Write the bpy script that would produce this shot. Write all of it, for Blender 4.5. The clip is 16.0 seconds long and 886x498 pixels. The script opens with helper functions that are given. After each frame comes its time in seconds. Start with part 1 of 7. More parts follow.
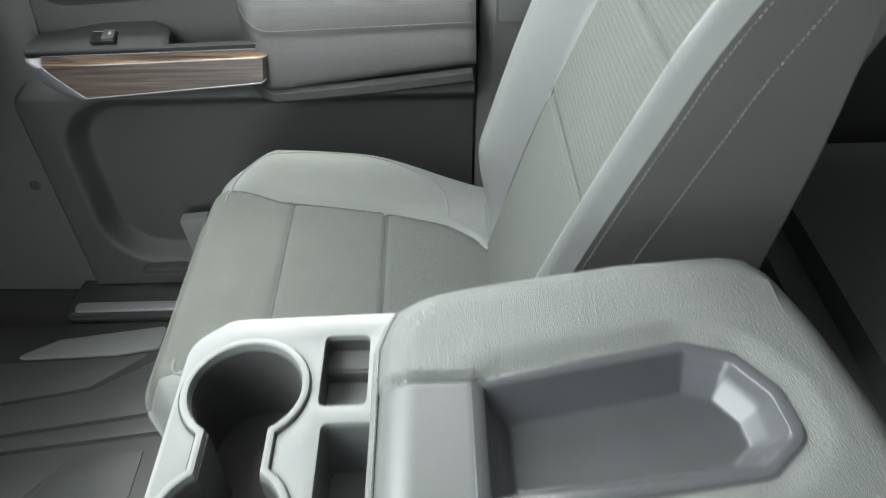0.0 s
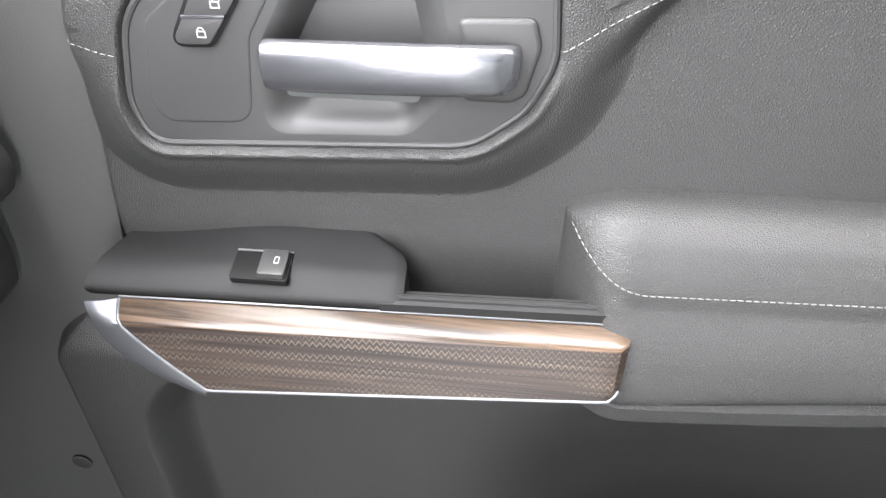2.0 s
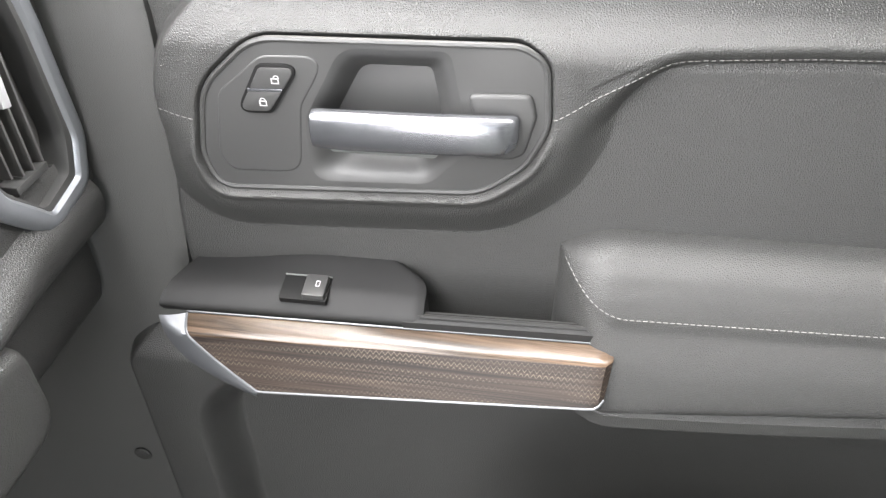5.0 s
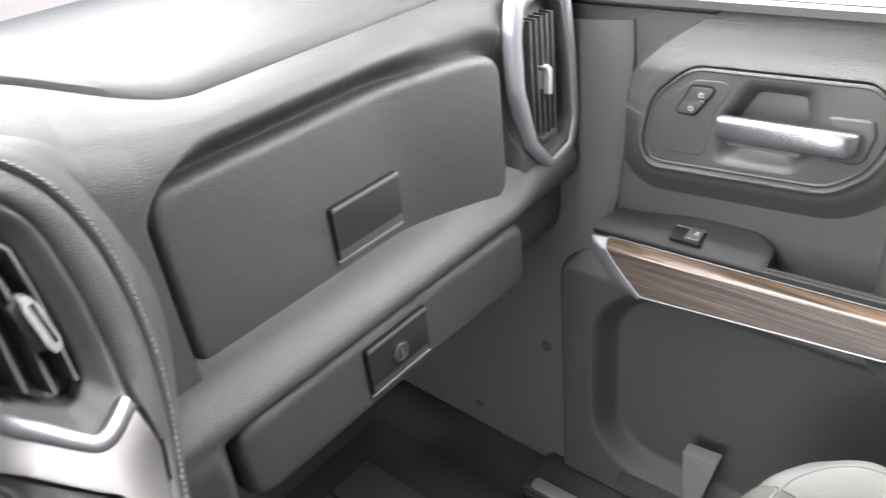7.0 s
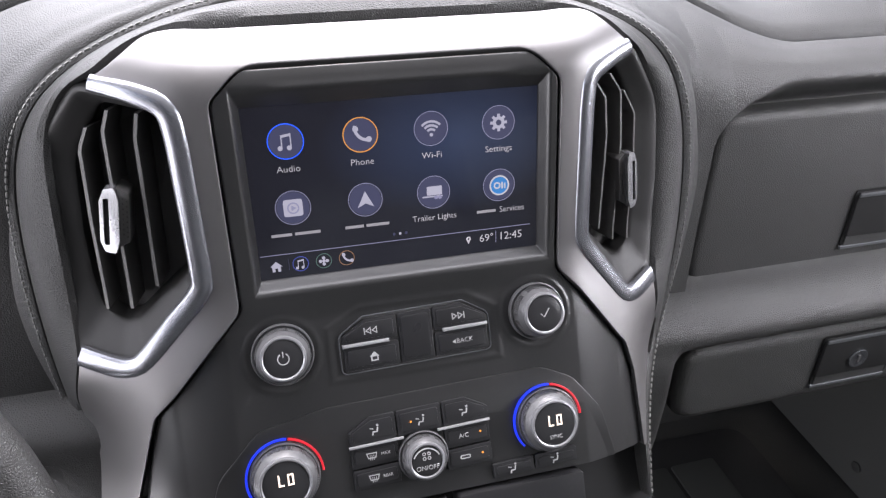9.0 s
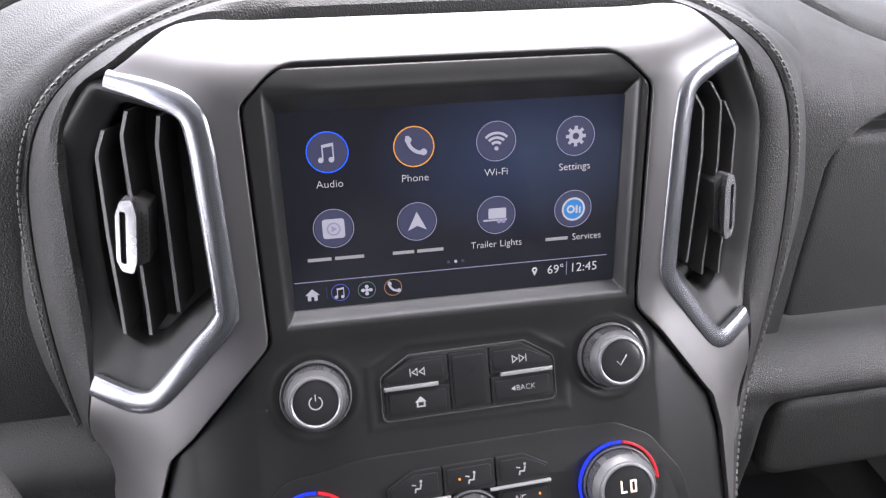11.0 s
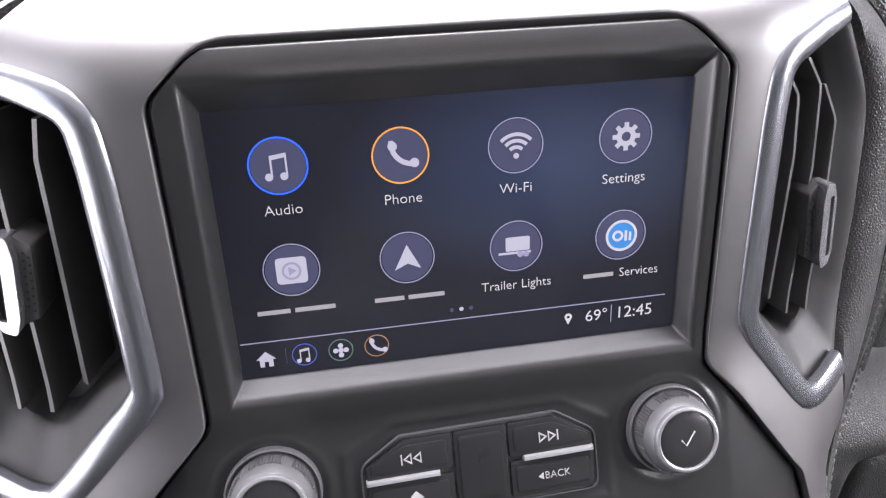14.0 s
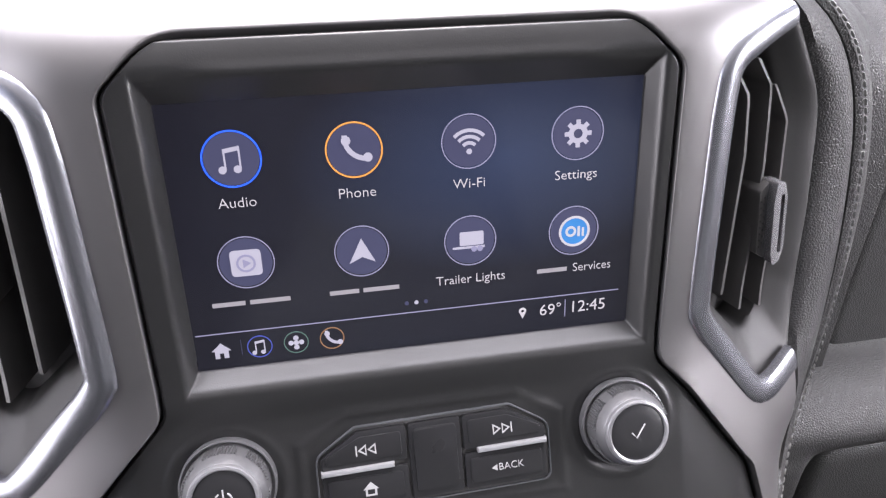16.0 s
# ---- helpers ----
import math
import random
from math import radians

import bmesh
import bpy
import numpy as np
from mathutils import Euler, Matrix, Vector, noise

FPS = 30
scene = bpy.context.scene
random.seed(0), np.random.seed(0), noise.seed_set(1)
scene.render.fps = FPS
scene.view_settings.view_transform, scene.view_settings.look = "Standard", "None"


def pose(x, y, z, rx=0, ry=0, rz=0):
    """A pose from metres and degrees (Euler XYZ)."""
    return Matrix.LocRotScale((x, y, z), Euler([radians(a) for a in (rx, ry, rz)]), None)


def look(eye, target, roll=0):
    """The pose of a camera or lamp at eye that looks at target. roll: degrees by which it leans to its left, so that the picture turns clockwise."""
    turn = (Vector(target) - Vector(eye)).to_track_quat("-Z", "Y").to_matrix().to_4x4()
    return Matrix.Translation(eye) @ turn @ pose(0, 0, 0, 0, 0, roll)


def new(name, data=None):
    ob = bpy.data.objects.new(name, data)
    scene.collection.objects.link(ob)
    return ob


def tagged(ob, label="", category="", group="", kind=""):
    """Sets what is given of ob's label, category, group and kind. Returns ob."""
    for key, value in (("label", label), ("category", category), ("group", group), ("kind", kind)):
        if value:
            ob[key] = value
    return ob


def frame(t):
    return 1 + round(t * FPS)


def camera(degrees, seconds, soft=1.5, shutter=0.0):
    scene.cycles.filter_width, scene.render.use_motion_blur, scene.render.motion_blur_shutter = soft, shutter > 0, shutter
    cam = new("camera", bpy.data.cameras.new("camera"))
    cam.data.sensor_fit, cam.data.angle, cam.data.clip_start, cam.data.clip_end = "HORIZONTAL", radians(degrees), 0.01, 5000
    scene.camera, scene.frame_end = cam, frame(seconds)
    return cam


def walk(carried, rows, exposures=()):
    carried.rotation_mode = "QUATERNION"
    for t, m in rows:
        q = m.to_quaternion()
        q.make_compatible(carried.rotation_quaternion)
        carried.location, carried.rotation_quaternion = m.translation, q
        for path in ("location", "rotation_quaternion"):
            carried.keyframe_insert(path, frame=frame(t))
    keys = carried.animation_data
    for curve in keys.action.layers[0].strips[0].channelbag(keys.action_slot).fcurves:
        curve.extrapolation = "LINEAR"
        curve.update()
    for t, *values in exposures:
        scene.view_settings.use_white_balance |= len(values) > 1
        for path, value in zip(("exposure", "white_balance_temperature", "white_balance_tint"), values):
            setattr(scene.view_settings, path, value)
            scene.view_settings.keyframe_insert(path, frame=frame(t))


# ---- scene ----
cam = camera(62.8, 16.0, soft=1.25, shutter=0.2)
PATH = [
    (0, (-0.194, -0.586, 0.981), (1.283, -0.597, -0.368), -1.0),
    (0.3, (-0.034, -0.556, 0.977), (1.403, -0.597, -0.413), 1.5),
    (0.6, (0.117, -0.514, 0.94), (1.566, -0.462, -0.437), 1.7),
    (1, (0.242, -0.409, 0.872), (1.752, -0.279, -0.433), 1.8),
    (1.5, (0.392, -0.289, 0.846), (1.847, -0.208, -0.524), 2.5),
    (2, (0.433, -0.262, 0.818), (1.974, -0.146, -0.452), 1.1),
    (2.5, (0.428, -0.262, 0.838), (1.996, -0.128, -0.396), 0.7),
    (3, (0.43, -0.26, 0.839), (2.009, -0.129, -0.381), 0.9),
    (5.5, (0.322, -0.295, 0.919), (1.853, -0.029, -0.341), -0.7),
    (6, (0.243, -0.346, 0.962), (1.729, 0.125, -0.29), -3.3),
    (6.5, (0.191, -0.378, 0.962), (1.596, 0.423, -0.214), -5.7),
    (7, (0.075, -0.394, 0.966), (1.315, 0.773, -0.083), -6.9),
    (7.5, (-0.018, -0.39, 0.973), (0.966, 1.026, -0.041), -4.7),
    (8, (-0.07, -0.396, 0.965), (0.628, 1.182, -0.047), -2.8),
    (8.5, (-0.082, -0.393, 0.953), (0.455, 1.242, -0.066), -0.8),
    (9, (-0.081, -0.391, 0.948), (0.375, 1.267, -0.073), 0.6),
    (9.5, (-0.084, -0.391, 0.945), (0.329, 1.285, -0.065), 1.4),
    (10, (-0.083, -0.389, 0.946), (0.284, 1.305, -0.052), 1.3),
    (12.5, (-0.053, -0.23, 0.895), (0.244, 1.451, -0.146), -0.1),
    (13, (-0.056, -0.232, 0.902), (0.245, 1.448, -0.141), -0.2),
    (13.5, (-0.042, -0.228, 0.893), (0.259, 1.452, -0.149), -0.6),
    (14, (-0.048, -0.226, 0.895), (0.244, 1.448, -0.159), -0.8),
    (14.5, (-0.044, -0.227, 0.898), (0.252, 1.453, -0.147), -0.7),
    (15, (-0.05, -0.229, 0.904), (0.245, 1.451, -0.14), -0.6),
    (15.5, (-0.044, -0.232, 0.9), (0.273, 1.432, -0.164), 0.1),
    (16, (-0.036, -0.232, 0.896), (0.291, 1.431, -0.166), 0.3),
]
walk(cam, [(t, look(eye, target, roll)) for t, eye, target, roll in PATH], exposures=[(0.0, 0.86, 6500, 5), (0.5, 1.08, 6500, 8), (1.0, 1.23, 6600, 13), (1.5, 1.86, 6600, 13), (2.0, 1.94, 6600, 14), (2.3, 1.26, 6600, 15), (2.5, 0.76, 6600, 15), (3.0, 1.24, 6650, 14), (5.5, 1.78, 6800, 12), (6.5, 1.63, 6850, 12), (7.0, 1.44, 6750, 13), (7.5, 1.16, 6700, 14), (8.2, 0.57, 6500, 16), (9.0, 0.5, 6450, 18), (12.5, 0.73, 6450, 19), (16.0, 0.88, 6500, 21)])

# ---- light ----
world = bpy.data.worlds.new("sky")
scene.world = world
world.use_nodes = True
_n, _l = world.node_tree.nodes, world.node_tree.links
_sky = _n.new("ShaderNodeTexSky")
_sky.sky_type, _sky.sun_disc = "NISHITA", False
_sky.sun_elevation, _sky.sun_rotation = radians(73), radians(-22)
_l.new(_sky.outputs["Color"], _n["Background"].inputs["Color"])
_n["Background"].inputs["Strength"].default_value = 0.085
sun = new("sun", bpy.data.lights.new("sun", "SUN"))
sun.data.energy, sun.data.angle, sun.data.color = 2.0, radians(14), (1.0, 0.97, 0.93)
sun.matrix_world = look((0.35, 0.85, 3.7), (0, 0, 0.6))


def window_light(name, eye, target, sx, sy, watts):
    """Skylight standing in a window's opening."""
    d = bpy.data.lights.new(name, "AREA")
    d.shape, d.size, d.size_y, d.energy, d.color = "RECTANGLE", sx, sy, watts, (0.96, 0.98, 1.0)
    o = new(name, d)
    o.matrix_world = look(eye, target)
    return o


window_light("windscreen_light", (0, 0.28, 1.26), (0, -0.20, 0.55), 1.35, 0.84, 28)
window_light("passenger_window_light", (0.87, -0.40, 0.97), (0.30, -0.40, 0.42), 0.70, 0.36, 10)
window_light("driver_doorway_light", (-0.92, -0.05, 0.62), (0.8, 0.12, 0.42), 0.8, 1.1, 14)


# ---- materials ----
def material(name, color, rough=0.5, metal=0.0, grain=0.0, grain_size=0.0008, vary=0.08, vary_size=0.05, coat=0.0, cells=False, spec=0.5):
    m = bpy.data.materials.new(name)
    m.use_nodes = True
    n, l = m.node_tree.nodes, m.node_tree.links
    b = n["Principled BSDF"]
    b.inputs["Roughness"].default_value, b.inputs["Metallic"].default_value = rough, metal
    b.inputs["Coat Weight"].default_value = coat
    b.inputs["Specular IOR Level"].default_value = spec
    co = n.new("ShaderNodeTexCoord")
    big = n.new("ShaderNodeTexNoise")
    big.inputs["Scale"].default_value, big.inputs["Detail"].default_value = 1 / vary_size, 5
    l.new(co.outputs["Object"], big.inputs["Vector"])
    mix = n.new("ShaderNodeMix")
    mix.data_type = "RGBA"
    mix.inputs["A"].default_value = (*[c * (1 - vary) for c in color], 1)
    mix.inputs["B"].default_value = (*[min(1, c * (1 + vary)) for c in color], 1)
    l.new(big.outputs["Fac"], mix.inputs["Factor"])
    l.new(mix.outputs["Result"], b.inputs["Base Color"])
    ramp = n.new("ShaderNodeMapRange")
    ramp.inputs["To Min"].default_value, ramp.inputs["To Max"].default_value = max(0.02, rough - (0.015 if metal > 0.3 else 0.06)), min(1, rough + (0.015 if metal > 0.3 else 0.06))
    l.new(big.outputs["Fac"], ramp.inputs["Value"])
    l.new(ramp.outputs["Result"], b.inputs["Roughness"])
    if grain:
        if cells:
            g = n.new("ShaderNodeTexVoronoi")
            g.feature = "DISTANCE_TO_EDGE"
            dome = n.new("ShaderNodeMapRange")
            dome.interpolation_type = "SMOOTHSTEP"
            dome.inputs["From Max"].default_value = 0.34
            l.new(g.outputs["Distance"], dome.inputs["Value"])
            out = dome.outputs["Result"]
        else:
            g = n.new("ShaderNodeTexNoise")
            g.inputs["Detail"].default_value = 3
            out = g.outputs["Fac"]
        g.inputs["Scale"].default_value = 1 / grain_size
        l.new(co.outputs["Object"], g.inputs["Vector"])
        bump = n.new("ShaderNodeBump")
        bump.inputs["Strength"].default_value, bump.inputs["Distance"].default_value = grain, grain_size * 0.5
        l.new(out, bump.inputs["Height"])
        l.new(bump.outputs["Normal"], b.inputs["Normal"])
    return m


def glow(name, color, strength):
    m = bpy.data.materials.new(name)
    m.use_nodes = True
    b = m.node_tree.nodes["Principled BSDF"]
    b.inputs["Base Color"].default_value = (*[c * 0.3 for c in color], 1)
    b.inputs["Emission Color"].default_value, b.inputs["Emission Strength"].default_value = (*color, 1), strength
    b.inputs["Roughness"].default_value = 0.35
    return m


VINYL = material("charcoal_vinyl", (0.031, 0.031, 0.030), 0.50, grain=0.38, grain_size=0.0016, cells=True, vary=0.08, spec=0.42)
VINYL_FINE = material("fine_charcoal_vinyl", (0.036, 0.036, 0.0347), 0.45, grain=0.42, grain_size=0.0016, cells=True, vary=0.08)
PLASTIC = material("black_plastic", (0.019, 0.019, 0.019), 0.31, spec=0.6, grain=0.15, grain_size=0.0006, vary=0.05)
DARK = material("dark_hard_plastic", (0.040, 0.040, 0.039), 0.55, grain=0.2, grain_size=0.0007, vary=0.06)
PIANO = material("satin_black_panel", (0.018, 0.018, 0.019), 0.3, vary=0.05)
# lifted above black: lens haze over dark openings, as colour
VOID = material("haze_lifted_black", (0.055, 0.054, 0.053), 0.7, vary=0.05)
SILVER = material("satin_silver_paint", (0.190, 0.184, 0.184), 0.45, metal=0.84, vary=0.03, grain=0.04, grain_size=0.0004)
CHROME = material("chrome", (0.28, 0.285, 0.31), 0.27, metal=0.85, vary=0.03)
SATIN_CHROME = material("satin_chrome", (0.25, 0.257, 0.275), 0.27, metal=0.9, vary=0.03)
BRIGHT_METAL = material("bright_lever_metal", (0.38, 0.38, 0.395), 0.27, metal=0.75, vary=0.03)
CAP_METAL = material("satin_cap_metal", (0.125, 0.13, 0.138), 0.40, metal=0.5, vary=0.04)
FABRIC = material("grey_woven_fabric", (0.092, 0.097, 0.089), 0.9, grain=1.0, grain_size=0.0022, cells=True, vary=0.1, spec=0.2)
LEATHERETTE = material("light_grey_leatherette", (0.108, 0.114, 0.110), 0.6, grain=0.3, grain_size=0.0012, cells=True, vary=0.05)
LEATHER_SIDE = material("grey_seat_side_vinyl", (0.066, 0.067, 0.064), 0.55, grain=0.3, grain_size=0.0012, cells=True)
DOOR_PLASTIC = material("grey_black_door_plastic", (0.038, 0.038, 0.0375), 0.46, grain=0.15, grain_size=0.0006, vary=0.05)
# lighter than the door vinyl: light missing down there is put into the colour
KICK = material("light_lifted_kick_grey", (0.055, 0.055, 0.053), 0.5, grain=0.3, grain_size=0.0012, cells=True, vary=0.08)
DARK_SATIN = material("dark_satin_metal", (0.110, 0.114, 0.121), 0.42, metal=0.6, vary=0.03)
POD_BLACK = material("black_pod_plastic", (0.016, 0.016, 0.016), 0.6, spec=0.25, grain=0.15, grain_size=0.0006, vary=0.05)


def weave(m, sx, sz, axes=("X", "Z"), lo=0.90, hi=1.22):
    """Adds the rows of short dashes of a woven cloth to a material's colour and relief."""
    n, l = m.node_tree.nodes, m.node_tree.links
    b = n["Principled BSDF"]
    co = n.new("ShaderNodeTexCoord")
    waves = []
    for k, (axis, size) in enumerate(((axes[0], sx), (axes[1], sz))):
        w = n.new("ShaderNodeTexWave")
        w.bands_direction = axis
        w.inputs["Scale"].default_value, w.inputs["Distortion"].default_value, w.inputs["Detail"].default_value = 0.314 / size, 1.2, 1.0
        w.inputs["Detail Scale"].default_value = 3.0
        l.new(co.outputs["Object"], w.inputs["Vector"])
        waves.append(w)
    mul = n.new("ShaderNodeMath")
    mul.operation = "MULTIPLY"
    l.new(waves[0].outputs["Fac"], mul.inputs[0]), l.new(waves[1].outputs["Fac"], mul.inputs[1])
    old = b.inputs["Base Color"].links[0].from_socket
    mix = n.new("ShaderNodeMix")
    mix.data_type, mix.blend_type = "RGBA", "MULTIPLY"
    ramp = n.new("ShaderNodeValToRGB")
    ramp.color_ramp.elements[0].color, ramp.color_ramp.elements[1].color = (lo, lo, lo, 1), (hi, hi, hi, 1)
    ramp.color_ramp.elements[0].position, ramp.color_ramp.elements[1].position = 0.05, 0.6
    l.new(mul.outputs[0], ramp.inputs["Fac"])
    mix.inputs["Factor"].default_value = 1.0
    l.new(old, mix.inputs["A"]), l.new(ramp.outputs["Color"], mix.inputs["B"]), l.new(mix.outputs["Result"], b.inputs["Base Color"])
    return m


CLOTH_BACK = weave(material("grey_patterned_cloth", (0.090, 0.095, 0.087), 0.9, grain=0.8, grain_size=0.0018, cells=True, vary=0.08, spec=0.2), 0.0034, 0.0056, lo=0.93, hi=1.12)
CLOTH_LIGHT = material("pale_grey_cloth", (0.130, 0.135, 0.125), 0.85, grain=0.5, grain_size=0.0014, cells=True, vary=0.06, spec=0.2)
SEAM = material("dark_seam_welt", (0.030, 0.031, 0.030), 0.7, vary=0.1)
THREAD = material("light_thread", (0.155, 0.155, 0.148), 0.8, vary=0.1)
CONSOLE_GREY = material("grey_console_plastic", (0.116, 0.122, 0.117), 0.45, grain=0.12, grain_size=0.0006)
# darker copy of the mat rubber: shade in the grooves as colour
MAT_GROOVE = material("shaded_mat_rubber", (0.018, 0.018, 0.018), 0.8, vary=0.1)
RUBBER = material("rubber_mat", (0.038, 0.040, 0.038), 0.6, grain=0.4, grain_size=0.0012, vary=0.15)
CARPET = material("dark_carpet", (0.045, 0.045, 0.043), 0.95, grain=1.0, grain_size=0.002, vary=0.2)
LID = material("grey_lid_vinyl", (0.100, 0.106, 0.098), 0.5, grain=0.65, grain_size=0.0014, cells=True, vary=0.06)
TRAY = material("dark_tray_plastic", (0.054, 0.056, 0.058), 0.25, grain=0.1, grain_size=0.0006, vary=0.12)
LID_HARD = material("grey_lid_plastic", (0.085, 0.089, 0.086), 0.38, grain=0.1, grain_size=0.0006)
VENT = material("vent_black_plastic", (0.026, 0.0255, 0.025), 0.52, grain=0.15, grain_size=0.0006, spec=0.4)
KNOB_GREY = material("dark_grey_knob_plastic", (0.115, 0.115, 0.118), 0.38, metal=0.3, vary=0.06)
RING_METAL = material("satin_ring_metal", (0.34, 0.34, 0.35), 0.34, metal=0.7, vary=0.04)
END_RING = material("satin_blue_grey_metal", (0.235, 0.245, 0.262), 0.36, metal=0.6, vary=0.04)
STRIP_METAL = material("bright_strip_metal", (0.52, 0.52, 0.53), 0.30, metal=0.6, vary=0.03)
HEADLINER = material("pale_headliner", (0.68, 0.68, 0.66), 0.9, grain=0.4, grain_size=0.002)
# mat rubber made lighter: light from the door gap as colour
MAT_LIT = material("lit_grey_rubber", (0.125, 0.13, 0.122), 0.6, grain=0.3, grain_size=0.0012, vary=0.15)
# metal brightened to carry the light that enters at the door gap
SCUFF = material("lit_scuff_metal", (0.42, 0.42, 0.43), 0.42, metal=0.6, vary=0.04)
# near-black for shallow plates that paint the shade of gaps and wells
WELL = material("recess_shade_black", (0.006, 0.006, 0.006), 0.6, vary=0.05, spec=0.2)
LETTER = material("printed_white", (0.38, 0.38, 0.38), 0.5, vary=0.02)
BLUE_RING = glow("blue_light_ring", (0.012, 0.035, 0.72), 0.9)
RED_RING = glow("red_light_ring", (0.62, 0.022, 0.035), 0.7)
AMBER = glow("amber_indicator", (1.0, 0.35, 0.05), 0.8)
DIGIT = glow("display_digits", (1.0, 0.86, 0.72), 1.2)


# ---- building helpers ----
def part(name, bm, mat, parent=None, label="", smooth=True, m=None):
    """One mesh object out of a bmesh, under a thing or a part."""
    if m is not None:
        bm.transform(m)
    bmesh.ops.recalc_face_normals(bm, faces=bm.faces)
    me = bpy.data.meshes.new(name)
    bm.to_mesh(me)
    bm.free()
    me.materials.append(mat)
    if smooth:
        for p in me.polygons:
            p.use_smooth = True
        me.set_sharp_from_angle(angle=radians(38))
    ob = new(name, me)
    if parent is not None:
        while parent.parent is not None and parent.parent.parent is not None:
            parent = parent.parent               # no deeper than thing, part, sub-part
        ob.parent = parent
    if label:
        ob["label"] = label
    return ob


def thing(name, label, category, at=(0, 0, 0), kind="", group=""):
    ob = new(name)
    ob.empty_display_size = 0.05
    tagged(ob, label, category, group, kind)
    return ob


def rounded(poly, r, seg=5):
    """A polygon with its corners rounded; r is one radius or one for each corner."""
    out, k = [], len(poly)
    for i, p in enumerate(poly):
        p, a, b = Vector(p), Vector(poly[i - 1]), Vector(poly[(i + 1) % k])
        rad = r[i] if isinstance(r, (list, tuple)) else r
        da, db = (a - p), (b - p)
        la, lb = da.length, db.length
        ang = da.angle(db)
        if rad <= 0 or ang > radians(178):
            out.append(tuple(p))
            continue
        d = min(rad / math.tan(ang / 2), la * 0.48, lb * 0.48)
        s, e = p + da / la * d, p + db / lb * d
        for j in range(seg + 1):
            t = j / seg
            out.append(tuple(s * (1 - t) ** 2 + p * 2 * t * (1 - t) + e * t * t))
    return out


def circle(u, v, r, n=32):
    return [(u + r * math.cos(2 * math.pi * i / n), v + r * math.sin(2 * math.pi * i / n)) for i in range(n)]


def rect(u0, v0, u1, v1):
    return [(u0, v0), (u1, v0), (u1, v1), (u0, v1)]


def prism(outer, w0, w1, bevel=0.0, holes=(), seg=2, both=False):
    """A plate with the outline `outer` in (u, v), from depth w0 to w1, with bevelled rims."""
    bm = bmesh.new()
    edges = []
    for loop in (outer, *holes):
        vs = [bm.verts.new((p[0], p[1], w0)) for p in loop]
        edges += [bm.edges.new((vs[i], vs[(i + 1) % len(vs)])) for i in range(len(vs))]
    if holes:
        bmesh.ops.triangle_fill(bm, use_beauty=True, use_dissolve=False, edges=edges)
    else:
        bm.faces.new([v for v in bm.verts])
    geo = bmesh.ops.extrude_face_region(bm, geom=list(bm.faces))
    top = [g for g in geo["geom"] if isinstance(g, bmesh.types.BMVert)]
    bmesh.ops.translate(bm, vec=(0, 0, w1 - w0), verts=top)
    if bevel:
        bm.normal_update()
        zs = [w1] if not both else [w0, w1]
        rim = [e for e in bm.edges if any(abs(e.verts[0].co.z - z) < 1e-7 and abs(e.verts[1].co.z - z) < 1e-7 for z in zs)
               and len(e.link_faces) == 2 and abs(e.link_faces[0].normal.dot(e.link_faces[1].normal)) < 0.5]
        bmesh.ops.bevel(bm, geom=rim, offset=bevel, segments=seg, profile=0.6, affect="EDGES", clamp_overlap=True)
    return bm


def grid(fn, nu, nv, closed_u=False):
    """A sheet: fn(a, b) gives the place for a and b from 0 to 1."""
    bm = bmesh.new()
    rows = [[bm.verts.new(fn(i / (nu if closed_u else nu - 1), j / (nv - 1))) for j in range(nv)] for i in range(nu)]
    for i in range(nu if closed_u else nu - 1):
        for j in range(nv - 1):
            k = (i + 1) % nu
            bm.faces.new((rows[i][j], rows[k][j], rows[k][j + 1], rows[i][j + 1]))
    return bm


def spline(pts, n, closed=False):
    """A smooth line through points (Catmull-Rom), n points in all, evenly spread."""
    pts = [Vector(p) for p in pts]
    k = len(pts)
    raw = []
    spans = k if closed else k - 1
    for i in range(spans):
        p1, p2 = pts[i], pts[(i + 1) % k]
        p0 = pts[i - 1] if (closed or i > 0) else p1 * 2 - p2
        p3 = pts[(i + 2) % k] if (closed or i + 2 < k) else p2 * 2 - p1
        for j in range(12):
            t = j / 12
            raw.append(0.5 * ((2 * p1) + (p2 - p0) * t + (2 * p0 - 5 * p1 + 4 * p2 - p3) * t * t + (3 * p1 - p0 - 3 * p2 + p3) * t ** 3))
    raw.append(pts[0] if closed else pts[-1])
    return resample(raw, n)


def resample(raw, n):
    raw = [Vector(p) for p in raw]
    acc = [0.0]
    for a, b in zip(raw, raw[1:]):
        acc.append(acc[-1] + (b - a).length)
    out, i = [], 0
    for q in range(n):
        s = acc[-1] * q / (n - 1)
        while i < len(acc) - 2 and acc[i + 1] < s:
            i += 1
        f = (s - acc[i]) / max(1e-9, acc[i + 1] - acc[i])
        out.append(raw[i].lerp(raw[i + 1], min(1, f)))
    return out


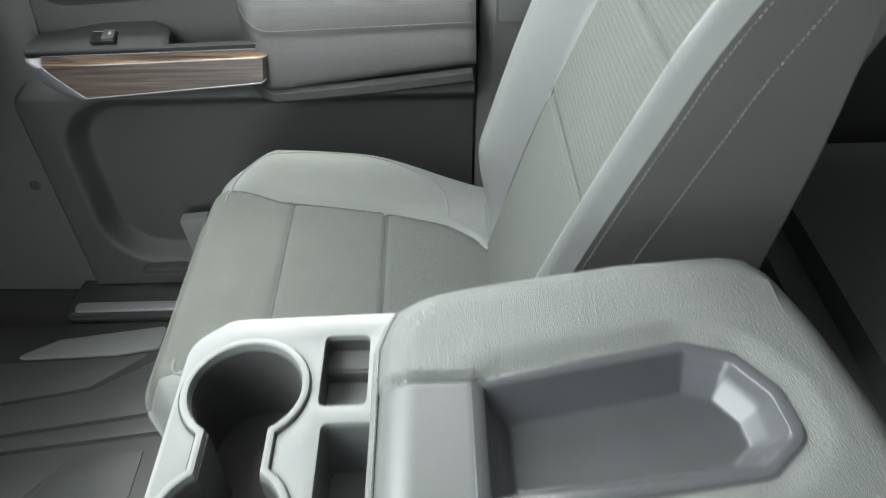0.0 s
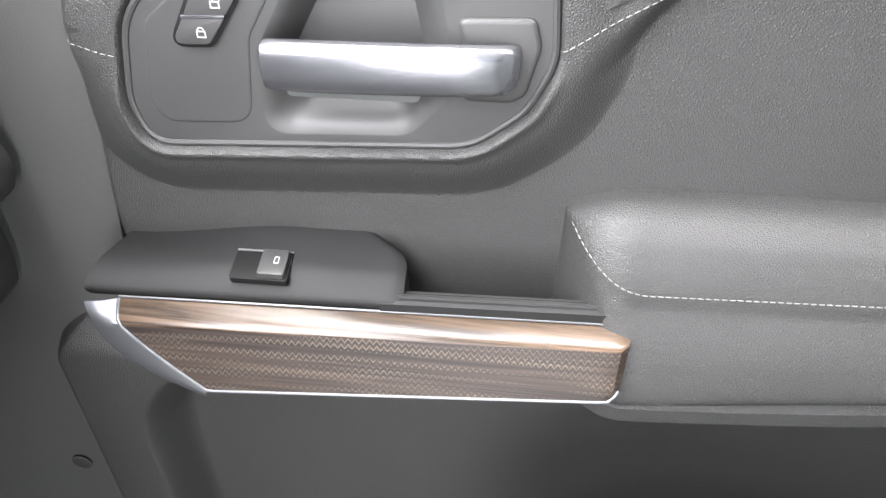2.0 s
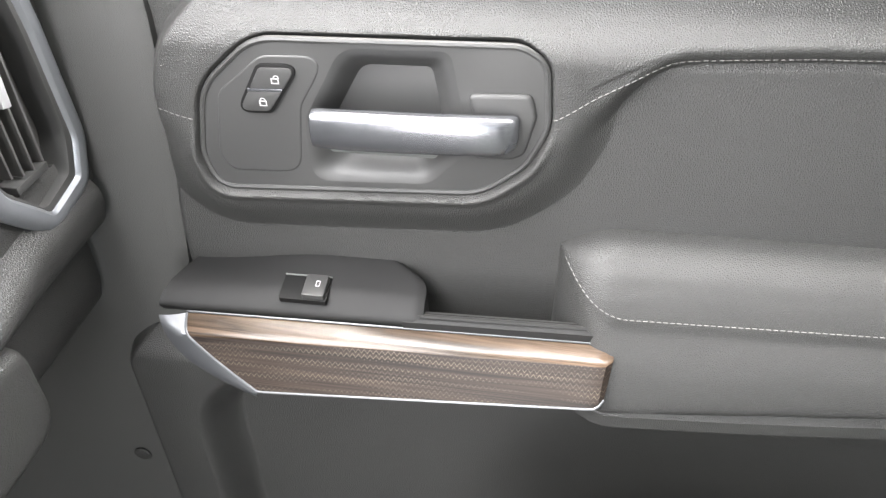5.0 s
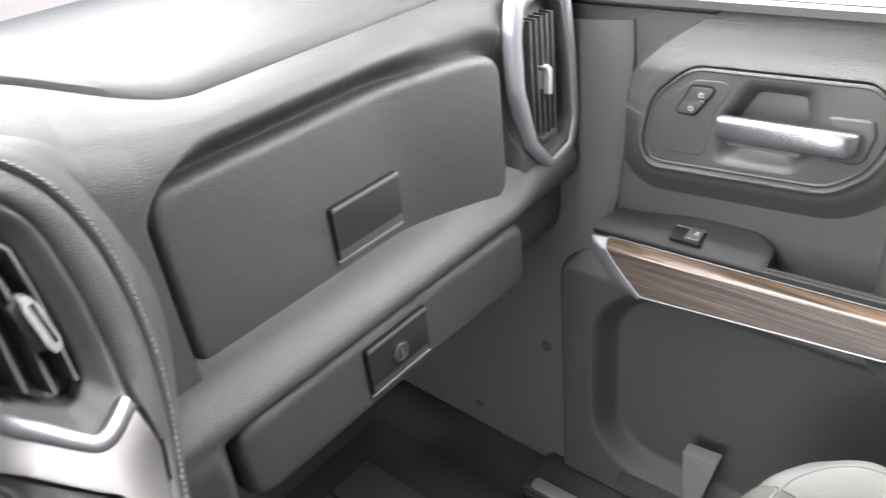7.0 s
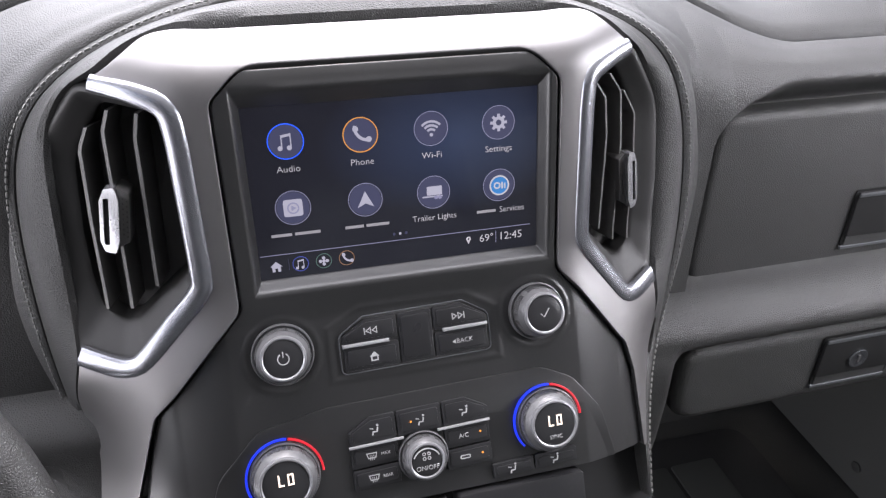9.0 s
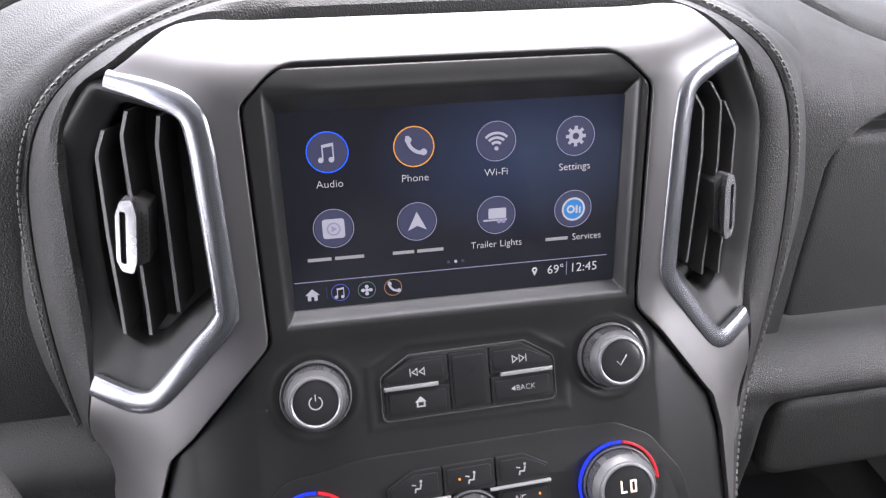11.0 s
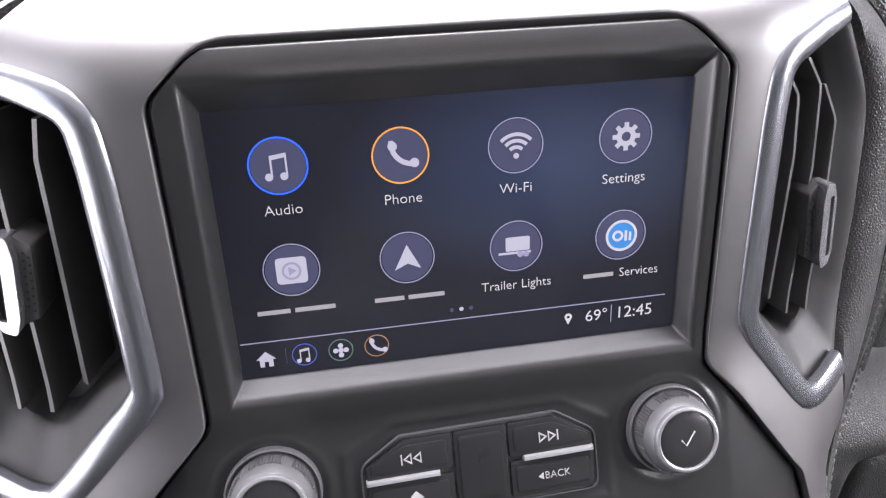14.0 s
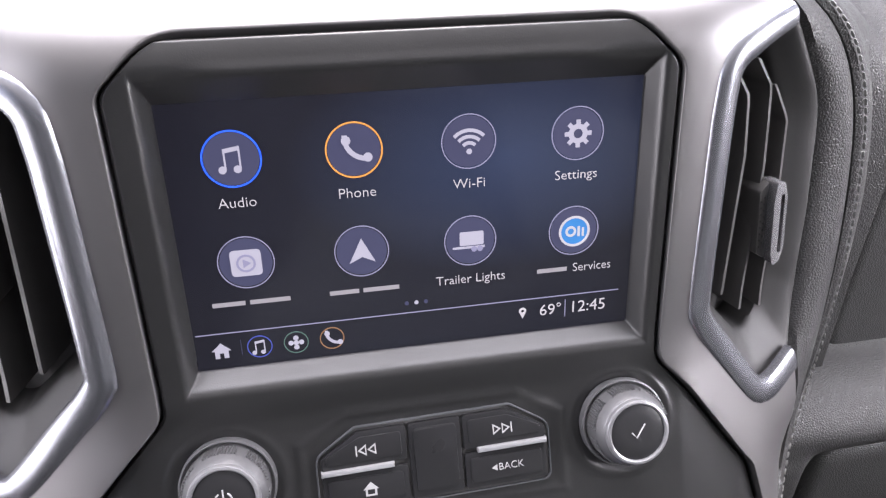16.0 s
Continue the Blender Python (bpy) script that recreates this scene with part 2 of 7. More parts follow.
def sweep(path, profile, up=(0, 0, 1), closed=False, cap=True):
    """A profile (a closed loop of (side, out)) swept along a path; `up` gives the out direction."""
    bm = bmesh.new()
    k = len(path)
    path = [Vector(p) for p in path]
    rings = []
    for i, p in enumerate(path):
        a = path[i - 1] if (closed or i) else p
        b = path[(i + 1) % k] if (closed or i < k - 1) else p
        t = (b - a).normalized()
        o = Vector(up[i]) if isinstance(up, list) else Vector(up)
        o = (o - t * o.dot(t)).normalized()
        s = t.cross(o)
        rings.append([bm.verts.new(p + s * c[0] + o * c[1]) for c in profile])
    for i in range(k if closed else k - 1):
        r, q = rings[i], rings[(i + 1) % k]
        for j in range(len(profile)):
            bm.faces.new((r[j], r[(j + 1) % len(profile)], q[(j + 1) % len(profile)], q[j]))
    if cap and not closed:
        bm.faces.new(rings[0][::-1]), bm.faces.new(rings[-1])
    return bm


def tube_profile(r, n=8, flat=1.0):
    return [(r * math.cos(2 * math.pi * i / n), r * flat * math.sin(2 * math.pi * i / n)) for i in range(n)]


def stitches(path, pitch=0.006, length=0.0042, r=0.0006, slant=0.0, up=(0, 0, 1)):
    """Single thread stitches along a line, joined to one mesh."""
    total = sum((Vector(b) - Vector(a)).length for a, b in zip(path, path[1:]))
    n = max(2, int(total / pitch))
    pts = resample(path, n * 2 + 1)
    bm = bmesh.new()
    for i in range(0, n * 2 - 1, 2):
        a, b = pts[i], pts[i + 1]
        t = (b - a).normalized()
        o = Vector(up)
        o = (o - t * o.dot(t)).normalized()
        s = t.cross(o)
        c = (a + b) / 2
        d = (t + s * slant).normalized()
        q = d.cross(o)
        ends = []
        for f, k in ((-0.5, 0.5), (-0.3, 1), (0.3, 1), (0.5, 0.5)):
            ends.append([bm.verts.new(c + d * length * f + q * r * k * x + o * r * (y * k)) for x, y in ((1, 0), (0, 1), (-1, 0), (0, -0.5))])
        for e, g in zip(ends, ends[1:]):
            for j in range(4):
                bm.faces.new((e[j], e[(j + 1) % 4], g[(j + 1) % 4], g[j]))
        bm.faces.new(ends[0][::-1]), bm.faces.new(ends[-1])
    return bm


def lathe(profile, n=40):
    """A turned shape: profile of (radius, w) round the w axis."""
    bm = bmesh.new()
    rings = []
    for r, w in profile:
        if r < 1e-6:
            rings.append([bm.verts.new((0, 0, w))])
        else:
            rings.append([bm.verts.new((r * math.cos(2 * math.pi * i / n), r * math.sin(2 * math.pi * i / n), w)) for i in range(n)])
    for a, b in zip(rings, rings[1:]):
        for i in range(n):
            j = (i + 1) % n
            if len(a) == 1:
                bm.faces.new((a[0], b[i], b[j]))
            elif len(b) == 1:
                bm.faces.new((a[i], b[0], a[j]))
            else:
                bm.faces.new((a[i], b[i], b[j], a[j]))
    return bm


def join(*bms):
    out = bmesh.new()
    for b in bms:
        me = bpy.data.meshes.new("tmp")
        b.to_mesh(me)
        b.free()
        out.from_mesh(me)
        bpy.data.meshes.remove(me)
    return out


def box(a, b, bevel=0.0):
    bm = prism(rect(a[0], a[1], b[0], b[1]), a[2], b[2])
    if bevel:
        bmesh.ops.bevel(bm, geom=list(bm.edges), offset=bevel, segments=2, affect="EDGES", clamp_overlap=True)
    return bm


def lettering(name, text, size, mat, parent, m, align="CENTER", depth=0.0002, label="", squeeze=1.0, thin=0.0):
    cu = bpy.data.curves.new(name, "FONT")
    cu.body, cu.size, cu.align_x, cu.align_y, cu.extrude = text, size, align, "CENTER", depth
    cu.resolution_u = 3
    cu.offset = -thin * size
    tmp = new(name, cu)
    bpy.context.view_layer.update()
    me = bpy.data.meshes.new_from_object(tmp.evaluated_get(bpy.context.evaluated_depsgraph_get()))
    bpy.data.objects.remove(tmp)
    me.transform(m @ Matrix.Diagonal((squeeze, 1, 1, 1)))
    me.name = name
    me.materials.clear()
    me.materials.append(mat)
    ob = new(name, me)
    while parent.parent is not None and parent.parent.parent is not None:
        parent = parent.parent
    ob.parent = parent
    if label:
        ob["label"] = label
    return ob


def smoothstep(a, b, x):
    t = min(1.0, max(0.0, (x - a) / (b - a)))
    return t * t * (3 - 2 * t)


def plane_matrix(origin, degrees):
    """(u, v, w) to the world: u to the right, v up the face, w out of it, for a face that leans back by so many degrees."""
    a = radians(degrees)
    return Matrix(((1, 0, 0, origin[0]), (0, math.sin(a), -math.cos(a), origin[1]), (0, math.cos(a), math.sin(a), origin[2]), (0, 0, 0, 1)))


def outline_field(u, v, poly):
    """Signed distance to a closed outline; negative inside."""
    best, inside, k = 1e9, False, len(poly)
    for i in range(k):
        (x0, y0), (x1, y1) = poly[i - 1], poly[i]
        dx, dy = x1 - x0, y1 - y0
        t = max(0.0, min(1.0, ((u - x0) * dx + (v - y0) * dy) / max(1e-12, dx * dx + dy * dy)))
        best = min(best, (u - x0 - t * dx) ** 2 + (v - y0 - t * dy) ** 2)
        if (y0 > v) != (y1 > v) and u < x0 + (v - y0) / (y1 - y0) * dx:
            inside = not inside
    return -math.sqrt(best) if inside else math.sqrt(best)


# ---- cab shell ----
def slab(name, pts, thick, mat, label, category):
    """A flat wall of the cab from its corners, with thickness."""
    bm = bmesh.new()
    f = bm.faces.new([bm.verts.new(p) for p in pts])
    bm.normal_update()
    n = f.normal.copy()
    g = bmesh.ops.extrude_face_region(bm, geom=[f])
    bmesh.ops.translate(bm, vec=n * thick, verts=[v for v in g["geom"] if isinstance(v, bmesh.types.BMVert)])
    return tagged(part(name, bm, mat, smooth=False), label, category, kind="structure")


slab("floor", [(-0.95, -1.7, -0.03), (0.95, -1.7, -0.03), (0.95, 0.75, -0.03), (-0.95, 0.75, -0.03)], 0.03, CARPET, "dark carpeted cab floor", "floor")
slab("toe_board", [(-0.9, 0.46, -0.05), (0.9, 0.46, -0.05), (0.9, 0.56, 0.62), (-0.9, 0.56, 0.62)], 0.02, CARPET, "dark carpeted toe board under the dashboard", "wall")
slab("ceiling", [(-0.72, -1.7, 1.36), (0.72, -1.7, 1.36), (0.72, -0.12, 1.36), (-0.72, -0.12, 1.36)], 0.03, HEADLINER, "pale grey fabric headliner", "ceiling")
slab("wall_rear", [(-0.9, -1.7, 0), (0.9, -1.7, 0), (0.9, -1.75, 0.85), (-0.9, -1.75, 0.85)], 0.03, DARK, "dark rear cab wall", "wall")
for sx in (-1, 1):
    s = "left" if sx < 0 else "right"
    slab("pillar_front_" + s, [(sx * 0.86, 0.46, 0.80), (sx * 0.80, 0.54, 0.80), (sx * 0.70, -0.12, 1.37), (sx * 0.76, -0.18, 1.37)], 0.03, HEADLINER, "pale windscreen pillar trim", "pillar")
    slab("roof_rail_" + s, [(sx * 0.72, -1.7, 1.34), (sx * 0.72, 0.05, 1.34), (sx * 0.78, 0.05, 1.27), (sx * 0.78, -1.7, 1.27)], 0.02, HEADLINER, "pale roof side rail", "rail")
slab("wall_right_rear", [(0.84, -0.69, 0), (0.84, -1.72, 0), (0.86, -1.72, 0.80), (0.86, -0.69, 0.80)], 0.03, DARK, "dark rear door trim", "wall")
slab("wall_left", [(-0.84, -0.72, 0), (-0.84, -1.72, 0), (-0.86, -1.72, 0.78), (-0.86, -0.72, 0.78)], 0.03, VINYL, "dark rear door trim on the driver side", "wall")
# Unseen opaque panes, added to keep sky light from coming in at the rear
BLOCK_PANE = material("opaque_dark_pane", (0.012, 0.013, 0.013), 0.06, vary=0.02)
for sx in (-1, 1):
    slab("rear_light_block_left" if sx < 0 else "rear_light_block_right", [(sx * 0.87, -0.70, 0.78), (sx * 0.87, -1.74, 0.78), (sx * 0.78, -1.72, 1.30), (sx * 0.78, -0.80, 1.30)], 0.005, BLOCK_PANE, "opaque dark pane added in the rear side window to block sky light", "window")
slab("back_light_block", [(-0.86, -1.765, 0.84), (0.86, -1.765, 0.84), (0.76, -1.72, 1.33), (-0.76, -1.72, 1.33)], 0.005, BLOCK_PANE, "opaque dark pane added in the back window to block sky light", "window")
slab("ground", [(-60, -60, -0.75), (60, -60, -0.75), (60, 60, -0.75), (-60, 60, -0.75)], 0.05, material("pale_concrete", (0.42, 0.39, 0.36), 0.9, grain=0.5, grain_size=0.02, vary=0.2, vary_size=2.0), "pale concrete yard outside", "ground")


# B-pillar behind the passenger door, with the belt guide
pillar = thing("door_pillar", "dark grey plastic pillar trim behind the passenger door", "pillar", kind="structure")
part("pillar_trim", sweep(spline([(0.80, -0.70, 0.0), (0.80, -0.70, 0.3), (0.795, -0.705, 0.62), (0.78, -0.73, 0.85), (0.74, -0.80, 1.3)], 24),
     [(-0.05, -0.03), (0.045, -0.03), (0.05, 0.0), (0.035, 0.022), (-0.03, 0.026), (-0.05, 0.005)], up=(-1, 0, 0)), LEATHER_SIDE, pillar)
# added filler that keeps sky from showing between door and pillar
part("door_gap_filler", box((0.815, -0.670, 0.0), (0.870, -0.640, 0.772), 0.004), DARK, pillar, "dark strip added to close the gap behind the door")
part("belt_guide", prism(rounded([(-0.022, -0.024), (0.030, -0.024), (0.026, 0.020), (-0.026, 0.024)], 0.006), -0.03, 0.008, 0.004), LEATHER_SIDE, pillar, m=Matrix(((0, 0, -1, 0.778), (-1, 0, 0, -0.70), (0, 1, 0, 0.55), (0, 0, 0, 1))))


# ---- dashboard ----
dash = thing("dashboard", "charcoal grained vinyl dashboard with two glove compartments and stitched trim", "dashboard")


RING_UP = 1.05
VENT_RING = rounded([(0.643, 0.770), (0.652, 0.803), (0.700, 0.806), (0.740, 0.792), (0.753, 0.720), (0.760, 0.640), (0.748, 0.612), (0.704, 0.604), (0.668, 0.640), (0.645, 0.710)],
                    [0.02, 0.02, 0.03, 0.02, 0.05, 0.03, 0.012, 0.014, 0.03, 0.05], 6)


RING_HOLE = [(u + 0.031, 0.765 + (v - 0.775) * RING_UP) for u, v in VENT_RING]


def dash_bow(x):
    """How far the front comes forward towards the dashboard's outer end."""
    return 0.036 * smoothstep(0.50, 0.66, x)


def crease(x):
    """Place (y, z) of the groove between the top pad and the front band."""
    c = smoothstep(0.185, 0.360, abs(x))
    return 0.155 - 0.04 * c, 0.849 - 0.055 * c


def sheet(rows):
    bm = bmesh.new()
    rows = [[bm.verts.new(p) for p in row] for row in rows]
    for p, q in zip(rows, rows[1:]):
        for j in range(len(p) - 1):
            bm.faces.new((p[j], q[j], q[j + 1], p[j + 1]))
    return bm


def steps(a, b, n):
    return [a + (b - a) * i / (n - 1) for i in range(n)]


def top_row(x):
    cy, h = crease(x)
    pts = [(0.62, 0.79), (0.45, h + 0.014), (0.29, h + 0.024), (cy + 0.06, h + 0.021), (cy + 0.022, h + 0.012), (cy + 0.008, h + 0.005), (cy + 0.004, h - 0.002), (cy + 0.006, h - 0.012)]
    return [(x, p[0], p[1]) for p in spline([(*q, 0) for q in pts], 60)]


def lid_field(x, z):
    """Signed distance to the upper compartment's opening, which is open towards the shelf."""
    r = 0.036 if x > 0.466 else 0.025
    hx, hz = abs(x - 0.466) - (0.1965 - r), abs(z - 0.602) - (0.148 - r)
    return math.hypot(max(hx, 0), max(hz, 0)) + min(max(hx, hz), 0) - r


BAND_FOOT = [(0.0, 0.098, 0.857), (0.12, 0.087, 0.850), (0.158, 0.077, 0.840), (0.192, 0.070, 0.825), (0.218, 0.068, 0.805), (0.243, 0.068, 0.787), (0.275, 0.069, 0.777), (0.34, 0.070, 0.773), (0.90, 0.070, 0.773)]


def band_foot(x):
    """Where the front band rolls over into its upright part (y, z); it follows the arch in the middle."""
    for p, q in zip(BAND_FOOT, BAND_FOOT[1:]):
        if p[0] <= x <= q[0]:
            f = (x - p[0]) / (q[0] - p[0])
            return p[1] + (q[1] - p[1]) * f, p[2] + (q[2] - p[2]) * f
    return BAND_FOOT[-1][1:]


def front_path(x):
    """The front band from the groove down (y, z): a soft roll, then steep."""
    cy, h = crease(x)
    fy, fz = band_foot(abs(x))
    e = smoothstep(0.585, 0.665, abs(x))
    low = smoothstep(0.205, 0.232, abs(x))
    ys = [0.088 - 0.022 * low, 0.083 - 0.019 * low, 0.080 - 0.016 * low, 0.080 - 0.018 * low]
    out = [(cy + 0.002, h - 0.010), (cy - 0.003, h - 0.0015)]
    for f, up in ((0.28, 0.004), (0.55, 0.006), (0.82, 0.004)):
        out.append((cy + (fy - cy) * f, h + (fz - h) * f + up))
    out += [(min(fy - 0.002, 0.094), fz - 0.011), (ys[1], min(0.72, fz - 0.05)), (ys[2], 0.66), (ys[3], 0.585)]
    w = (0, 0, 0.25, 0.5, 0.78, 0.95, 1, 1, 1)
    return [(p[0] - 0.022 * e * w[i], p[1] + 0.010 * e * (w[i] if i < 5 else 0)) for i, p in enumerate(out)]


def front_y(x, z):
    """Depth of the front band at x, z, with the compartment and the end vent let into it."""
    pts = front_path(x)
    y = pts[-1][0]
    for p, q in zip(pts[1:], pts[2:]):
        if q[1] <= z <= p[1]:
            y = p[0] + (q[0] - p[0]) * (p[1] - z) / max(1e-6, p[1] - q[1])
            break
    return y


def let_in(x, y, z):
    """The front band's depth with the compartment and the end vent let into it."""
    if x > 0.2:
        d = lid_field(x, z)
        k = smoothstep(-0.002, 0.006 + 0.021 * smoothstep(0.268, 0.335, x), d)
        floor = 0.096 - dash_bow(x)
        y = floor + (y - floor) * k if y < floor else y
        if x > 0.63 and z < 0.82:
            y += 0.035 * (1 - smoothstep(-0.010, -0.004, outline_field(x, z, RING_HOLE)))
    return y


def front_row(x):
    return [(x, let_in(x, p[0], p[1]), p[1]) for p in spline([(*q, 0) for q in front_path(x)], 240)]


def shelf_row(x):
    """Shelf, lip and lower dashboard at x."""
    ax = abs(x)
    knee = 1 - smoothstep(0.236, 0.264, ax)
    e = smoothstep(0.64, 0.72, ax)
    lip, zz = 0.030 + 0.004 * e, 0.016 * e
    bow = dash_bow(x)
    pts = [(0.093 - bow, 0.640), (0.091 - bow, 0.612), (0.078 - 0.8 * bow, 0.598 + zz), (0.054 - 0.3 * bow, 0.5915 + zz), (lip + 0.007, 0.5820 + zz), (lip - 0.004, 0.5695 + zz * 0.8), (lip - 0.003, 0.558 + zz * 0.4),
           (0.038 - 0.014 * knee, 0.551), (0.055 - 0.032 * knee, 0.547 - 0.01 * knee), (0.058 - 0.034 * knee, 0.49), (0.075 - 0.040 * knee, 0.462 - 0.05 * knee), (0.14 - 0.05 * knee, 0.445 - 0.12 * knee), (0.30, 0.44 - 0.12 * knee), (0.42, 0.40 - 0.1 * knee)]
    return [(x, p[0], p[1]) for p in spline([(*q, 0) for q in pts], 90)]


part("dash_top_pad", sheet([top_row(x) for x in steps(-0.80, 0.80, 130)]), VINYL, dash, "grained charcoal top pad")
part("dash_front_band", sheet([front_row(x) for x in steps(-0.775, 0.19, 60) + steps(0.193, 0.345, 130) + steps(0.350, 0.60, 50) + steps(0.604, 0.800, 76)]), VINYL, dash, "grained charcoal front band")
part("dash_shelf", sheet([shelf_row(x) for x in steps(-0.775, 0.22, 50) + steps(0.224, 0.28, 20) + steps(0.286, 0.785, 60)]), VINYL, dash, "grained charcoal shelf and knee panel")
part("defroster_grille", prism(rounded(rect(-0.30, 0.215, 0.150, 0.300), 0.02, 6), 0.866, 0.8745, 0.002, holes=[rounded(rect(-0.29, 0.225, 0.140, 0.290), 0.015, 6)]), DARK, dash, "dark grille at the foot of the windscreen")
part("grille_floor", box((-0.292, 0.224, 0.864), (0.142, 0.291, 0.8705)), VOID, dash)


def glove_panel(name, x0, x1, z0, z1, y, r, bulge, mat, bow=1.0):
    """A padded compartment lid: rounded outline, gently domed, with a rolled rim."""
    bm = prism(rounded([(x0, z0), (x1, z0), (x1, z1), (x0, z1)], r, 8), -0.024, 0.0, bulge, seg=6)
    for i in range(1, 40):
        bmesh.ops.bisect_plane(bm, geom=list(bm.verts) + list(bm.edges) + list(bm.faces), plane_co=(x0 + (x1 - x0) * i / 40, 0, 0), plane_no=(1, 0, 0))
    for v in bm.verts:
        v.co.z += bow * dash_bow(v.co.x)
    return part(name, bm, mat, dash, m=Matrix(((1, 0, 0, 0), (0, 0, -1, y), (0, 1, 0, 0), (0, 0, 0, 1))))


def latch(parent, x, z, y, w, h, keyhole):
    """A flat pull latch with a bright upper lip and a finger recess below."""
    mm = Matrix(((1, 0, 0, x), (0, 0, -1, y), (0, 1, 0, z), (0, 0, 0, 1)))
    l = part("latch", prism(rounded(rect(-w / 2, -h * 0.30, w / 2, h / 2), 0.004), 0, 0.0035, 0.001), POD_BLACK, parent, "black pull latch", m=mm)
    # black plate drawing the shadow gap round the latch
    part("latch_gap_shade", prism(rounded(rect(-w / 2 - 0.0022, -h / 2 - 0.0005, w / 2 + 0.0022, h / 2 + 0.0022), 0.005), 0, 0.0008, 0.0003), WELL, l, m=mm)
    part("latch_lip", prism(rounded(rect(-w / 2, h / 2 - 0.0035, w / 2, h / 2), 0.001), 0.0035, 0.005, 0.0006), CAP_METAL, l, m=mm)
    part("finger_recess", prism(rounded(rect(-w / 2 + 0.002, -h / 2, w / 2 - 0.001, -h * 0.30), 0.002), 0.0005, 0.0016, 0.0003), DOOR_PLASTIC, l, m=mm)
    part("recess_lip", prism(rect(-w / 2 - 0.002, -h / 2 - 0.002, w / 2 - 0.001, -h / 2 + 0.001), 0, 0.0028, 0.0005), CAP_METAL, l, m=mm)
    if keyhole:
        k = part("key_cylinder", lathe([(0.0105, 0.0030), (0.0105, 0.0052), (0.0095, 0.0058), (0.006, 0.0052), (0, 0.0052)], 24), SATIN_CHROME, l, "small metal lock cylinder", m=mm)
        part("key_slot", prism(rect(-0.0012, -0.0045, 0.0012, 0.0045), 0.0052, 0.0060), VOID, k, m=mm)
    return l


upper = glove_panel("upper_glove_lid", 0.272, 0.656, 0.578, 0.748, 0.076, [0.035, 0.035, 0.035, 0.024], 0.011, VINYL)
latch(upper, 0.475, 0.636, 0.0755, 0.088, 0.056, False)
lower = glove_panel("lower_glove_lid", 0.258, 0.668, 0.460, 0.546, 0.036, [0.03, 0.03, 0.022, 0.030], 0.014, VINYL_FINE, 0.12)
latch(lower, 0.449, 0.506, 0.0355, 0.084, 0.056, True)


# ---- centre stack ----
stack = thing("centre_stack", "satin silver and black centre stack with touchscreen, vents and climate controls", "centre stack")


LEAN_STEP = 0.001
LEAN_TABLE = {0: (0.0, 0.70)}
_y, _z = 0.0, 0.70
for _i in range(1, 400):
    _a = radians(10 + 55 * smoothstep(0.112, 0.140, _i * LEAN_STEP))
    _y, _z = _y + LEAN_STEP * math.sin(_a), _z + LEAN_STEP * math.cos(_a)
    LEAN_TABLE[_i] = (_y, _z)
SIDE_TABLE = {0: (0.0, 0.70)}
_y, _z = 0.0, 0.70
for _i in range(1, 400):
    _a = radians(10 + 62 * smoothstep(0.118, 0.172, _i * LEAN_STEP))
    _y, _z = _y + LEAN_STEP * math.sin(_a), _z + LEAN_STEP * math.cos(_a)
    SIDE_TABLE[_i] = (_y, _z)
_y, _z = 0.0, 0.70
for _i in range(1, 400):
    _a = radians(10 + 18 * smoothstep(-0.012, 0.035, _i * LEAN_STEP))
    _y, _z = _y - LEAN_STEP * math.sin(_a), _z - LEAN_STEP * math.cos(_a)
    LEAN_TABLE[-_i] = (_y, _z)


def lean_at(v):
    return 10 + 55 * smoothstep(0.112, 0.140, v) if v >= 0 else 10 + 18 * smoothstep(-0.012, 0.035, -v)


def face_point(u, v, w):
    """A place on the curved face of the centre stack: u across, v up the face, w out of it."""
    i = math.floor(v / LEAN_STEP)
    f = v / LEAN_STEP - i
    a, b = LEAN_TABLE[i], LEAN_TABLE[i + 1]
    y, z = a[0] + (b[0] - a[0]) * f, a[1] + (b[1] - a[1]) * f
    t = lean_at(v)
    k = smoothstep(0.095, 0.175, abs(u)) if v > 0.1 else 0.0
    if k:                                        # towards the flanks the top turns over more slowly
        a, b = SIDE_TABLE[i], SIDE_TABLE[i + 1]
        y, z = y + (a[0] + (b[0] - a[0]) * f - y) * k, z + (a[1] + (b[1] - a[1]) * f - z) * k
        t += (10 + 62 * smoothstep(0.118, 0.172, v) - t) * k
    t = radians(t)
    if abs(u) > 0.118:                           # both flanks are narrowed, by unlike amounts, to fit the camera's view
        u = math.copysign(0.118 + (abs(u) - 0.118) * (0.80 if u > 0 else 0.95), u)
    out = max(0.0, abs(u) - 0.115)
    w -= 0.052 * (out / 0.10) ** 1.35          # the flanks fall away from the driver
    u *= 1 + 0.5 * min(out, 0.09)
    t_ = min(1.3, max(0.0, abs(u) - 0.15) / 0.06) * (1 - smoothstep(-0.10, -0.03, v))
    w -= 0.075 * t_ ** 2                         # the legs turn away to the sides
    u += math.copysign(0.018 * t_, u)
    return Vector((u, y - w * math.cos(t), z + w * math.sin(t)))


def face_matrix(u, v, w=0.0):
    o = face_point(u, v, w)
    return plane_matrix(o, lean_at(v))


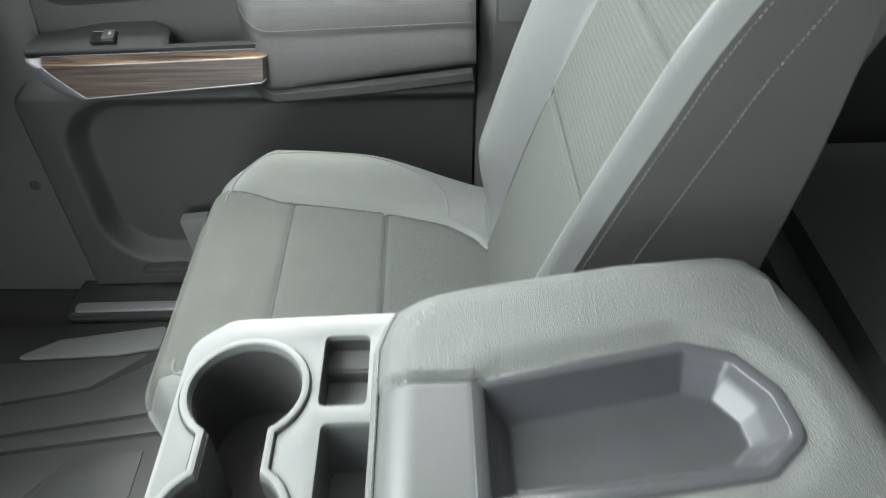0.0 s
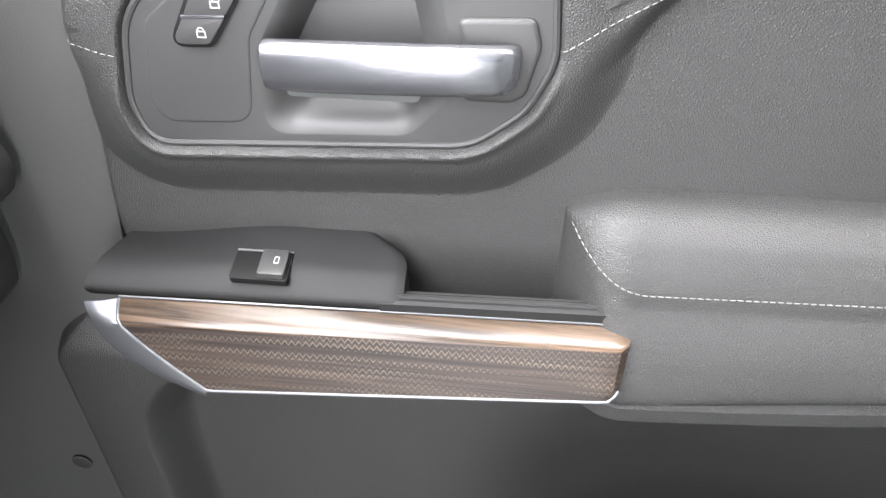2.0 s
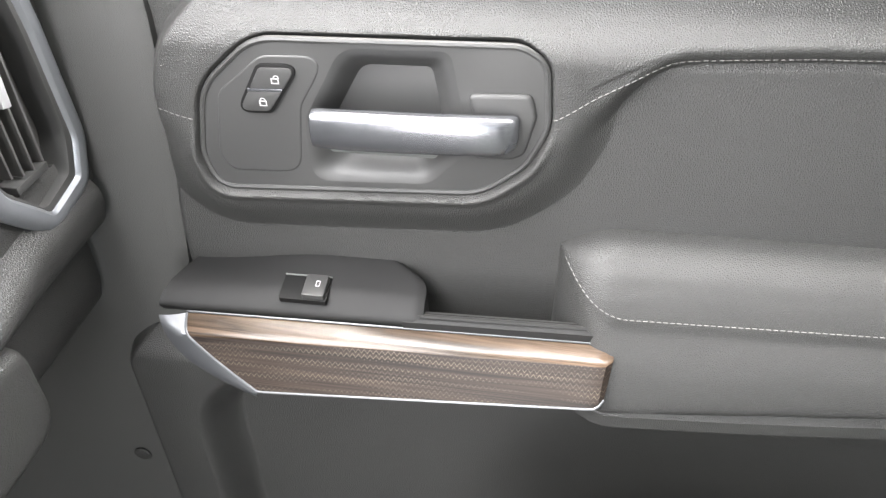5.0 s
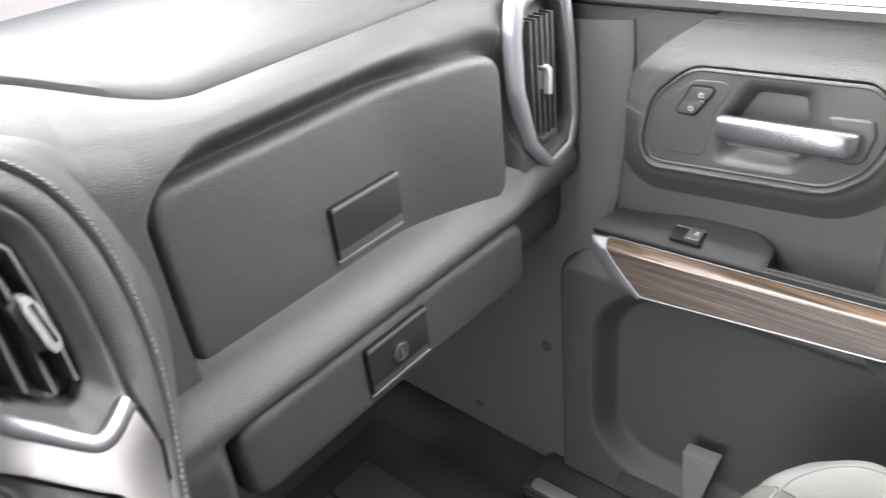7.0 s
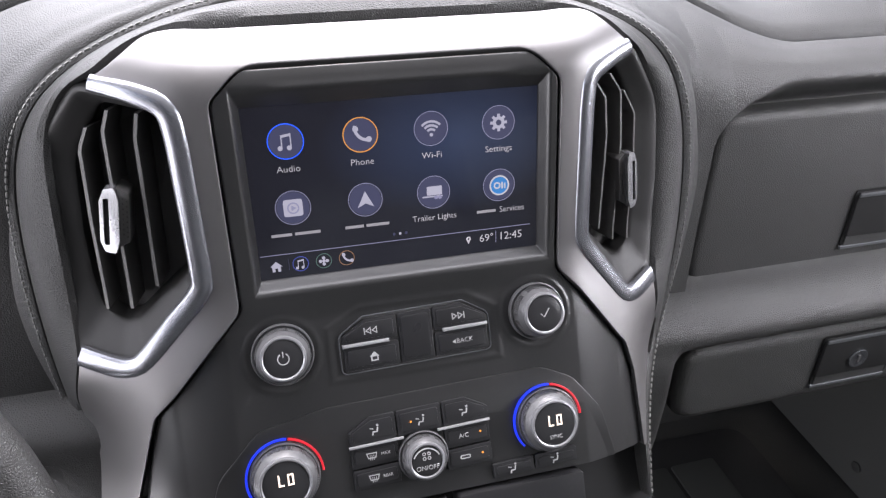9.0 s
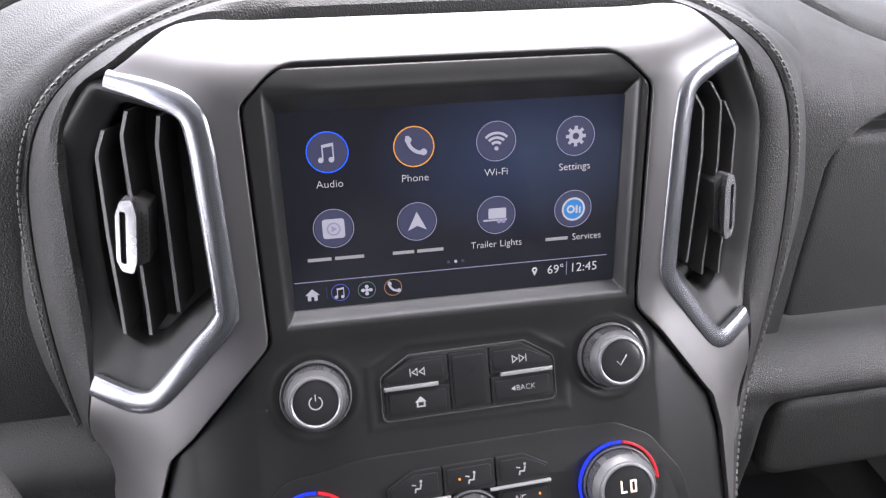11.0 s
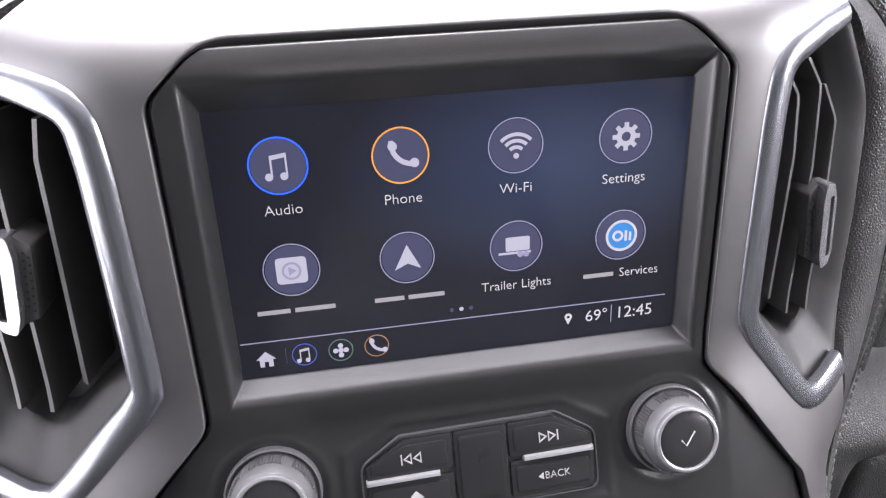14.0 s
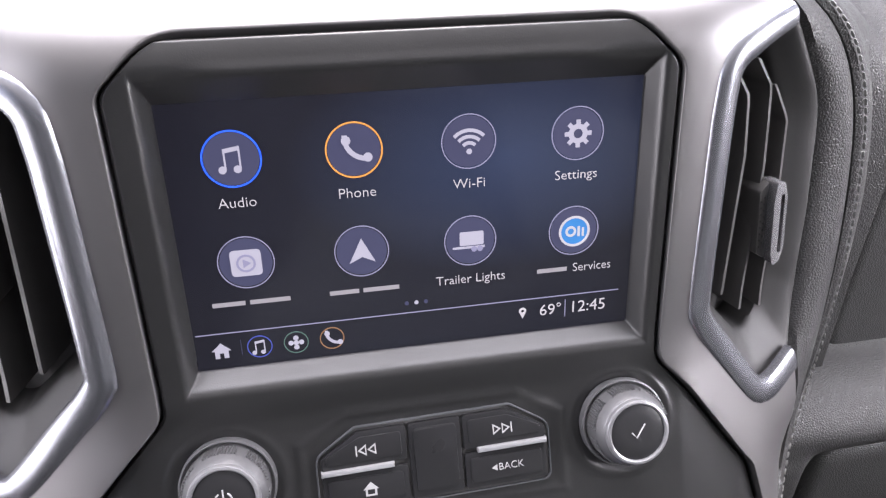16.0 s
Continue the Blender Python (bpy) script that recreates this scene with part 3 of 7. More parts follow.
def on_face(bm, cuts=True, across=()):
    """Bends a flat (u, v, w) mesh onto the stack's face."""
    if cuts:
        for v in [0.110 + 0.003 * i for i in range(24)] + [-0.036 + 0.004 * i for i in range(13)] + [-0.155 + 0.009 * i for i in range(13)] + [0.02 + 0.02 * i for i in range(5)]:
            bmesh.ops.bisect_plane(bm, geom=list(bm.verts) + list(bm.edges) + list(bm.faces), plane_co=(0, v, 0), plane_no=(0, 1, 0))
        for u in across:
            bmesh.ops.bisect_plane(bm, geom=list(bm.verts) + list(bm.edges) + list(bm.faces), plane_co=(u, 0, 0), plane_no=(1, 0, 0))
    for q in bm.verts:
        q.co = face_point(*q.co)
    return bm


def both(fn):
    for s in (1, -1):
        fn(s)


# silver surround
INNER = [(0.166, -0.100), (0.1605, -0.077), (0.1048, -0.0165), (0.1052, 0.1125), (0.0860, 0.1285)]
INNER_R = [0.02, 0.012, 0.014, 0.010, 0.030]
outline = rounded([(0.134, 0.1570), (0.1665, 0.128), (0.126, 0.1115), (0.1225, 0.004), (0.170, -0.047), (0.2035, -0.036), (0.1990, -0.075), (0.1780, -0.118), (0.1720, -0.158)] + [(0.1690, -0.158)] + INNER
                  + [(-u, v) for u, v in INNER[::-1]] + [(-0.181, -0.158), (-0.2045, -0.150), (-0.2035, -0.036),
                   (-0.170, -0.047), (-0.1225, 0.004), (-0.126, 0.1115), (-0.1665, 0.128), (-0.134, 0.1570)],
                  [0.02, 0.004, 0.02, 0.025, 0.016, 0.003, 0.03, 0.03, 0.001, 0.001] + INNER_R + INNER_R[::-1] + [0.004, 0.004, 0.003, 0.016, 0.025, 0.02, 0.004, 0.02], 6)
part("surround", on_face(prism(outline, -0.012, 0.006, 0.003, seg=3), True, [s * 0.006 * i for i in range(2, 34) for s in (1, -1)]), SILVER, stack, "satin silver painted surround")

# black moulded face: hood and walls round the screen, running on into the control panel
EDGE = rounded([(0.176, -0.158)] + INNER + [(0.0, 0.1285)], [0] + INNER_R + [0], 8)[:-1]
SCREEN_FOOT, SCREEN_RIM = (-0.0893, 0.0930, -0.0004, 0.1062), (-0.0935, 0.0980, -0.0072, 0.1165)
KNOBS = ((-0.0830, -0.0480, 0.0200), (0.0868, -0.0445, 0.0200))


def edge_u(v):
    """Half the width of the black face at v."""
    for (u0, v0), (u1, v1) in zip(EDGE, EDGE[1:]):
        if v0 <= v <= v1:
            return u0 + (u1 - u0) * (v - v0) / max(1e-9, v1 - v0) - 0.0010
    return EDGE[-1][0] - 0.0010


def moulding(u, v, border):
    """How far the black face stands out at u, v."""
    w = 0.0006 + 0.0040 * smoothstep(-0.030, -0.008, v)
    (a0, a1, b0, b1), (c0, c1, d0, d1) = SCREEN_FOOT, SCREEN_RIM
    k = max((a0 - u) / (a0 - c0), (u - a1) / (c1 - a1), (b0 - v) / (b0 - d0), (v - b1) / (d1 - b1))
    if k <= 0:
        return -0.0075
    if k < 1.35:
        rise = k - max(0.0, k - 0.65) ** 2 / 1.4
        w = min(w, -0.0043 + (w + 0.0043) * min(1.0, rise))
    w += 0.0011 * math.exp(-((v - 0.1168) / 0.0022) ** 2) * smoothstep(0.085, 0.06, abs(u)) if v > 0.11 else 0.0
    for ku, kv, kr in KNOBS:
        r = math.hypot(u - ku, v - kv)
        if r < 0.04:
            w += 0.0006 * math.exp(-((r - kr - 0.0034) / 0.0018) ** 2) - 0.0006 * (1 - smoothstep(kr - 0.001, kr + 0.002, r))
    bu, bv = abs(u - 0.003), v + 0.0472
    d = max(bu - 0.0520, abs(bv) - 0.0185, (bu - 0.0520) * 0.507 + (bv - 0.0085) * 0.862)
    w += 0.0006 * math.exp(-((d - 0.0040) / 0.0022) ** 2) if d > -0.002 else 0.0
    return w - 0.0016 * (1 - smoothstep(0.0, 0.0018, border)) ** 2


def black_face():
    rows = []
    vs = steps(-0.156, -0.012, 150) + steps(-0.0112, 0.0012, 22) + steps(0.0022, 0.1045, 80) + steps(0.1050, 0.1274, 44)
    for v in vs:
        e = edge_u(v)
        us = [e * math.copysign(1 - (1 - abs(a)) ** 1.35, a) for a in steps(-1, 1, 301)]
        rows.append([(u, v, moulding(u, v, min(e - abs(u), (0.1274 - v) * 0.9 + 0.0004))) for u in us])
    bm = sheet(rows)
    rim = [e for e in bm.edges if e.is_boundary]
    g = bmesh.ops.extrude_edge_only(bm, edges=rim)
    for v in [v for v in g["geom"] if isinstance(v, bmesh.types.BMVert)]:
        v.co.z -= 0.012
    return on_face(bm, False)


part("control_panel", black_face(), PLASTIC, stack, "matt black moulded screen hood and control panel")
part("surround_gap", on_face(prism(rounded([(0.1035, 0.112), (-0.1035, 0.112), (-0.1035, -0.019), (-0.158, -0.078), (-0.17, -0.156), (0.17, -0.156), (0.158, -0.078), (0.1035, -0.019)], 0.004, 3), -0.0125, -0.0100), True), VOID, stack)
clim = rounded([(0.086, -0.0825), (-0.060, -0.0855), (-0.104, -0.0930), (-0.131, -0.121), (-0.142, -0.156), (0.142, -0.156), (0.131, -0.120), (0.108, -0.0930)], [0.03, 0.03, 0.02, 0.03, 0.003, 0.003, 0.03, 0.02], 8)
part("climate_panel", on_face(prism(clim, -0.002, 0.0022, 0.0010), False), PLASTIC, stack, "matt black climate control panel")

# touchscreen
screen_glass = bpy.data.materials.new("lit_touchscreen")
screen_glass.use_nodes = True
_t = screen_glass.node_tree
_b = _t.nodes["Principled BSDF"]
_b.inputs["Base Color"].default_value, _b.inputs["Roughness"].default_value = (0.006, 0.007, 0.011, 1), 0.16
_co, _gr, _rp = _t.nodes.new("ShaderNodeTexCoord"), _t.nodes.new("ShaderNodeTexGradient"), _t.nodes.new("ShaderNodeValToRGB")
_gr.gradient_type = "SPHERICAL"
_mp = _t.nodes.new("ShaderNodeMapping")
_mp.inputs["Location"].default_value, _mp.inputs["Scale"].default_value = (-0.46, 0.0, -16.3), (11.5, 0.0, 21.0)
_t.links.new(_co.outputs["Object"], _mp.inputs["Vector"])
_t.links.new(_mp.outputs["Vector"], _gr.inputs["Vector"])
_rp.color_ramp.elements[0].color, _rp.color_ramp.elements[1].color = (0.0075, 0.0075, 0.0105, 1), (0.022, 0.032, 0.064, 1)
_t.links.new(_gr.outputs["Fac"], _rp.inputs["Fac"])
_t.links.new(_rp.outputs["Color"], _b.inputs["Emission Color"])
_b.inputs["Emission Strength"].default_value = 1.0
screen = part("touchscreen", on_face(prism(rounded(rect(-0.0945, -0.006, 0.0955, 0.112), 0.002), -0.012, -0.0045, 0.0005), False), screen_glass, stack, "lit touchscreen showing a dark blue menu of round icons")
W_ICON = -0.0044
ICON_DISC = glow("icon_disc", (0.040, 0.043, 0.082), 0.85)
ICON_RIM = glow("icon_rim", (0.19, 0.19, 0.28), 0.85)
ICON_BLUE = glow("icon_blue_ring", (0.02, 0.10, 0.85), 1.0)
ICON_ORANGE = glow("icon_orange_ring", (0.62, 0.27, 0.06), 0.75)
ICON_GREEN = glow("icon_green_ring", (0.07, 0.13, 0.11), 0.7)
DIM_BLUE = glow("icon_dim_blue_ring", (0.05, 0.07, 0.30), 0.8)
DIM_ORANGE = glow("icon_dim_orange_ring", (0.22, 0.12, 0.06), 0.8)
ICON_WHITE = glow("icon_white", (0.32, 0.32, 0.38), 0.8)
ICON_TEXT = glow("screen_text", (0.40, 0.39, 0.41), 0.8)
ICON_BAR = glow("screen_caption_bar", (0.24, 0.235, 0.25), 0.8)
ICON_SKY = glow("icon_pale_blue", (0.030, 0.17, 0.42), 0.8)


def flat(name, poly, mat, parent, lift=0.0, holes=(), label=""):
    return part(name, on_face(prism(poly, W_ICON + lift, W_ICON + lift + 0.0002, holes=holes), False), mat, parent, label, smooth=False)


def stroke(pts, w):
    """An outline of even width round a line."""
    pts = [Vector((*p, 0)) for p in pts]
    l, r = [], []
    for i, p in enumerate(pts):
        a, b = pts[max(0, i - 1)], pts[min(len(pts) - 1, i + 1)]
        t = (b - a).normalized()
        n = Vector((-t.y, t.x, 0)) * w / 2
        l.append((p + n)[:2]), r.append((p - n)[:2])
    return l + r[::-1]


def arc(u, v, r, a0, a1, n=14):
    return [(u + r * math.cos(radians(a0 + (a1 - a0) * i / n)), v + r * math.sin(radians(a0 + (a1 - a0) * i / n))) for i in range(n + 1)]


def note_sign(p, u, v, k, mat=None):
    mat = mat or ICON_WHITE
    for du in (-0.0032, 0.0016):
        flat("note_head", circle(u + du * k, v - 0.0034 * k, 0.0013 * k, 12), mat, p, 0.0006)
        flat("note_stem", rect(u + (du + 0.0007) * k, v - 0.0034 * k, u + (du + 0.0013) * k, v + 0.0036 * k), mat, p, 0.0006)
    flat("note_beam", [(u - 0.0025 * k, v + 0.0022 * k), (u + 0.0029 * k, v + 0.0030 * k), (u + 0.0029 * k, v + 0.0044 * k), (u - 0.0025 * k, v + 0.0036 * k)], mat, p, 0.0008)


def phone_sign(p, u, v, k, mat=None):
    mat = mat or ICON_WHITE
    flat("handset", stroke(arc(u + 0.0042 * k, v + 0.0042 * k, 0.0072 * k, 172, 278, 10), 0.0017 * k), mat, p, 0.0006)
    flat("earpiece", circle(u - 0.0026 * k, v + 0.0034 * k, 0.0016 * k, 10), mat, p, 0.0008)
    flat("mouthpiece", circle(u + 0.0044 * k, v - 0.0026 * k, 0.0016 * k, 10), mat, p, 0.0008)


def wifi_sign(p, u, v, k):
    flat("wave_dot", circle(u, v - 0.0034 * k, 0.0010 * k, 12), ICON_WHITE, p, 0.0006)
    for r in (0.0030, 0.0052, 0.0074):
        flat("wave", stroke(arc(u, v - 0.0034 * k, r * k, 45, 135, 8), 0.0012 * k), ICON_WHITE, p, 0.0006)


def gear_sign(p, u, v, k):
    o = []
    for i in range(8):
        for da, r in ((-13, 0.0035), (-9, 0.0050), (9, 0.0050), (13, 0.0035)):
            a = radians(45 * i + da)
            o.append((u + r * k * math.cos(a), v + r * k * math.sin(a)))
    flat("gear", o, ICON_WHITE, p, 0.0006, holes=[circle(u, v, 0.0017 * k, 12)])


def tile_sign(p, u, v, k):
    flat("app_tile", rounded(rect(u - 0.0052 * k, v - 0.0048 * k, u + 0.0052 * k, v + 0.0048 * k), 0.0016 * k, 4), ICON_WHITE, p, 0.0006)
    flat("app_mark", circle(u, v, 0.0033 * k, 20), ICON_RIM, p, 0.0010, holes=[circle(u, v, 0.0025 * k, 20)])
    flat("play_mark", [(u - 0.0010 * k, v - 0.0016 * k), (u + 0.0018 * k, v), (u - 0.0010 * k, v + 0.0016 * k)], ICON_RIM, p, 0.0010)


def arrow_sign(p, u, v, k):
    flat("arrow", [(u, v + 0.0050 * k), (u + 0.0046 * k, v - 0.0042 * k), (u, v - 0.0020 * k), (u - 0.0046 * k, v - 0.0042 * k)], ICON_WHITE, p, 0.0006)


def trailer_sign(p, u, v, k):
    flat("trailer_box", rounded(rect(u - 0.0040 * k, v - 0.0016 * k, u + 0.0048 * k, v + 0.0036 * k), 0.0005 * k, 2), ICON_WHITE, p, 0.0006)
    flat("trailer_bar", rect(u - 0.0066 * k, v - 0.0028 * k, u + 0.0052 * k, v - 0.0020 * k), ICON_WHITE, p, 0.0006)
    for du in (0.0012, 0.0034):
        flat("trailer_wheel", circle(u + du * k, v - 0.0030 * k, 0.0011 * k, 10), ICON_RIM, p, 0.0010)


def badge_sign(p, u, v, k):
    flat("badge", circle(u, v, 0.0056 * k, 24), ICON_SKY, p, 0.0006)
    flat("badge_ring", circle(u, v, 0.0060 * k, 28), ICON_TEXT, p, 0.0010, holes=[circle(u, v, 0.0051 * k, 28)])
    flat("badge_mark", circle(u - 0.0014 * k, v, 0.0021 * k, 18), ICON_TEXT, p, 0.0010, holes=[circle(u - 0.0014 * k, v, 0.0012 * k, 14)])
    flat("badge_bar", rect(u + 0.0012 * k, v - 0.0021 * k, u + 0.0021 * k, v + 0.0018 * k), ICON_TEXT, p, 0.0010)
    flat("badge_bar", rect(u + 0.0029 * k, v - 0.0021 * k, u + 0.0037 * k, v + 0.0012 * k), ICON_TEXT, p, 0.0010)


def house_sign(p, u, v, k, mat=None, lift=0.0006):
    flat("house", [(u - 0.0046 * k, v), (u, v + 0.0042 * k), (u + 0.0046 * k, v), (u + 0.0032 * k, v), (u + 0.0032 * k, v - 0.004 * k), (u + 0.001 * k, v - 0.004 * k),
                   (u + 0.001 * k, v - 0.0012 * k), (u - 0.001 * k, v - 0.0012 * k), (u - 0.001 * k, v - 0.004 * k), (u - 0.0032 * k, v - 0.004 * k), (u - 0.0032 * k, v)], mat or ICON_WHITE, p, lift)


COLS, ROWS_V, R_ICON = (-0.0652, -0.0207, 0.0232, 0.0671), (0.0853, 0.0444), 0.0108
SIGNS = ((note_sign, phone_sign, wifi_sign, gear_sign), (tile_sign, arrow_sign, trailer_sign, badge_sign))
WORDS = (("Audio", "Phone", "Wi-Fi", "Settings"), (None, None, "Trailer Lights", None))
BARS = ((0, 0, 0, 0), (0.030, 0.028, 0, 0.031))
for r in range(2):
    for c in range(4):
        u, v = COLS[c], ROWS_V[r]
        rim = (ICON_BLUE, ICON_ORANGE, ICON_RIM, ICON_RIM)[c] if r == 0 else ICON_RIM
        icon = flat("icon", circle(u, v, R_ICON * 0.925, 36), ICON_DISC, screen)
        wide = 0.0004 if rim is ICON_RIM else 0.00062
        flat("icon_ring", circle(u, v, R_ICON, 40), rim, icon, 0.0002, holes=[circle(u, v, R_ICON - wide, 40)])
        SIGNS[r][c](icon, u, v, 1.12)
        if WORDS[r][c]:
            lettering("caption", WORDS[r][c], 0.0056, ICON_TEXT, icon, face_matrix(u, v - 0.0168, W_ICON + 0.0003), squeeze=1.04 if r == 0 else 0.98, thin=0.016)
        else:
            w = BARS[r][c]
            if c == 3:
                flat("caption_bar", rect(u - w / 2, v - 0.0178, u - w * 0.08, v - 0.0160), ICON_BAR, icon, 0.0003)
                lettering("caption", "Services", 0.0056, ICON_TEXT, icon, face_matrix(u + w * 0.28, v - 0.0168, W_ICON + 0.0003), squeeze=0.94, thin=0.016)
                continue
            flat("caption_bar", rect(u - w / 2, v - 0.0178, u - w * 0.08, v - 0.0160), ICON_BAR, icon, 0.0003)
            flat("caption_bar", rect(u - w * 0.02, v - 0.0178, u + w / 2, v - 0.0160), ICON_BAR, icon, 0.0003)
flat("divider_line", rect(-0.0885, 0.0149, 0.0885, 0.0153), ICON_RIM, screen, 0.0003)
for i, du in enumerate((-0.004, 0.0, 0.004)):
    flat("page_dot", circle(du, 0.0195, 0.0009, 10), ICON_WHITE if i == 1 else ICON_DISC, screen, 0.0003)
house_sign(screen, -0.0795, 0.0075, 0.82)
flat("separator", rect(-0.0718, 0.0045, -0.0716, 0.0115), ICON_DISC, screen, 0.0003)
for u, rim, fn in ((-0.0645, DIM_BLUE, note_sign), (-0.0500, ICON_GREEN, None), (-0.0355, DIM_ORANGE, phone_sign)):
    q = flat("shortcut", circle(u, 0.0075, 0.0050, 24), rim, screen, 0.0003, holes=[circle(u, 0.0075, 0.0046, 24)])
    if fn:
        fn(q, u, 0.0075, 0.72)
    else:
        for du, dv in ((0.0021, 0), (-0.0021, 0), (0, 0.0021), (0, -0.0021), (0, 0)):
            flat("fan_blade", circle(u + du, 0.0075 + dv, 0.0011, 8), ICON_WHITE, q, 0.0006)
flat("place_pin", [(0.0442, 0.0090), (0.0455, 0.0062), (0.0468, 0.0090)] + arc(0.0455, 0.0098, 0.0016, -20, 200, 10), ICON_TEXT, screen, 0.0004, holes=[circle(0.0455, 0.0098, 0.0007, 10)])
lettering("temperature", "69°", 0.0073, ICON_TEXT, screen, face_matrix(0.0580, 0.0088, W_ICON + 0.0003), thin=0.008)
flat("separator", rect(0.0644, 0.0050, 0.0647, 0.0130), ICON_RIM, screen, 0.0003)
lettering("clock", "12:45", 0.0076, ICON_TEXT, screen, face_matrix(0.0748, 0.0088, W_ICON + 0.0003), thin=0.008)


# knobs and keys
def knob(name, u, v, r, h, label, foot=1.16, cap=0.80):
    """A turned knob: dark foot ring, knurled flank with plain tabs, satin ring and black cap."""
    m = face_matrix(u, v, 0.0005)
    c = r * cap
    k = part(name, lathe([(r * foot, 0), (r * foot, 0.0030), (r * foot * 0.985, 0.0040), (r * foot * 0.955, 0.0042), (r * foot * 0.93, 0.0034), (r * 1.03, 0.0026), (r * 1.0, 0.0034), (r * 0.985, h * 0.60), (r * 0.955, h * 0.66), (c + 0.0008, h * 0.90), (c, h * 0.94)], 64), KNOB_GREY, stack, label, m=m)
    for w0, w1 in ((0.0040, h * 0.30), (h * 0.31, h * 0.48), (h * 0.49, h * 0.64)):
        grip = bmesh.new()
        for i in range(84):
            if i % 14 in (0, 1, 2):                # plain tabs interrupt the knurling
                continue
            t = 2 * math.pi * i / 84
            q = []
            for w in (w0, w1):
                for da, rr in ((-0.026, 0.975), (0.0, 1.030), (0.026, 0.975)):
                    q.append(grip.verts.new((r * rr * math.cos(t + da), r * rr * math.sin(t + da), w)))
            grip.faces.new((q[0], q[1], q[4], q[3])), grip.faces.new((q[1], q[2], q[5], q[4])), grip.faces.new((q[0], q[2], q[1])), grip.faces.new((q[3], q[4], q[5]))
        part("knurling", grip, KNOB_GREY, k, smooth=False, m=m)
    part("chrome_ring", lathe([(c + 0.0006, h * 0.88), (c + 0.0006, h - 0.0004), (c + 0.0001, h + 0.0004), (c - 0.0008, h + 0.0006), (c - 0.0014, h + 0.0002), (c - 0.0016, h * 0.95)], 64), RING_METAL, k, "satin chrome ring", m=m)
    part("cap", lathe([(c - 0.0013, h - 0.0006), (c * 0.8, h - 0.0001), (c * 0.4, h), (0, h)], 48), PIANO, k, m=m)
    return k, m @ Matrix.Translation((0, 0, h + 0.0002))


def mark(name, poly, m, parent, mat=LETTER, holes=()):
    return part(name, prism(poly, 0, 0.0002, holes=holes), mat, parent, smooth=False, m=m)


kl, ml = knob("power_knob", -0.0825, -0.0470, 0.0168, 0.018, "knurled black volume knob with satin ring")
mark("power_arc", stroke(arc(0, 0, 0.0034, 120, 420, 20), 0.0006), ml, kl)
mark("power_bar", rect(-0.0003, 0.001, 0.0003, 0.0046), ml, kl)
kr, mr = knob("tuning_knob", 0.0873, -0.0440, 0.0168, 0.018, "knurled black tuning knob with satin ring")
mark("tick", stroke([(-0.0028, 0.0002), (-0.0008, -0.0022), (0.0032, 0.0034)], 0.0006), mr, kr)


def temp_knob(u, v):
    k, m = knob("temperature_knob", u, v, 0.0200, 0.016, "knurled temperature dial with lit digits", 1.10, 0.79)
    base = face_matrix(u, v, 0.0024)
    part("blue_ring", prism(stroke(arc(0, 0, 0.0240, 82, 220, 24), 0.0014), 0, 0.002, 0.0006), BLUE_RING, k, "lit blue ring segment", m=base)
    part("red_ring", prism(stroke(arc(0, 0, 0.0240, 80, 0, 24), 0.0014), 0, 0.002, 0.0006), RED_RING, k, "lit red ring segment", m=base)
    # seven-segment style digits
    for du, segs in ((-0.0026, "lb"), (0.0032, "o")):
        if segs == "lb":
            mark("digit", [(du - 0.0018, -0.001), (du + 0.0018, -0.001), (du + 0.0018, 0.0), (du - 0.0008, 0.0), (du - 0.0008, 0.0062), (du - 0.0018, 0.0062)], m, k, DIGIT)
        else:
            mark("digit", rect(du - 0.0019, -0.001, du + 0.0019, 0.0062), m, k, DIGIT, holes=[rect(du - 0.0009, 0.0, du + 0.0009, 0.0052)])
    return k, m


tl, mtl = temp_knob(-0.0905, -0.1240)
tr, mtr = temp_knob(0.0868, -0.1190)
lettering("sync_word", "SYNC", 0.0036, LETTER, tr, mtr @ Matrix.Translation((0, -0.0085, 0)), thin=0.012)

fk, mf = knob("fan_knob", -0.0015, -0.1275, 0.0145, 0.014, "knurled black fan knob")
lettering("fan_words", "ON/OFF", 0.0042, LETTER, fk, mf @ Matrix.Translation((0, -0.0045, 0)), thin=0.012)
for du, dv in ((-0.0016, 0.0018), (0.0016, 0.0018), (-0.0016, 0.0048), (0.0016, 0.0048)):
    mark("fan_blade", circle(du, dv, 0.0012, 10), mf, fk, LETTER, holes=[circle(du, dv, 0.0007, 8)])
mark("fan_arc", stroke(arc(0, -0.001, 0.0092, 25, 155, 14), 0.0008), mf, fk)


def radio(poly):
    """Radio keys, shifted and sheared on the panel to fit the camera's view."""
    return [(u * 0.97 + 0.0030, v - 0.0033 + 0.018 * u) for u, v in poly]


def climate(poly):
    return [(u * 0.955 - 0.0018, v - 0.0042 + 0.030 * u) for u, v in poly]


def key(name, poly, mat=PIANO, w=0.0030, parent=None, r=0.0015, base=0.0, place=radio):
    k = part(name, on_face(prism(rounded(place(poly), r, 3), base, w, 0.0007), False), mat, parent or stack)
    cu, cv = (min(p[i] for p in poly) / 2 + max(p[i] for p in poly) / 2 for i in (0, 1))
    su, sv = (1 - 0.0046 / (max(p[i] for p in poly) - min(p[i] for p in poly)) for i in (0, 1))
    part("key_face", on_face(prism(rounded(place([(cu + (u - cu) * su, cv + (v - cv) * sv) for u, v in poly]), r, 3), w - 0.0004, w + 0.0006, 0.0005), False), mat, k)
    return k


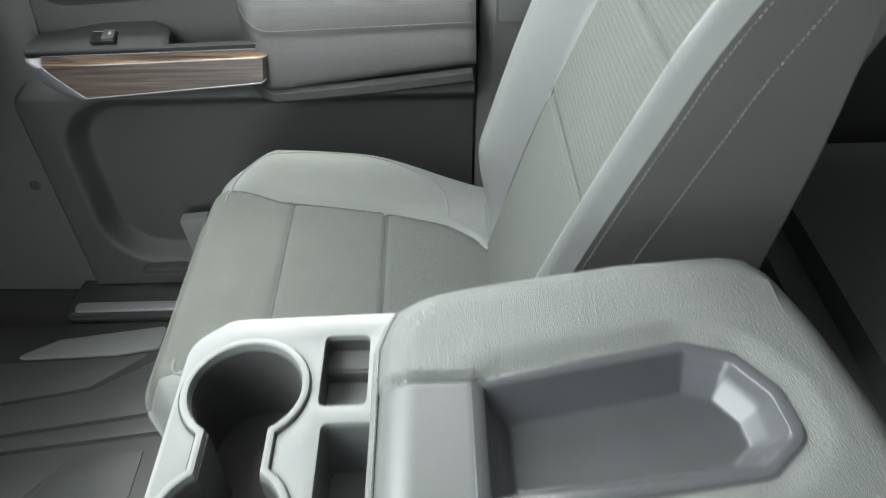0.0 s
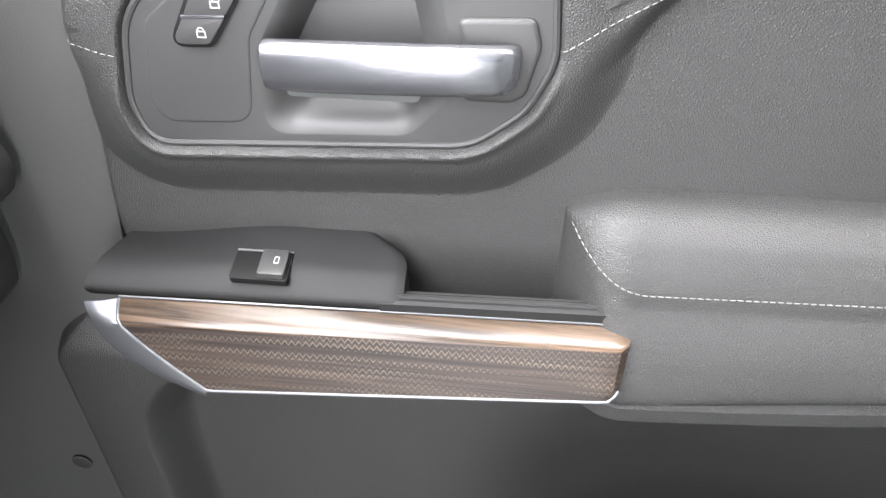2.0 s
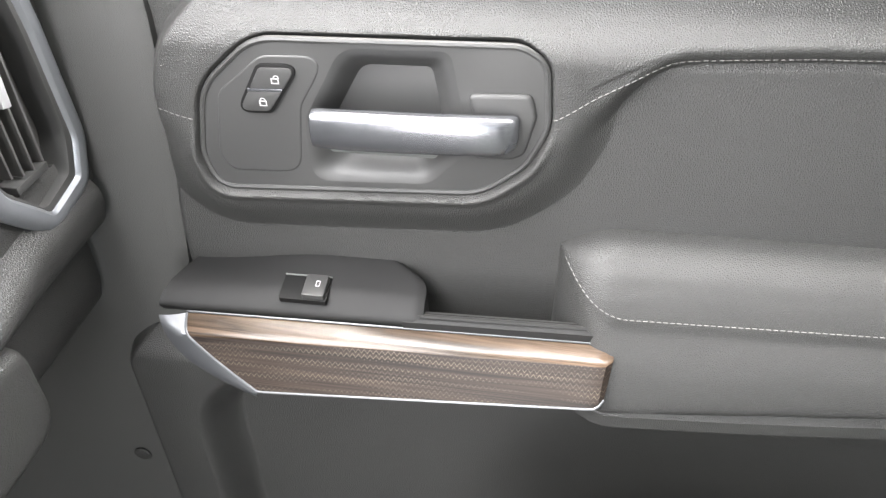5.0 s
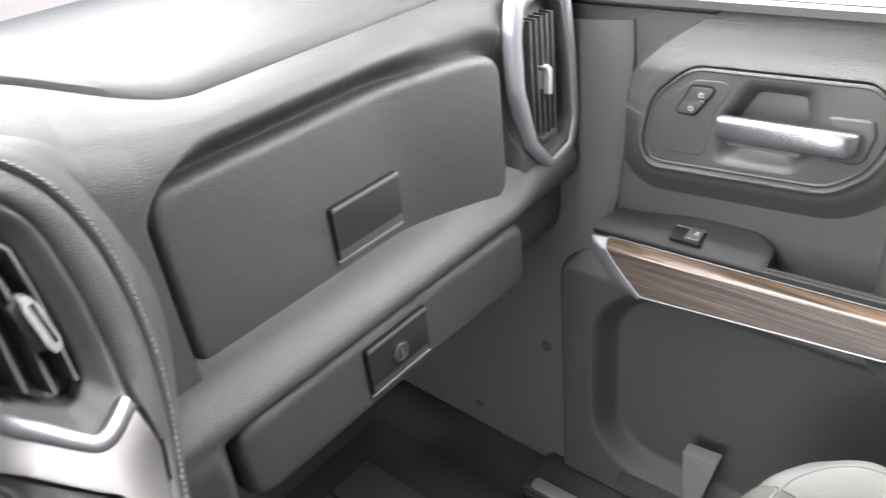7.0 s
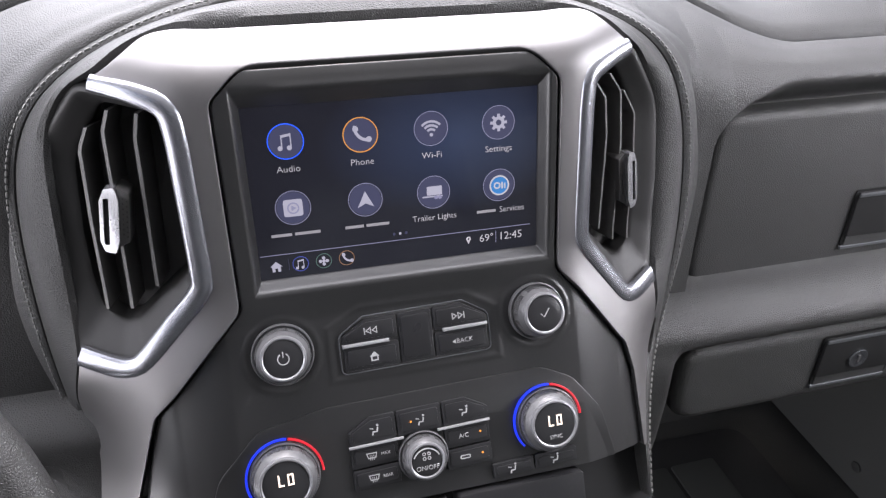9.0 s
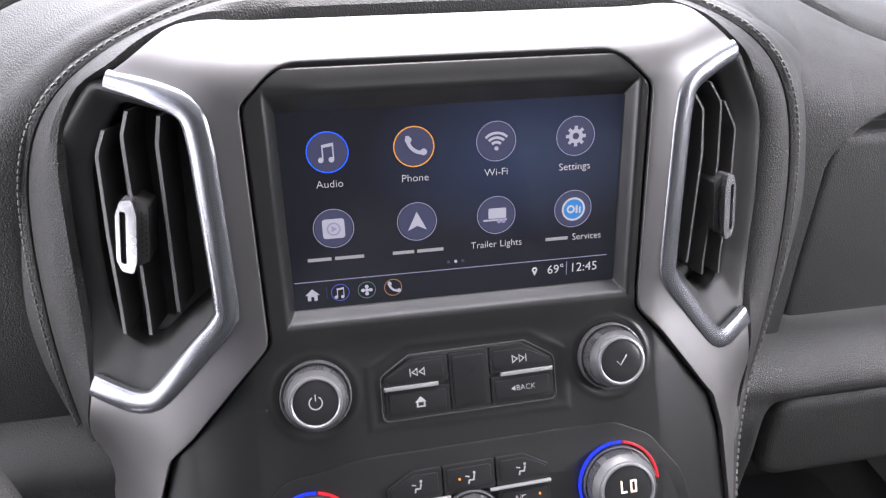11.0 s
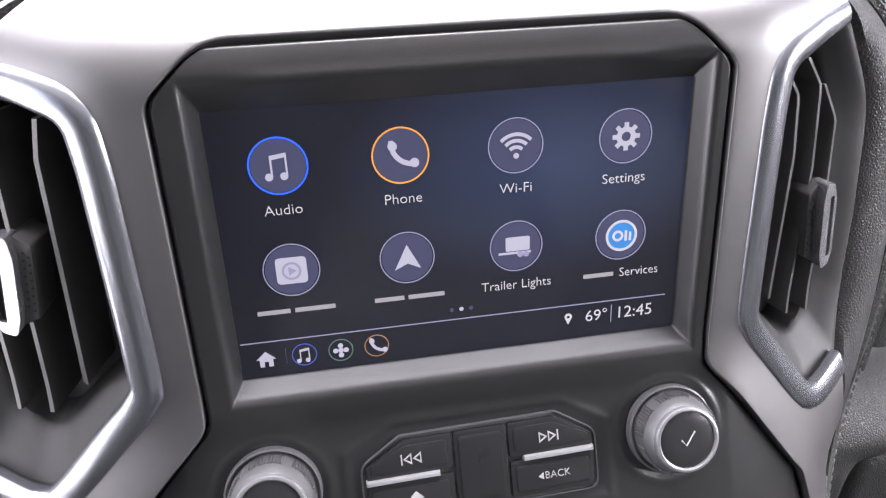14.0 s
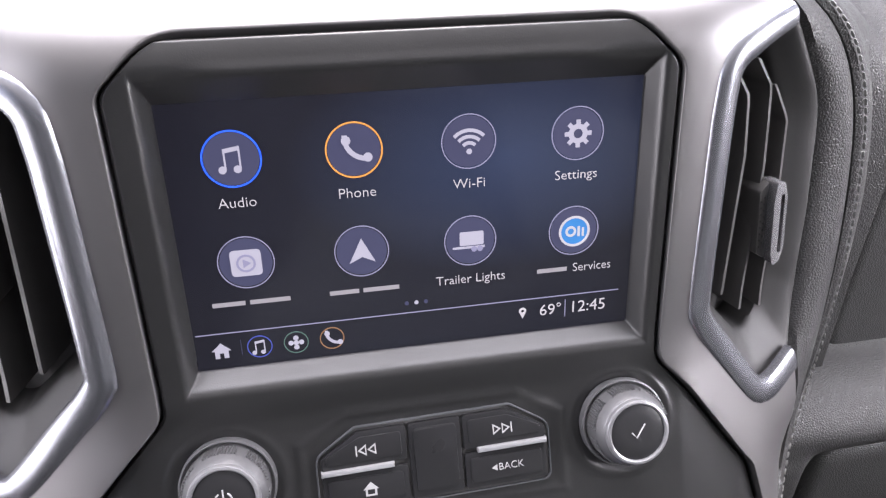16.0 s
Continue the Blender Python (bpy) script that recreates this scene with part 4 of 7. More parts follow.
def sign_at(u, v, lift, place):
    """The frame of a sign on a key."""
    (p, q), = place([(u, v)])
    return face_matrix(p, q, lift) @ Matrix.Rotation(0.018, 4, "Z")


BLOCK = rounded([(-0.0335, -0.0275), (0.0335, -0.0275), (0.0505, -0.0375), (0.0505, -0.0615), (-0.0505, -0.0615), (-0.0505, -0.0375)], [0.004, 0.004, 0.006, 0.004, 0.004, 0.006], 4)
part("key_well", on_face(prism(radio([(u * 1.03, v - (v + 0.0445) * -0.05) for u, v in BLOCK]), -0.001, 0.0009, 0.0003), False), VOID, stack)
# rim in a lighter metal, painting the highlight on the block's edge
part("key_edge_glint", on_face(prism(radio([(u * 1.030, -0.0445 + (v + 0.0445) * 1.07) for u, v in BLOCK]), -0.001, 0.0024, 0.0005, holes=[radio([(u * 1.016, -0.0445 + (v + 0.0445) * 1.036) for u, v in BLOCK])]), False), CAP_METAL, stack, "thin grey rim standing in for the key block's edge highlight")
sk = key("skip_back_key", [(-0.0330, -0.0283), (-0.0125, -0.0283), (-0.0125, -0.0433), (-0.0498, -0.0433), (-0.0498, -0.0380)])
hk = key("home_key", [(-0.0498, -0.0452), (-0.0125, -0.0452), (-0.0125, -0.0607), (-0.0498, -0.0607)])
blank = key("blank_key", rect(-0.0115, -0.0607, 0.0115, -0.0283))
part("blank_inset", on_face(prism(rounded(radio(rect(-0.0095, -0.0575, 0.0095, -0.0310)), 0.0015), 0.003, 0.0038, 0.0003), False), PIANO, blank)
sf = key("skip_forward_key", [(0.0125, -0.0283), (0.0330, -0.0283), (0.0498, -0.0380), (0.0498, -0.0433), (0.0125, -0.0433)])
bk = key("back_key", rect(0.0125, -0.0607, 0.0498, -0.0452))
for s, k in ((-1, sk), (1, sf)):
    part("chrome_bar", on_face(prism(radio(rect(min(s * 0.0185, s * 0.0500), -0.0452, max(s * 0.0185, s * 0.0500), -0.0430)), 0.0012, 0.0048, 0.0008), False), STRIP_METAL, k, "satin chrome strip")
    mm = sign_at(s * 0.030, -0.0362, 0.0037, radio)
    for du in (-0.0026, 0.0014):
        q = [(s * (du - 0.0014), 0.0024), (s * (du - 0.0014), -0.0024), (s * (du + 0.0022), 0)]
        mark("skip_arrow", q, mm, k, holes=[[(s * (du - 0.0009), 0.0014), (s * (du - 0.0009), -0.0014), (s * (du + 0.0012), 0)]])
    mark("skip_bar", rect(s * 0.0042 - 0.0003, -0.0022, s * 0.0042 + 0.0003, 0.0022), mm, k)
mm = sign_at(-0.0295, -0.0530, 0.0037, radio)
mark("house_outline", [(-0.0032, -0.0002), (0, 0.0030), (0.0032, -0.0002), (0.0024, -0.0002), (0.0024, -0.0030), (-0.0024, -0.0030), (-0.0024, -0.0002)], mm, hk, holes=[rect(-0.0015, -0.0023, 0.0015, -0.0002)])
mm = sign_at(0.0330, -0.0530, 0.0037, radio)
lettering("back_word", "BACK", 0.0044, LETTER, bk, mm, thin=0.012)
mark("back_arrow", [(-0.0085, 0), (-0.0062, 0.0014), (-0.0062, -0.0014)], mm, bk)

# climate keys
CK = [("defrost_floor_key", [(-0.0335, -0.0905), (-0.0165, -0.0905), (-0.0165, -0.1070), (-0.0490, -0.1070), (-0.0490, -0.0990)]),
      ("air_direction_key", [(-0.0155, -0.0905), (0.0155, -0.0905), (0.0155, -0.1070), (-0.0155, -0.1070)]),
      ("floor_air_key", [(0.0165, -0.0905), (0.0335, -0.0905), (0.0490, -0.0990), (0.0490, -0.1070), (0.0165, -0.1070)]),
      ("max_defrost_key", rect(-0.0490, -0.1225, -0.0165, -0.1090)), ("rear_defrost_key", rect(-0.0490, -0.1370, -0.0165, -0.1235)),
      ("air_conditioning_key", rect(0.0165, -0.1225, 0.0490, -0.1090)), ("recirculation_key", rect(0.0165, -0.1370, 0.0490, -0.1235))]
ck = {}
for n_, poly in CK:
    ck[n_] = key(n_, poly, PIANO, 0.0036, base=0.0012, place=climate)
part("climate_strip", on_face(prism(climate(rect(-0.0495, -0.1088, -0.0120, -0.1074)), 0.003, 0.0056, 0.0005), False), STRIP_METAL, stack, "satin chrome strip")
part("climate_strip", on_face(prism(climate(rect(0.0120, -0.1088, 0.0495, -0.1074)), 0.003, 0.0056, 0.0005), False), STRIP_METAL, stack, "satin chrome strip")


def seat_figure(k, u, v, lift=0.0043):
    mm = sign_at(u, v, lift, climate)
    mark("figure_head", circle(0.0010, 0.0026, 0.0008, 10), mm, k)
    mark("figure_body", stroke([(0.0010, 0.0014), (0.0004, -0.0014), (-0.0022, -0.0014), (-0.0026, -0.0034)], 0.0010), mm, k)
    mark("air_arrow", stroke([(-0.0042, 0.0012), (-0.0018, 0.0006)], 0.0006), mm, k)


seat_figure(ck["defrost_floor_key"], -0.0300, -0.0990)
seat_figure(ck["air_direction_key"], 0.0020, -0.0990)
seat_figure(ck["floor_air_key"], 0.0330, -0.0990)
mark("indicator", circle(0, 0, 0.0007, 10), sign_at(-0.0060, -0.0990, 0.0043, climate), ck["air_direction_key"], AMBER)
lettering("max_word", "MAX", 0.0028, LETTER, ck["max_defrost_key"], sign_at(-0.0255, -0.1155, 0.0043, climate))
lettering("rear_word", "REAR", 0.0028, LETTER, ck["rear_defrost_key"], sign_at(-0.0255, -0.1302, 0.0043, climate))
for n_, v in (("max_defrost_key", -0.1157), ("rear_defrost_key", -0.1302)):
    mm = sign_at(-0.0350, v, 0.0043, climate)
    mark("screen_outline", [(-0.0036, 0.0022), (0.0036, 0.0022), (0.0026, -0.0014), (-0.0026, -0.0014)], mm, ck[n_], holes=[[(-0.0029, 0.0016), (0.0029, 0.0016), (0.0021, -0.0008), (-0.0021, -0.0008)]])
    for du in (-0.0012, 0, 0.0012):
        mark("heat_wave", rect(du - 0.0002, -0.0026, du + 0.0002, 0.0008), mm, ck[n_])
lettering("ac_word", "A/C", 0.0042, LETTER, ck["air_conditioning_key"], sign_at(0.0300, -0.1157, 0.0043, climate))
mark("indicator", circle(0, 0, 0.0007, 10), sign_at(0.0420, -0.1150, 0.0043, climate), ck["air_conditioning_key"], AMBER)
mark("car_outline", rounded(rect(-0.0036, -0.0012, 0.0036, 0.0014), 0.001, 3), sign_at(0.0295, -0.1300, 0.0043, climate), ck["recirculation_key"], holes=[rounded(rect(-0.0028, -0.0006, 0.0028, 0.0008), 0.0005, 3)])
mark("indicator", circle(0, 0, 0.0007, 10), sign_at(0.0420, -0.1296, 0.0043, climate), ck["recirculation_key"], AMBER)
for n_, u0, u1 in (("driver_seat_heat_key", 0.0485, 0.0790), ("passenger_seat_heat_key", 0.0800, 0.1120)):
    k = key(n_, rect(u0, -0.1500, u1, -0.1400), w=0.0036, base=0.0012, place=climate)
    seat_figure(k, (u0 + u1) / 2, -0.1450)

# lower switch row and tray door
for i, u in enumerate((-0.052, -0.026, 0.0)):
    k = key("lower_switch", rect(u - 0.0120, -0.182, u + 0.0120, -0.160), w=0.004, base=-0.006, place=list)
    mark("switch_sign", rounded(rect(-0.002, -0.003, 0.002, 0.003), 0.001, 3), face_matrix(u, -0.168, 0.0041), k, LETTER if i else THREAD, holes=[rounded(rect(-0.0013, -0.0022, 0.0013, 0.0022), 0.0006, 3)])
part("tray_door", on_face(prism(rounded(rect(0.018, -0.185, 0.108, -0.1585), 0.003), -0.012, 0.006, 0.0015), False), PIANO, stack, "black hinged tray door")
part("tray_lip", on_face(prism(rect(0.0185, -0.1870, 0.1075, -0.1850), 0.000, 0.008, 0.0006), False), SATIN_CHROME, stack)
part("lower_shell", on_face(prism(rounded([(-0.19, -0.155), (0.19, -0.155), (0.17, -0.30), (-0.17, -0.30)], 0.01), -0.05, -0.003, 0.003), False), POD_BLACK, stack)


# stack vents
# lighter than the vent plastic, with lens haze put into its colour
SLAT_GREY = material("haze_lifted_slat_grey", (0.072, 0.070, 0.068), 0.36, grain=0.15, grain_size=0.0006)
VENT_RIM = [(0.1285, 0.1085), (0.1740, 0.1215), (0.2055, 0.0830), (0.2105, 0.0300), (0.2095, -0.0050), (0.2030, -0.0325), (0.1800, -0.0425), (0.1660, -0.0400), (0.1285, -0.0040)]
VENT_THROAT = [(0.1315, 0.1050), (0.1640, 0.1130), (0.1855, 0.0820), (0.1900, 0.0300), (0.1900, 0.0000), (0.1870, -0.0140), (0.1740, -0.0215), (0.1660, -0.0200), (0.1315, 0.0070)]
VENT_ROUND = [0.008, 0.007, 0.045, 0.03, 0.02, 0.012, 0.010, 0.010, 0.012]
VENT_SLATS = {1: (((0.1388, 0.1050), (0.1494, 0.0937), (0.1522, 0.0675), (0.1480, 0.0020)), ((0.1535, 0.1085), (0.1658, 0.0958), (0.1688, 0.0600), (0.1640, -0.0080)), ((0.1690, 0.0960), (0.1830, 0.0790), (0.1850, 0.0450), (0.1815, -0.0100))),
              -1: (((0.1446, 0.1070), (0.1478, 0.0922), (0.1490, 0.0550), (0.1510, 0.0000)), ((0.1604, 0.1090), (0.1650, 0.0964), (0.1665, 0.0500), (0.1685, -0.0120)), ((0.1740, 0.0990), (0.1800, 0.0859), (0.1825, 0.0400), (0.1834, -0.0120)))}


def in_vent(bm):
    """Sets a flat (u, v, w) mesh into the stack's face, its depth running straight in."""
    for q in bm.verts:
        u, v, w = q.co
        q.co = face_point(u, v, max(w, 0.0)) + Vector((0, 0.985, -0.174)) * max(0.0, -w)
    return bm


def closed(pts):
    """A rounded outline, closed, with its long edges cut into short ones."""
    out = rounded(pts, VENT_ROUND, 8)
    fine = []
    for p, q in zip(out, out[1:] + out[:1]):
        fine += [(p[0] + (q[0] - p[0]) * i / 6, p[1] + (q[1] - p[1]) * i / 6) for i in range(6)]
    return fine + fine[:1]


VENT_STEPS = ((0.10, -0.0004), (0.2, -0.0014), (0.35, -0.0032), (0.5, -0.0052), (0.65, -0.0072), (0.8, -0.0090), (0.92, -0.0106), (0.98, -0.0120), (1.0, -0.0140), (1.0, -0.036))


def stack_vent(s):
    """A hexagonal vent: funnel, bent upright slats, a chrome lever and bright trim."""
    rim, throat = closed(VENT_RIM), closed(VENT_THROAT)
    rows = [[(s * (0.168 + (p[0] - 0.168) * k), 0.035 + (p[1] - 0.035) * k, w) for p in rim] for k, w in ((1.13, -0.018), (1.09, -0.004), (1.05, -0.0008), (1.02, 0.0003), (1.0, 0.0003))]
    rows += [[(s * (a[0] + (b[0] - a[0]) * f), a[1] + (b[1] - a[1]) * f, w) for a, b in zip(rim, throat)] for f, w in VENT_STEPS]
    v = part("air_vent", in_vent(sheet(rows)), VENT, stack, "black air vent with upright slats")
    part("vent_cavity", in_vent(prism([(s * u, q) for u, q in [(0.168, 0.117), (0.128, 0.108), (0.126, 0.002), (0.165, -0.035), (0.199, -0.02), (0.199, 0.085)]], -0.040, -0.036)), VOID, v)
    for pts in VENT_SLATS[s]:
        run = resample([(s * p[0], p[1], 0) for p in pts], 30)
        bm = bmesh.new()
        ring = [[bm.verts.new((p.x + du, p.y, w)) for du, w in ((-0.0014, -0.0050), (-0.0009, -0.0034), (0.0009, -0.0034), (0.0014, -0.0050), (0.0011 - 0.004 * s, -0.035), (-0.0011 - 0.004 * s, -0.035))] for p in run]
        for a, b in zip(ring, ring[1:]):
            for j in range(6):
                bm.faces.new((a[j], a[(j + 1) % 6], b[(j + 1) % 6], b[j]))
        bm.faces.new(ring[0][::-1]), bm.faces.new(ring[-1])
        part("slat", in_vent(bm), SLAT_GREY, v)
    # lever: a chrome loop, slanting a little, on a block with a dotted grip
    cu, cv = (0.1755, 0.0345) if s > 0 else (0.1690, 0.0455)
    lean_ = -0.12 if s > 0 else 0.15

    def tilt(pts):
        return [(s * (cu + u) + lean_ * q, cv + q) for u, q in pts]

    loop = rounded(tilt([(-0.0030, 0.0205), (0.0032, 0.0195), (0.0058, 0.0120), (0.0058, -0.0130), (0.0030, -0.0195), (-0.0030, -0.0205), (-0.0050, -0.0130), (-0.0050, 0.0120)]), 0.0020, 4)
    slit = rounded(tilt([(0.0004, 0.0140), (0.0036, 0.0140), (0.0036, -0.0150), (0.0004, -0.0150)]), 0.0012, 3)
    lev = part("vent_lever", on_face(prism(loop, -0.003, 0.0075, 0.0030, holes=[slit], seg=4), False), BRIGHT_METAL, v, "bright chrome vent lever")
    part("lever_inset", on_face(prism(slit, -0.003, 0.0042, 0.0004), False), DARK, lev)
    block = part("lever_block", on_face(prism(rounded(tilt([(-0.0105, 0.0155), (-0.0035, 0.0190), (0.0030, 0.0180), (0.0030, -0.0180), (-0.0035, -0.0190), (-0.0105, -0.0150)]), 0.0020, 3), -0.020, 0.0015, 0.0014), False), SLAT_GREY, lev, "black grip with a dotted side")
    part("grip_dots", on_face(join(*[prism(circle(*tilt([(-0.0090 + 0.0022 * i, -0.0115 + 0.0032 * j + 0.0016 * (i % 2))])[0], 0.0005, 6), 0.0014, 0.0019) for i in range(3) for j in range(8)]), False), VENT, lev)
    path = resample(spline([(s * 0.1655, 0.1272, 0.0050), (s * 0.1492, 0.1220, 0.0058), (s * 0.1317, 0.1140, 0.0058)], 8)[:-1] + spline([(s * 0.1317, 0.1140, 0.0058), (s * 0.1267, 0.107, 0.0058), (s * 0.1248, 0.09, 0.0058)], 6)[:-1]
                    + spline([(s * 0.1248, 0.09, 0.0058), (s * 0.1237, 0.012, 0.0058), (s * 0.1257, 0.001, 0.0058), (s * 0.1312, -0.007, 0.0058)], 16)[:-1] + spline([(s * 0.1312, -0.007, 0.0058), (s * 0.1642, -0.0400, 0.0058), (s * 0.1722, -0.0440, 0.0058), (s * 0.1812, -0.0430, 0.0058), (s * 0.2030, -0.0345, 0.0050)], 18), 60)
    rim_ = [(-0.0052, -0.004), (-0.0052, 0.0004), (-0.0046, 0.0018), (-0.0030, 0.0027), (-0.0008, 0.0031), (0.0016, 0.0029), (0.0036, 0.0021), (0.0052, 0.0006), (0.0062, -0.0016), (0.0068, -0.0080)]
    part("vent_trim", on_face(sweep(path, [(1.2 * s * a, b) for a, b in rim_]), False), CHROME, v, "bright chrome trim")


both(stack_vent)

# padded arch round the stack
ARCH_HALF = [(-0.2035, 0.05 - 0.09, 0), (-0.2000, 0.05, 0), (-0.1955, 0.090, 0), (-0.184, 0.114, 0), (-0.163, 0.1365, 0), (-0.142, 0.1570, 0), (-0.10, 0.1670, 0), (0, 0.169, 0)]
ARCH = resample(spline([(-0.2035, -0.20, 0), (-0.2045, -0.12, 0)] + ARCH_HALF, 70)
                + [Vector((-p[0], p[1], 0)) for p in spline([(-0.1720, -0.20, 0), (-0.1735, -0.158, 0), (-0.1800, -0.118, 0), (-0.1995, -0.075, 0), (-0.2080, -0.036, 0), (-0.2110, 0.0, 0), (-0.2105, 0.045, 0), (-0.2030, 0.085, 0)] + ARCH_HALF[3:], 70)[::-1][1:]], 150)
ARCH_SECTION = [(-0.002, -0.016), (-0.0005, -0.002), (0.002, 0.0025), (0.008, 0.0042), (0.015, 0.0036), (0.0195, 0.0018), (0.0208, 0.0002), (0.0212, -0.0020), (0.0220, 0.0000), (0.0245, 0.0016), (0.029, 0.0012), (0.034, -0.0005)]
SKIRT = [(0.003, 0.004, -0.0005), (0.008, 0.012, -0.002), (0.014, 0.025, -0.006), (0.020, 0.045, -0.014), (0.024, 0.07, -0.03)]


def arch_normals():
    out = []
    for i, p in enumerate(ARCH):
        a, b = ARCH[max(0, i - 1)], ARCH[min(len(ARCH) - 1, i + 1)]
        t = (b - a).normalized()
        out.append(Vector((-t.y, t.x, 0)))
    return out


ARCH_N = arch_normals()


def arch_point(i, off, w):
    x = ARCH[i].x
    wide = 1.20 + 0.45 * smoothstep(0.150, 0.195, x) + 0.15 * smoothstep(0.150, 0.195, -x)
    p = ARCH[i] + ARCH_N[i] * off * wide * (0.06 + 0.94 * smoothstep(-0.150, 0.01, ARCH[i].y))
    w += 0.12 * max(0.0, off - 0.0208) * smoothstep(0.14, 0.20, abs(p.x)) * smoothstep(-0.09, -0.02, p.y) * (1 - smoothstep(0.075, 0.120, p.y))
    w += 0.013 * smoothstep(0.0, 0.030, off) * smoothstep(0.165, 0.200, p.x) * smoothstep(-0.08, 0.0, p.y)
    return face_point(p.x, min(p.y, 0.39), w)


def skirt_point(i, q):
    k = smoothstep(0.35, 0.95, abs(ARCH_N[i].x)) * smoothstep(-0.02, 0.06, ARCH[i].y)
    return Vector((ARCH_N[i].x * (q[0] + 0.020 * k * min(1.0, q[1] / 0.04)), q[1] * (1 - 0.45 * k) + 0.004 * k, q[2] * (1 - 0.7 * k)))


ARCH_GRID = [[arch_point(i, *c) for c in ARCH_SECTION] + [arch_point(i, *ARCH_SECTION[-1]) + skirt_point(i, q) for q in SKIRT] for i in range(len(ARCH))]
for _step in range(70):                          # ease the pad round its corners
    old = [[p.copy() for p in row] for row in ARCH_GRID]
    for i in range(1, len(ARCH) - 1):
        for j, p in enumerate(old[i]):
            soft_ = 0.5 * smoothstep(0.002, 0.016, ARCH_SECTION[j][0] if j < len(ARCH_SECTION) else 0.05)
            ARCH_GRID[i][j] = p.lerp((old[i - 1][j] + old[i + 1][j]) / 2, soft_)
bm = sheet(ARCH_GRID)
part("arch_pad", bm, VINYL, stack, "grained charcoal vinyl arch with a sewn seam")
part("arch_stitching", stitches([row[9] + Vector((0.0006 * math.copysign(1, row[9].x) if abs(row[9].x) > 0.17 else 0, -0.0012, 0.0005)) for row in ARCH_GRID], 0.0046, 0.0034, 0.0008, up=(0, -1, 0.3)), THREAD, stack, "grey thread stitching")


# ---- passenger side end vent ----
def end_vent():
    """Slim upright vent at the outer end of the dashboard, in a satin ring."""
    m = Matrix(((1, 0, 0, 0.031), (0, 0, -1, 0.0375), (0, RING_UP, 0, 0.765 - 0.775 * RING_UP), (0, 0, 0, 1)))
    cu, cv = 0.701, 0.704

    def inset(k, kv=None):
        return [(cu + (u - cu) * k, cv + (v - cv) * (kv or k)) for u, v in VENT_RING]

    v = part("end_air_vent", prism(inset(0.90, 0.945), -0.026, 0.002, 0.003, holes=[inset(0.76, 0.86)]), DARK, dash, "dark air vent with upright slats", m=m)
    part("vent_cavity", prism(inset(0.90, 0.945), -0.024, -0.018), VOID, v, m=m)
    k = len(VENT_RING)
    part("vent_ring", sweep([(u, w, 0) for u, w in inset(0.95, 0.97)], [(-0.0090, -0.010), (-0.0086, 0.001), (-0.0056, 0.0046), (-0.0008, 0.0060), (0.0036, 0.0050), (0.0066, 0.001), (0.0070, -0.010)], up=(0, 0, 1), closed=True), END_RING, v, "satin chrome ring", m=m)
    for i in range(5):
        u = 0.679 + 0.0105 * i
        lo = 0.652 - 0.004 * i if i < 4 else 0.640
        part("slat", prism(rounded([(u - 0.0010, lo), (u + 0.0010, lo), (u - 0.0015, 0.772), (u - 0.0035, 0.772)], 0.0004, 2), -0.018, -0.0015, 0.0006), SLAT_GREY, v, m=m)
    lev = part("vent_lever", prism(rounded([(0.6985, 0.690), (0.7065, 0.688), (0.7075, 0.716), (0.7010, 0.722), (0.6960, 0.720), (0.6990, 0.713)], 0.0015, 3), -0.008, 0.0045, 0.0016), STRIP_METAL, v, "satin chrome vent lever", m=m)
    part("lever_foot", prism(rounded(rect(0.690, 0.697, 0.700, 0.716), 0.002), -0.012, -0.001, 0.001), DARK, lev, m=m)
    part("vent_shelf", prism(rounded(rect(0.688, 0.637, 0.722, 0.6425), 0.001), -0.014, 0.0, 0.001), DOOR_PLASTIC, v, m=m)
    line = [(p[0], 0.0195 - 0.0006, p[1]) for p in spline([(0.6655, 0.800, 0), (0.663, 0.775, 0), (0.6625, 0.745, 0), (0.6645, 0.705, 0), (0.674, 0.648, 0), (0.692, 0.606, 0)], 50)]
    part("cheek_stitching", stitches([(x, let_in(x, front_y(x, z), z) - 0.0006, z) for x, _, z in line], 0.0048, 0.0034, 0.00065, up=(0, -1, 0)), THREAD, v, "pale thread stitching")


end_vent()


# ---- passenger door ----
door = thing("passenger_door", "charcoal passenger door trim with wood-look strip, armrest and chrome handle", "door")
YF, YR = -0.008, -0.645
STITCH = [(0.03, 0.646), (-0.016, 0.643), (-0.05, 0.636), (-0.12, 0.636), (-0.24, 0.640), (-0.292, 0.649), (-0.325, 0.671), (-0.350, 0.685), (-0.372, 0.692), (-0.45, 0.697), (-0.645, 0.701)]


STITCH_LINE = [(-0.26 + (p + 0.26) * 0.957, 0.839 + (q - 0.839) * 0.957) for p, q in STITCH]


def seam_z(y):
    for (y0, z0), (y1, z1) in zip(STITCH_LINE, STITCH_LINE[1:]):
        if y <= y0 and y >= y1:
            f = (y - y0) / (y1 - y0)
            return z0 + (z1 - z0) * f
    return STITCH_LINE[0][1] if y > STITCH_LINE[0][0] else STITCH_LINE[-1][1]


def box_field(y, z, y0, y1, z0, z1, r):
    """Signed distance to a rounded rectangle in the door's plane; negative inside."""
    cy, cz, hy, hz = (y0 + y1) / 2, (z0 + z1) / 2, abs(y1 - y0) / 2 - r, abs(z1 - z0) / 2 - r
    dy, dz = abs(y - cy) - hy, abs(z - cz) - hz
    return math.hypot(max(dy, 0), max(dz, 0)) + min(max(dy, dz), 0) - r


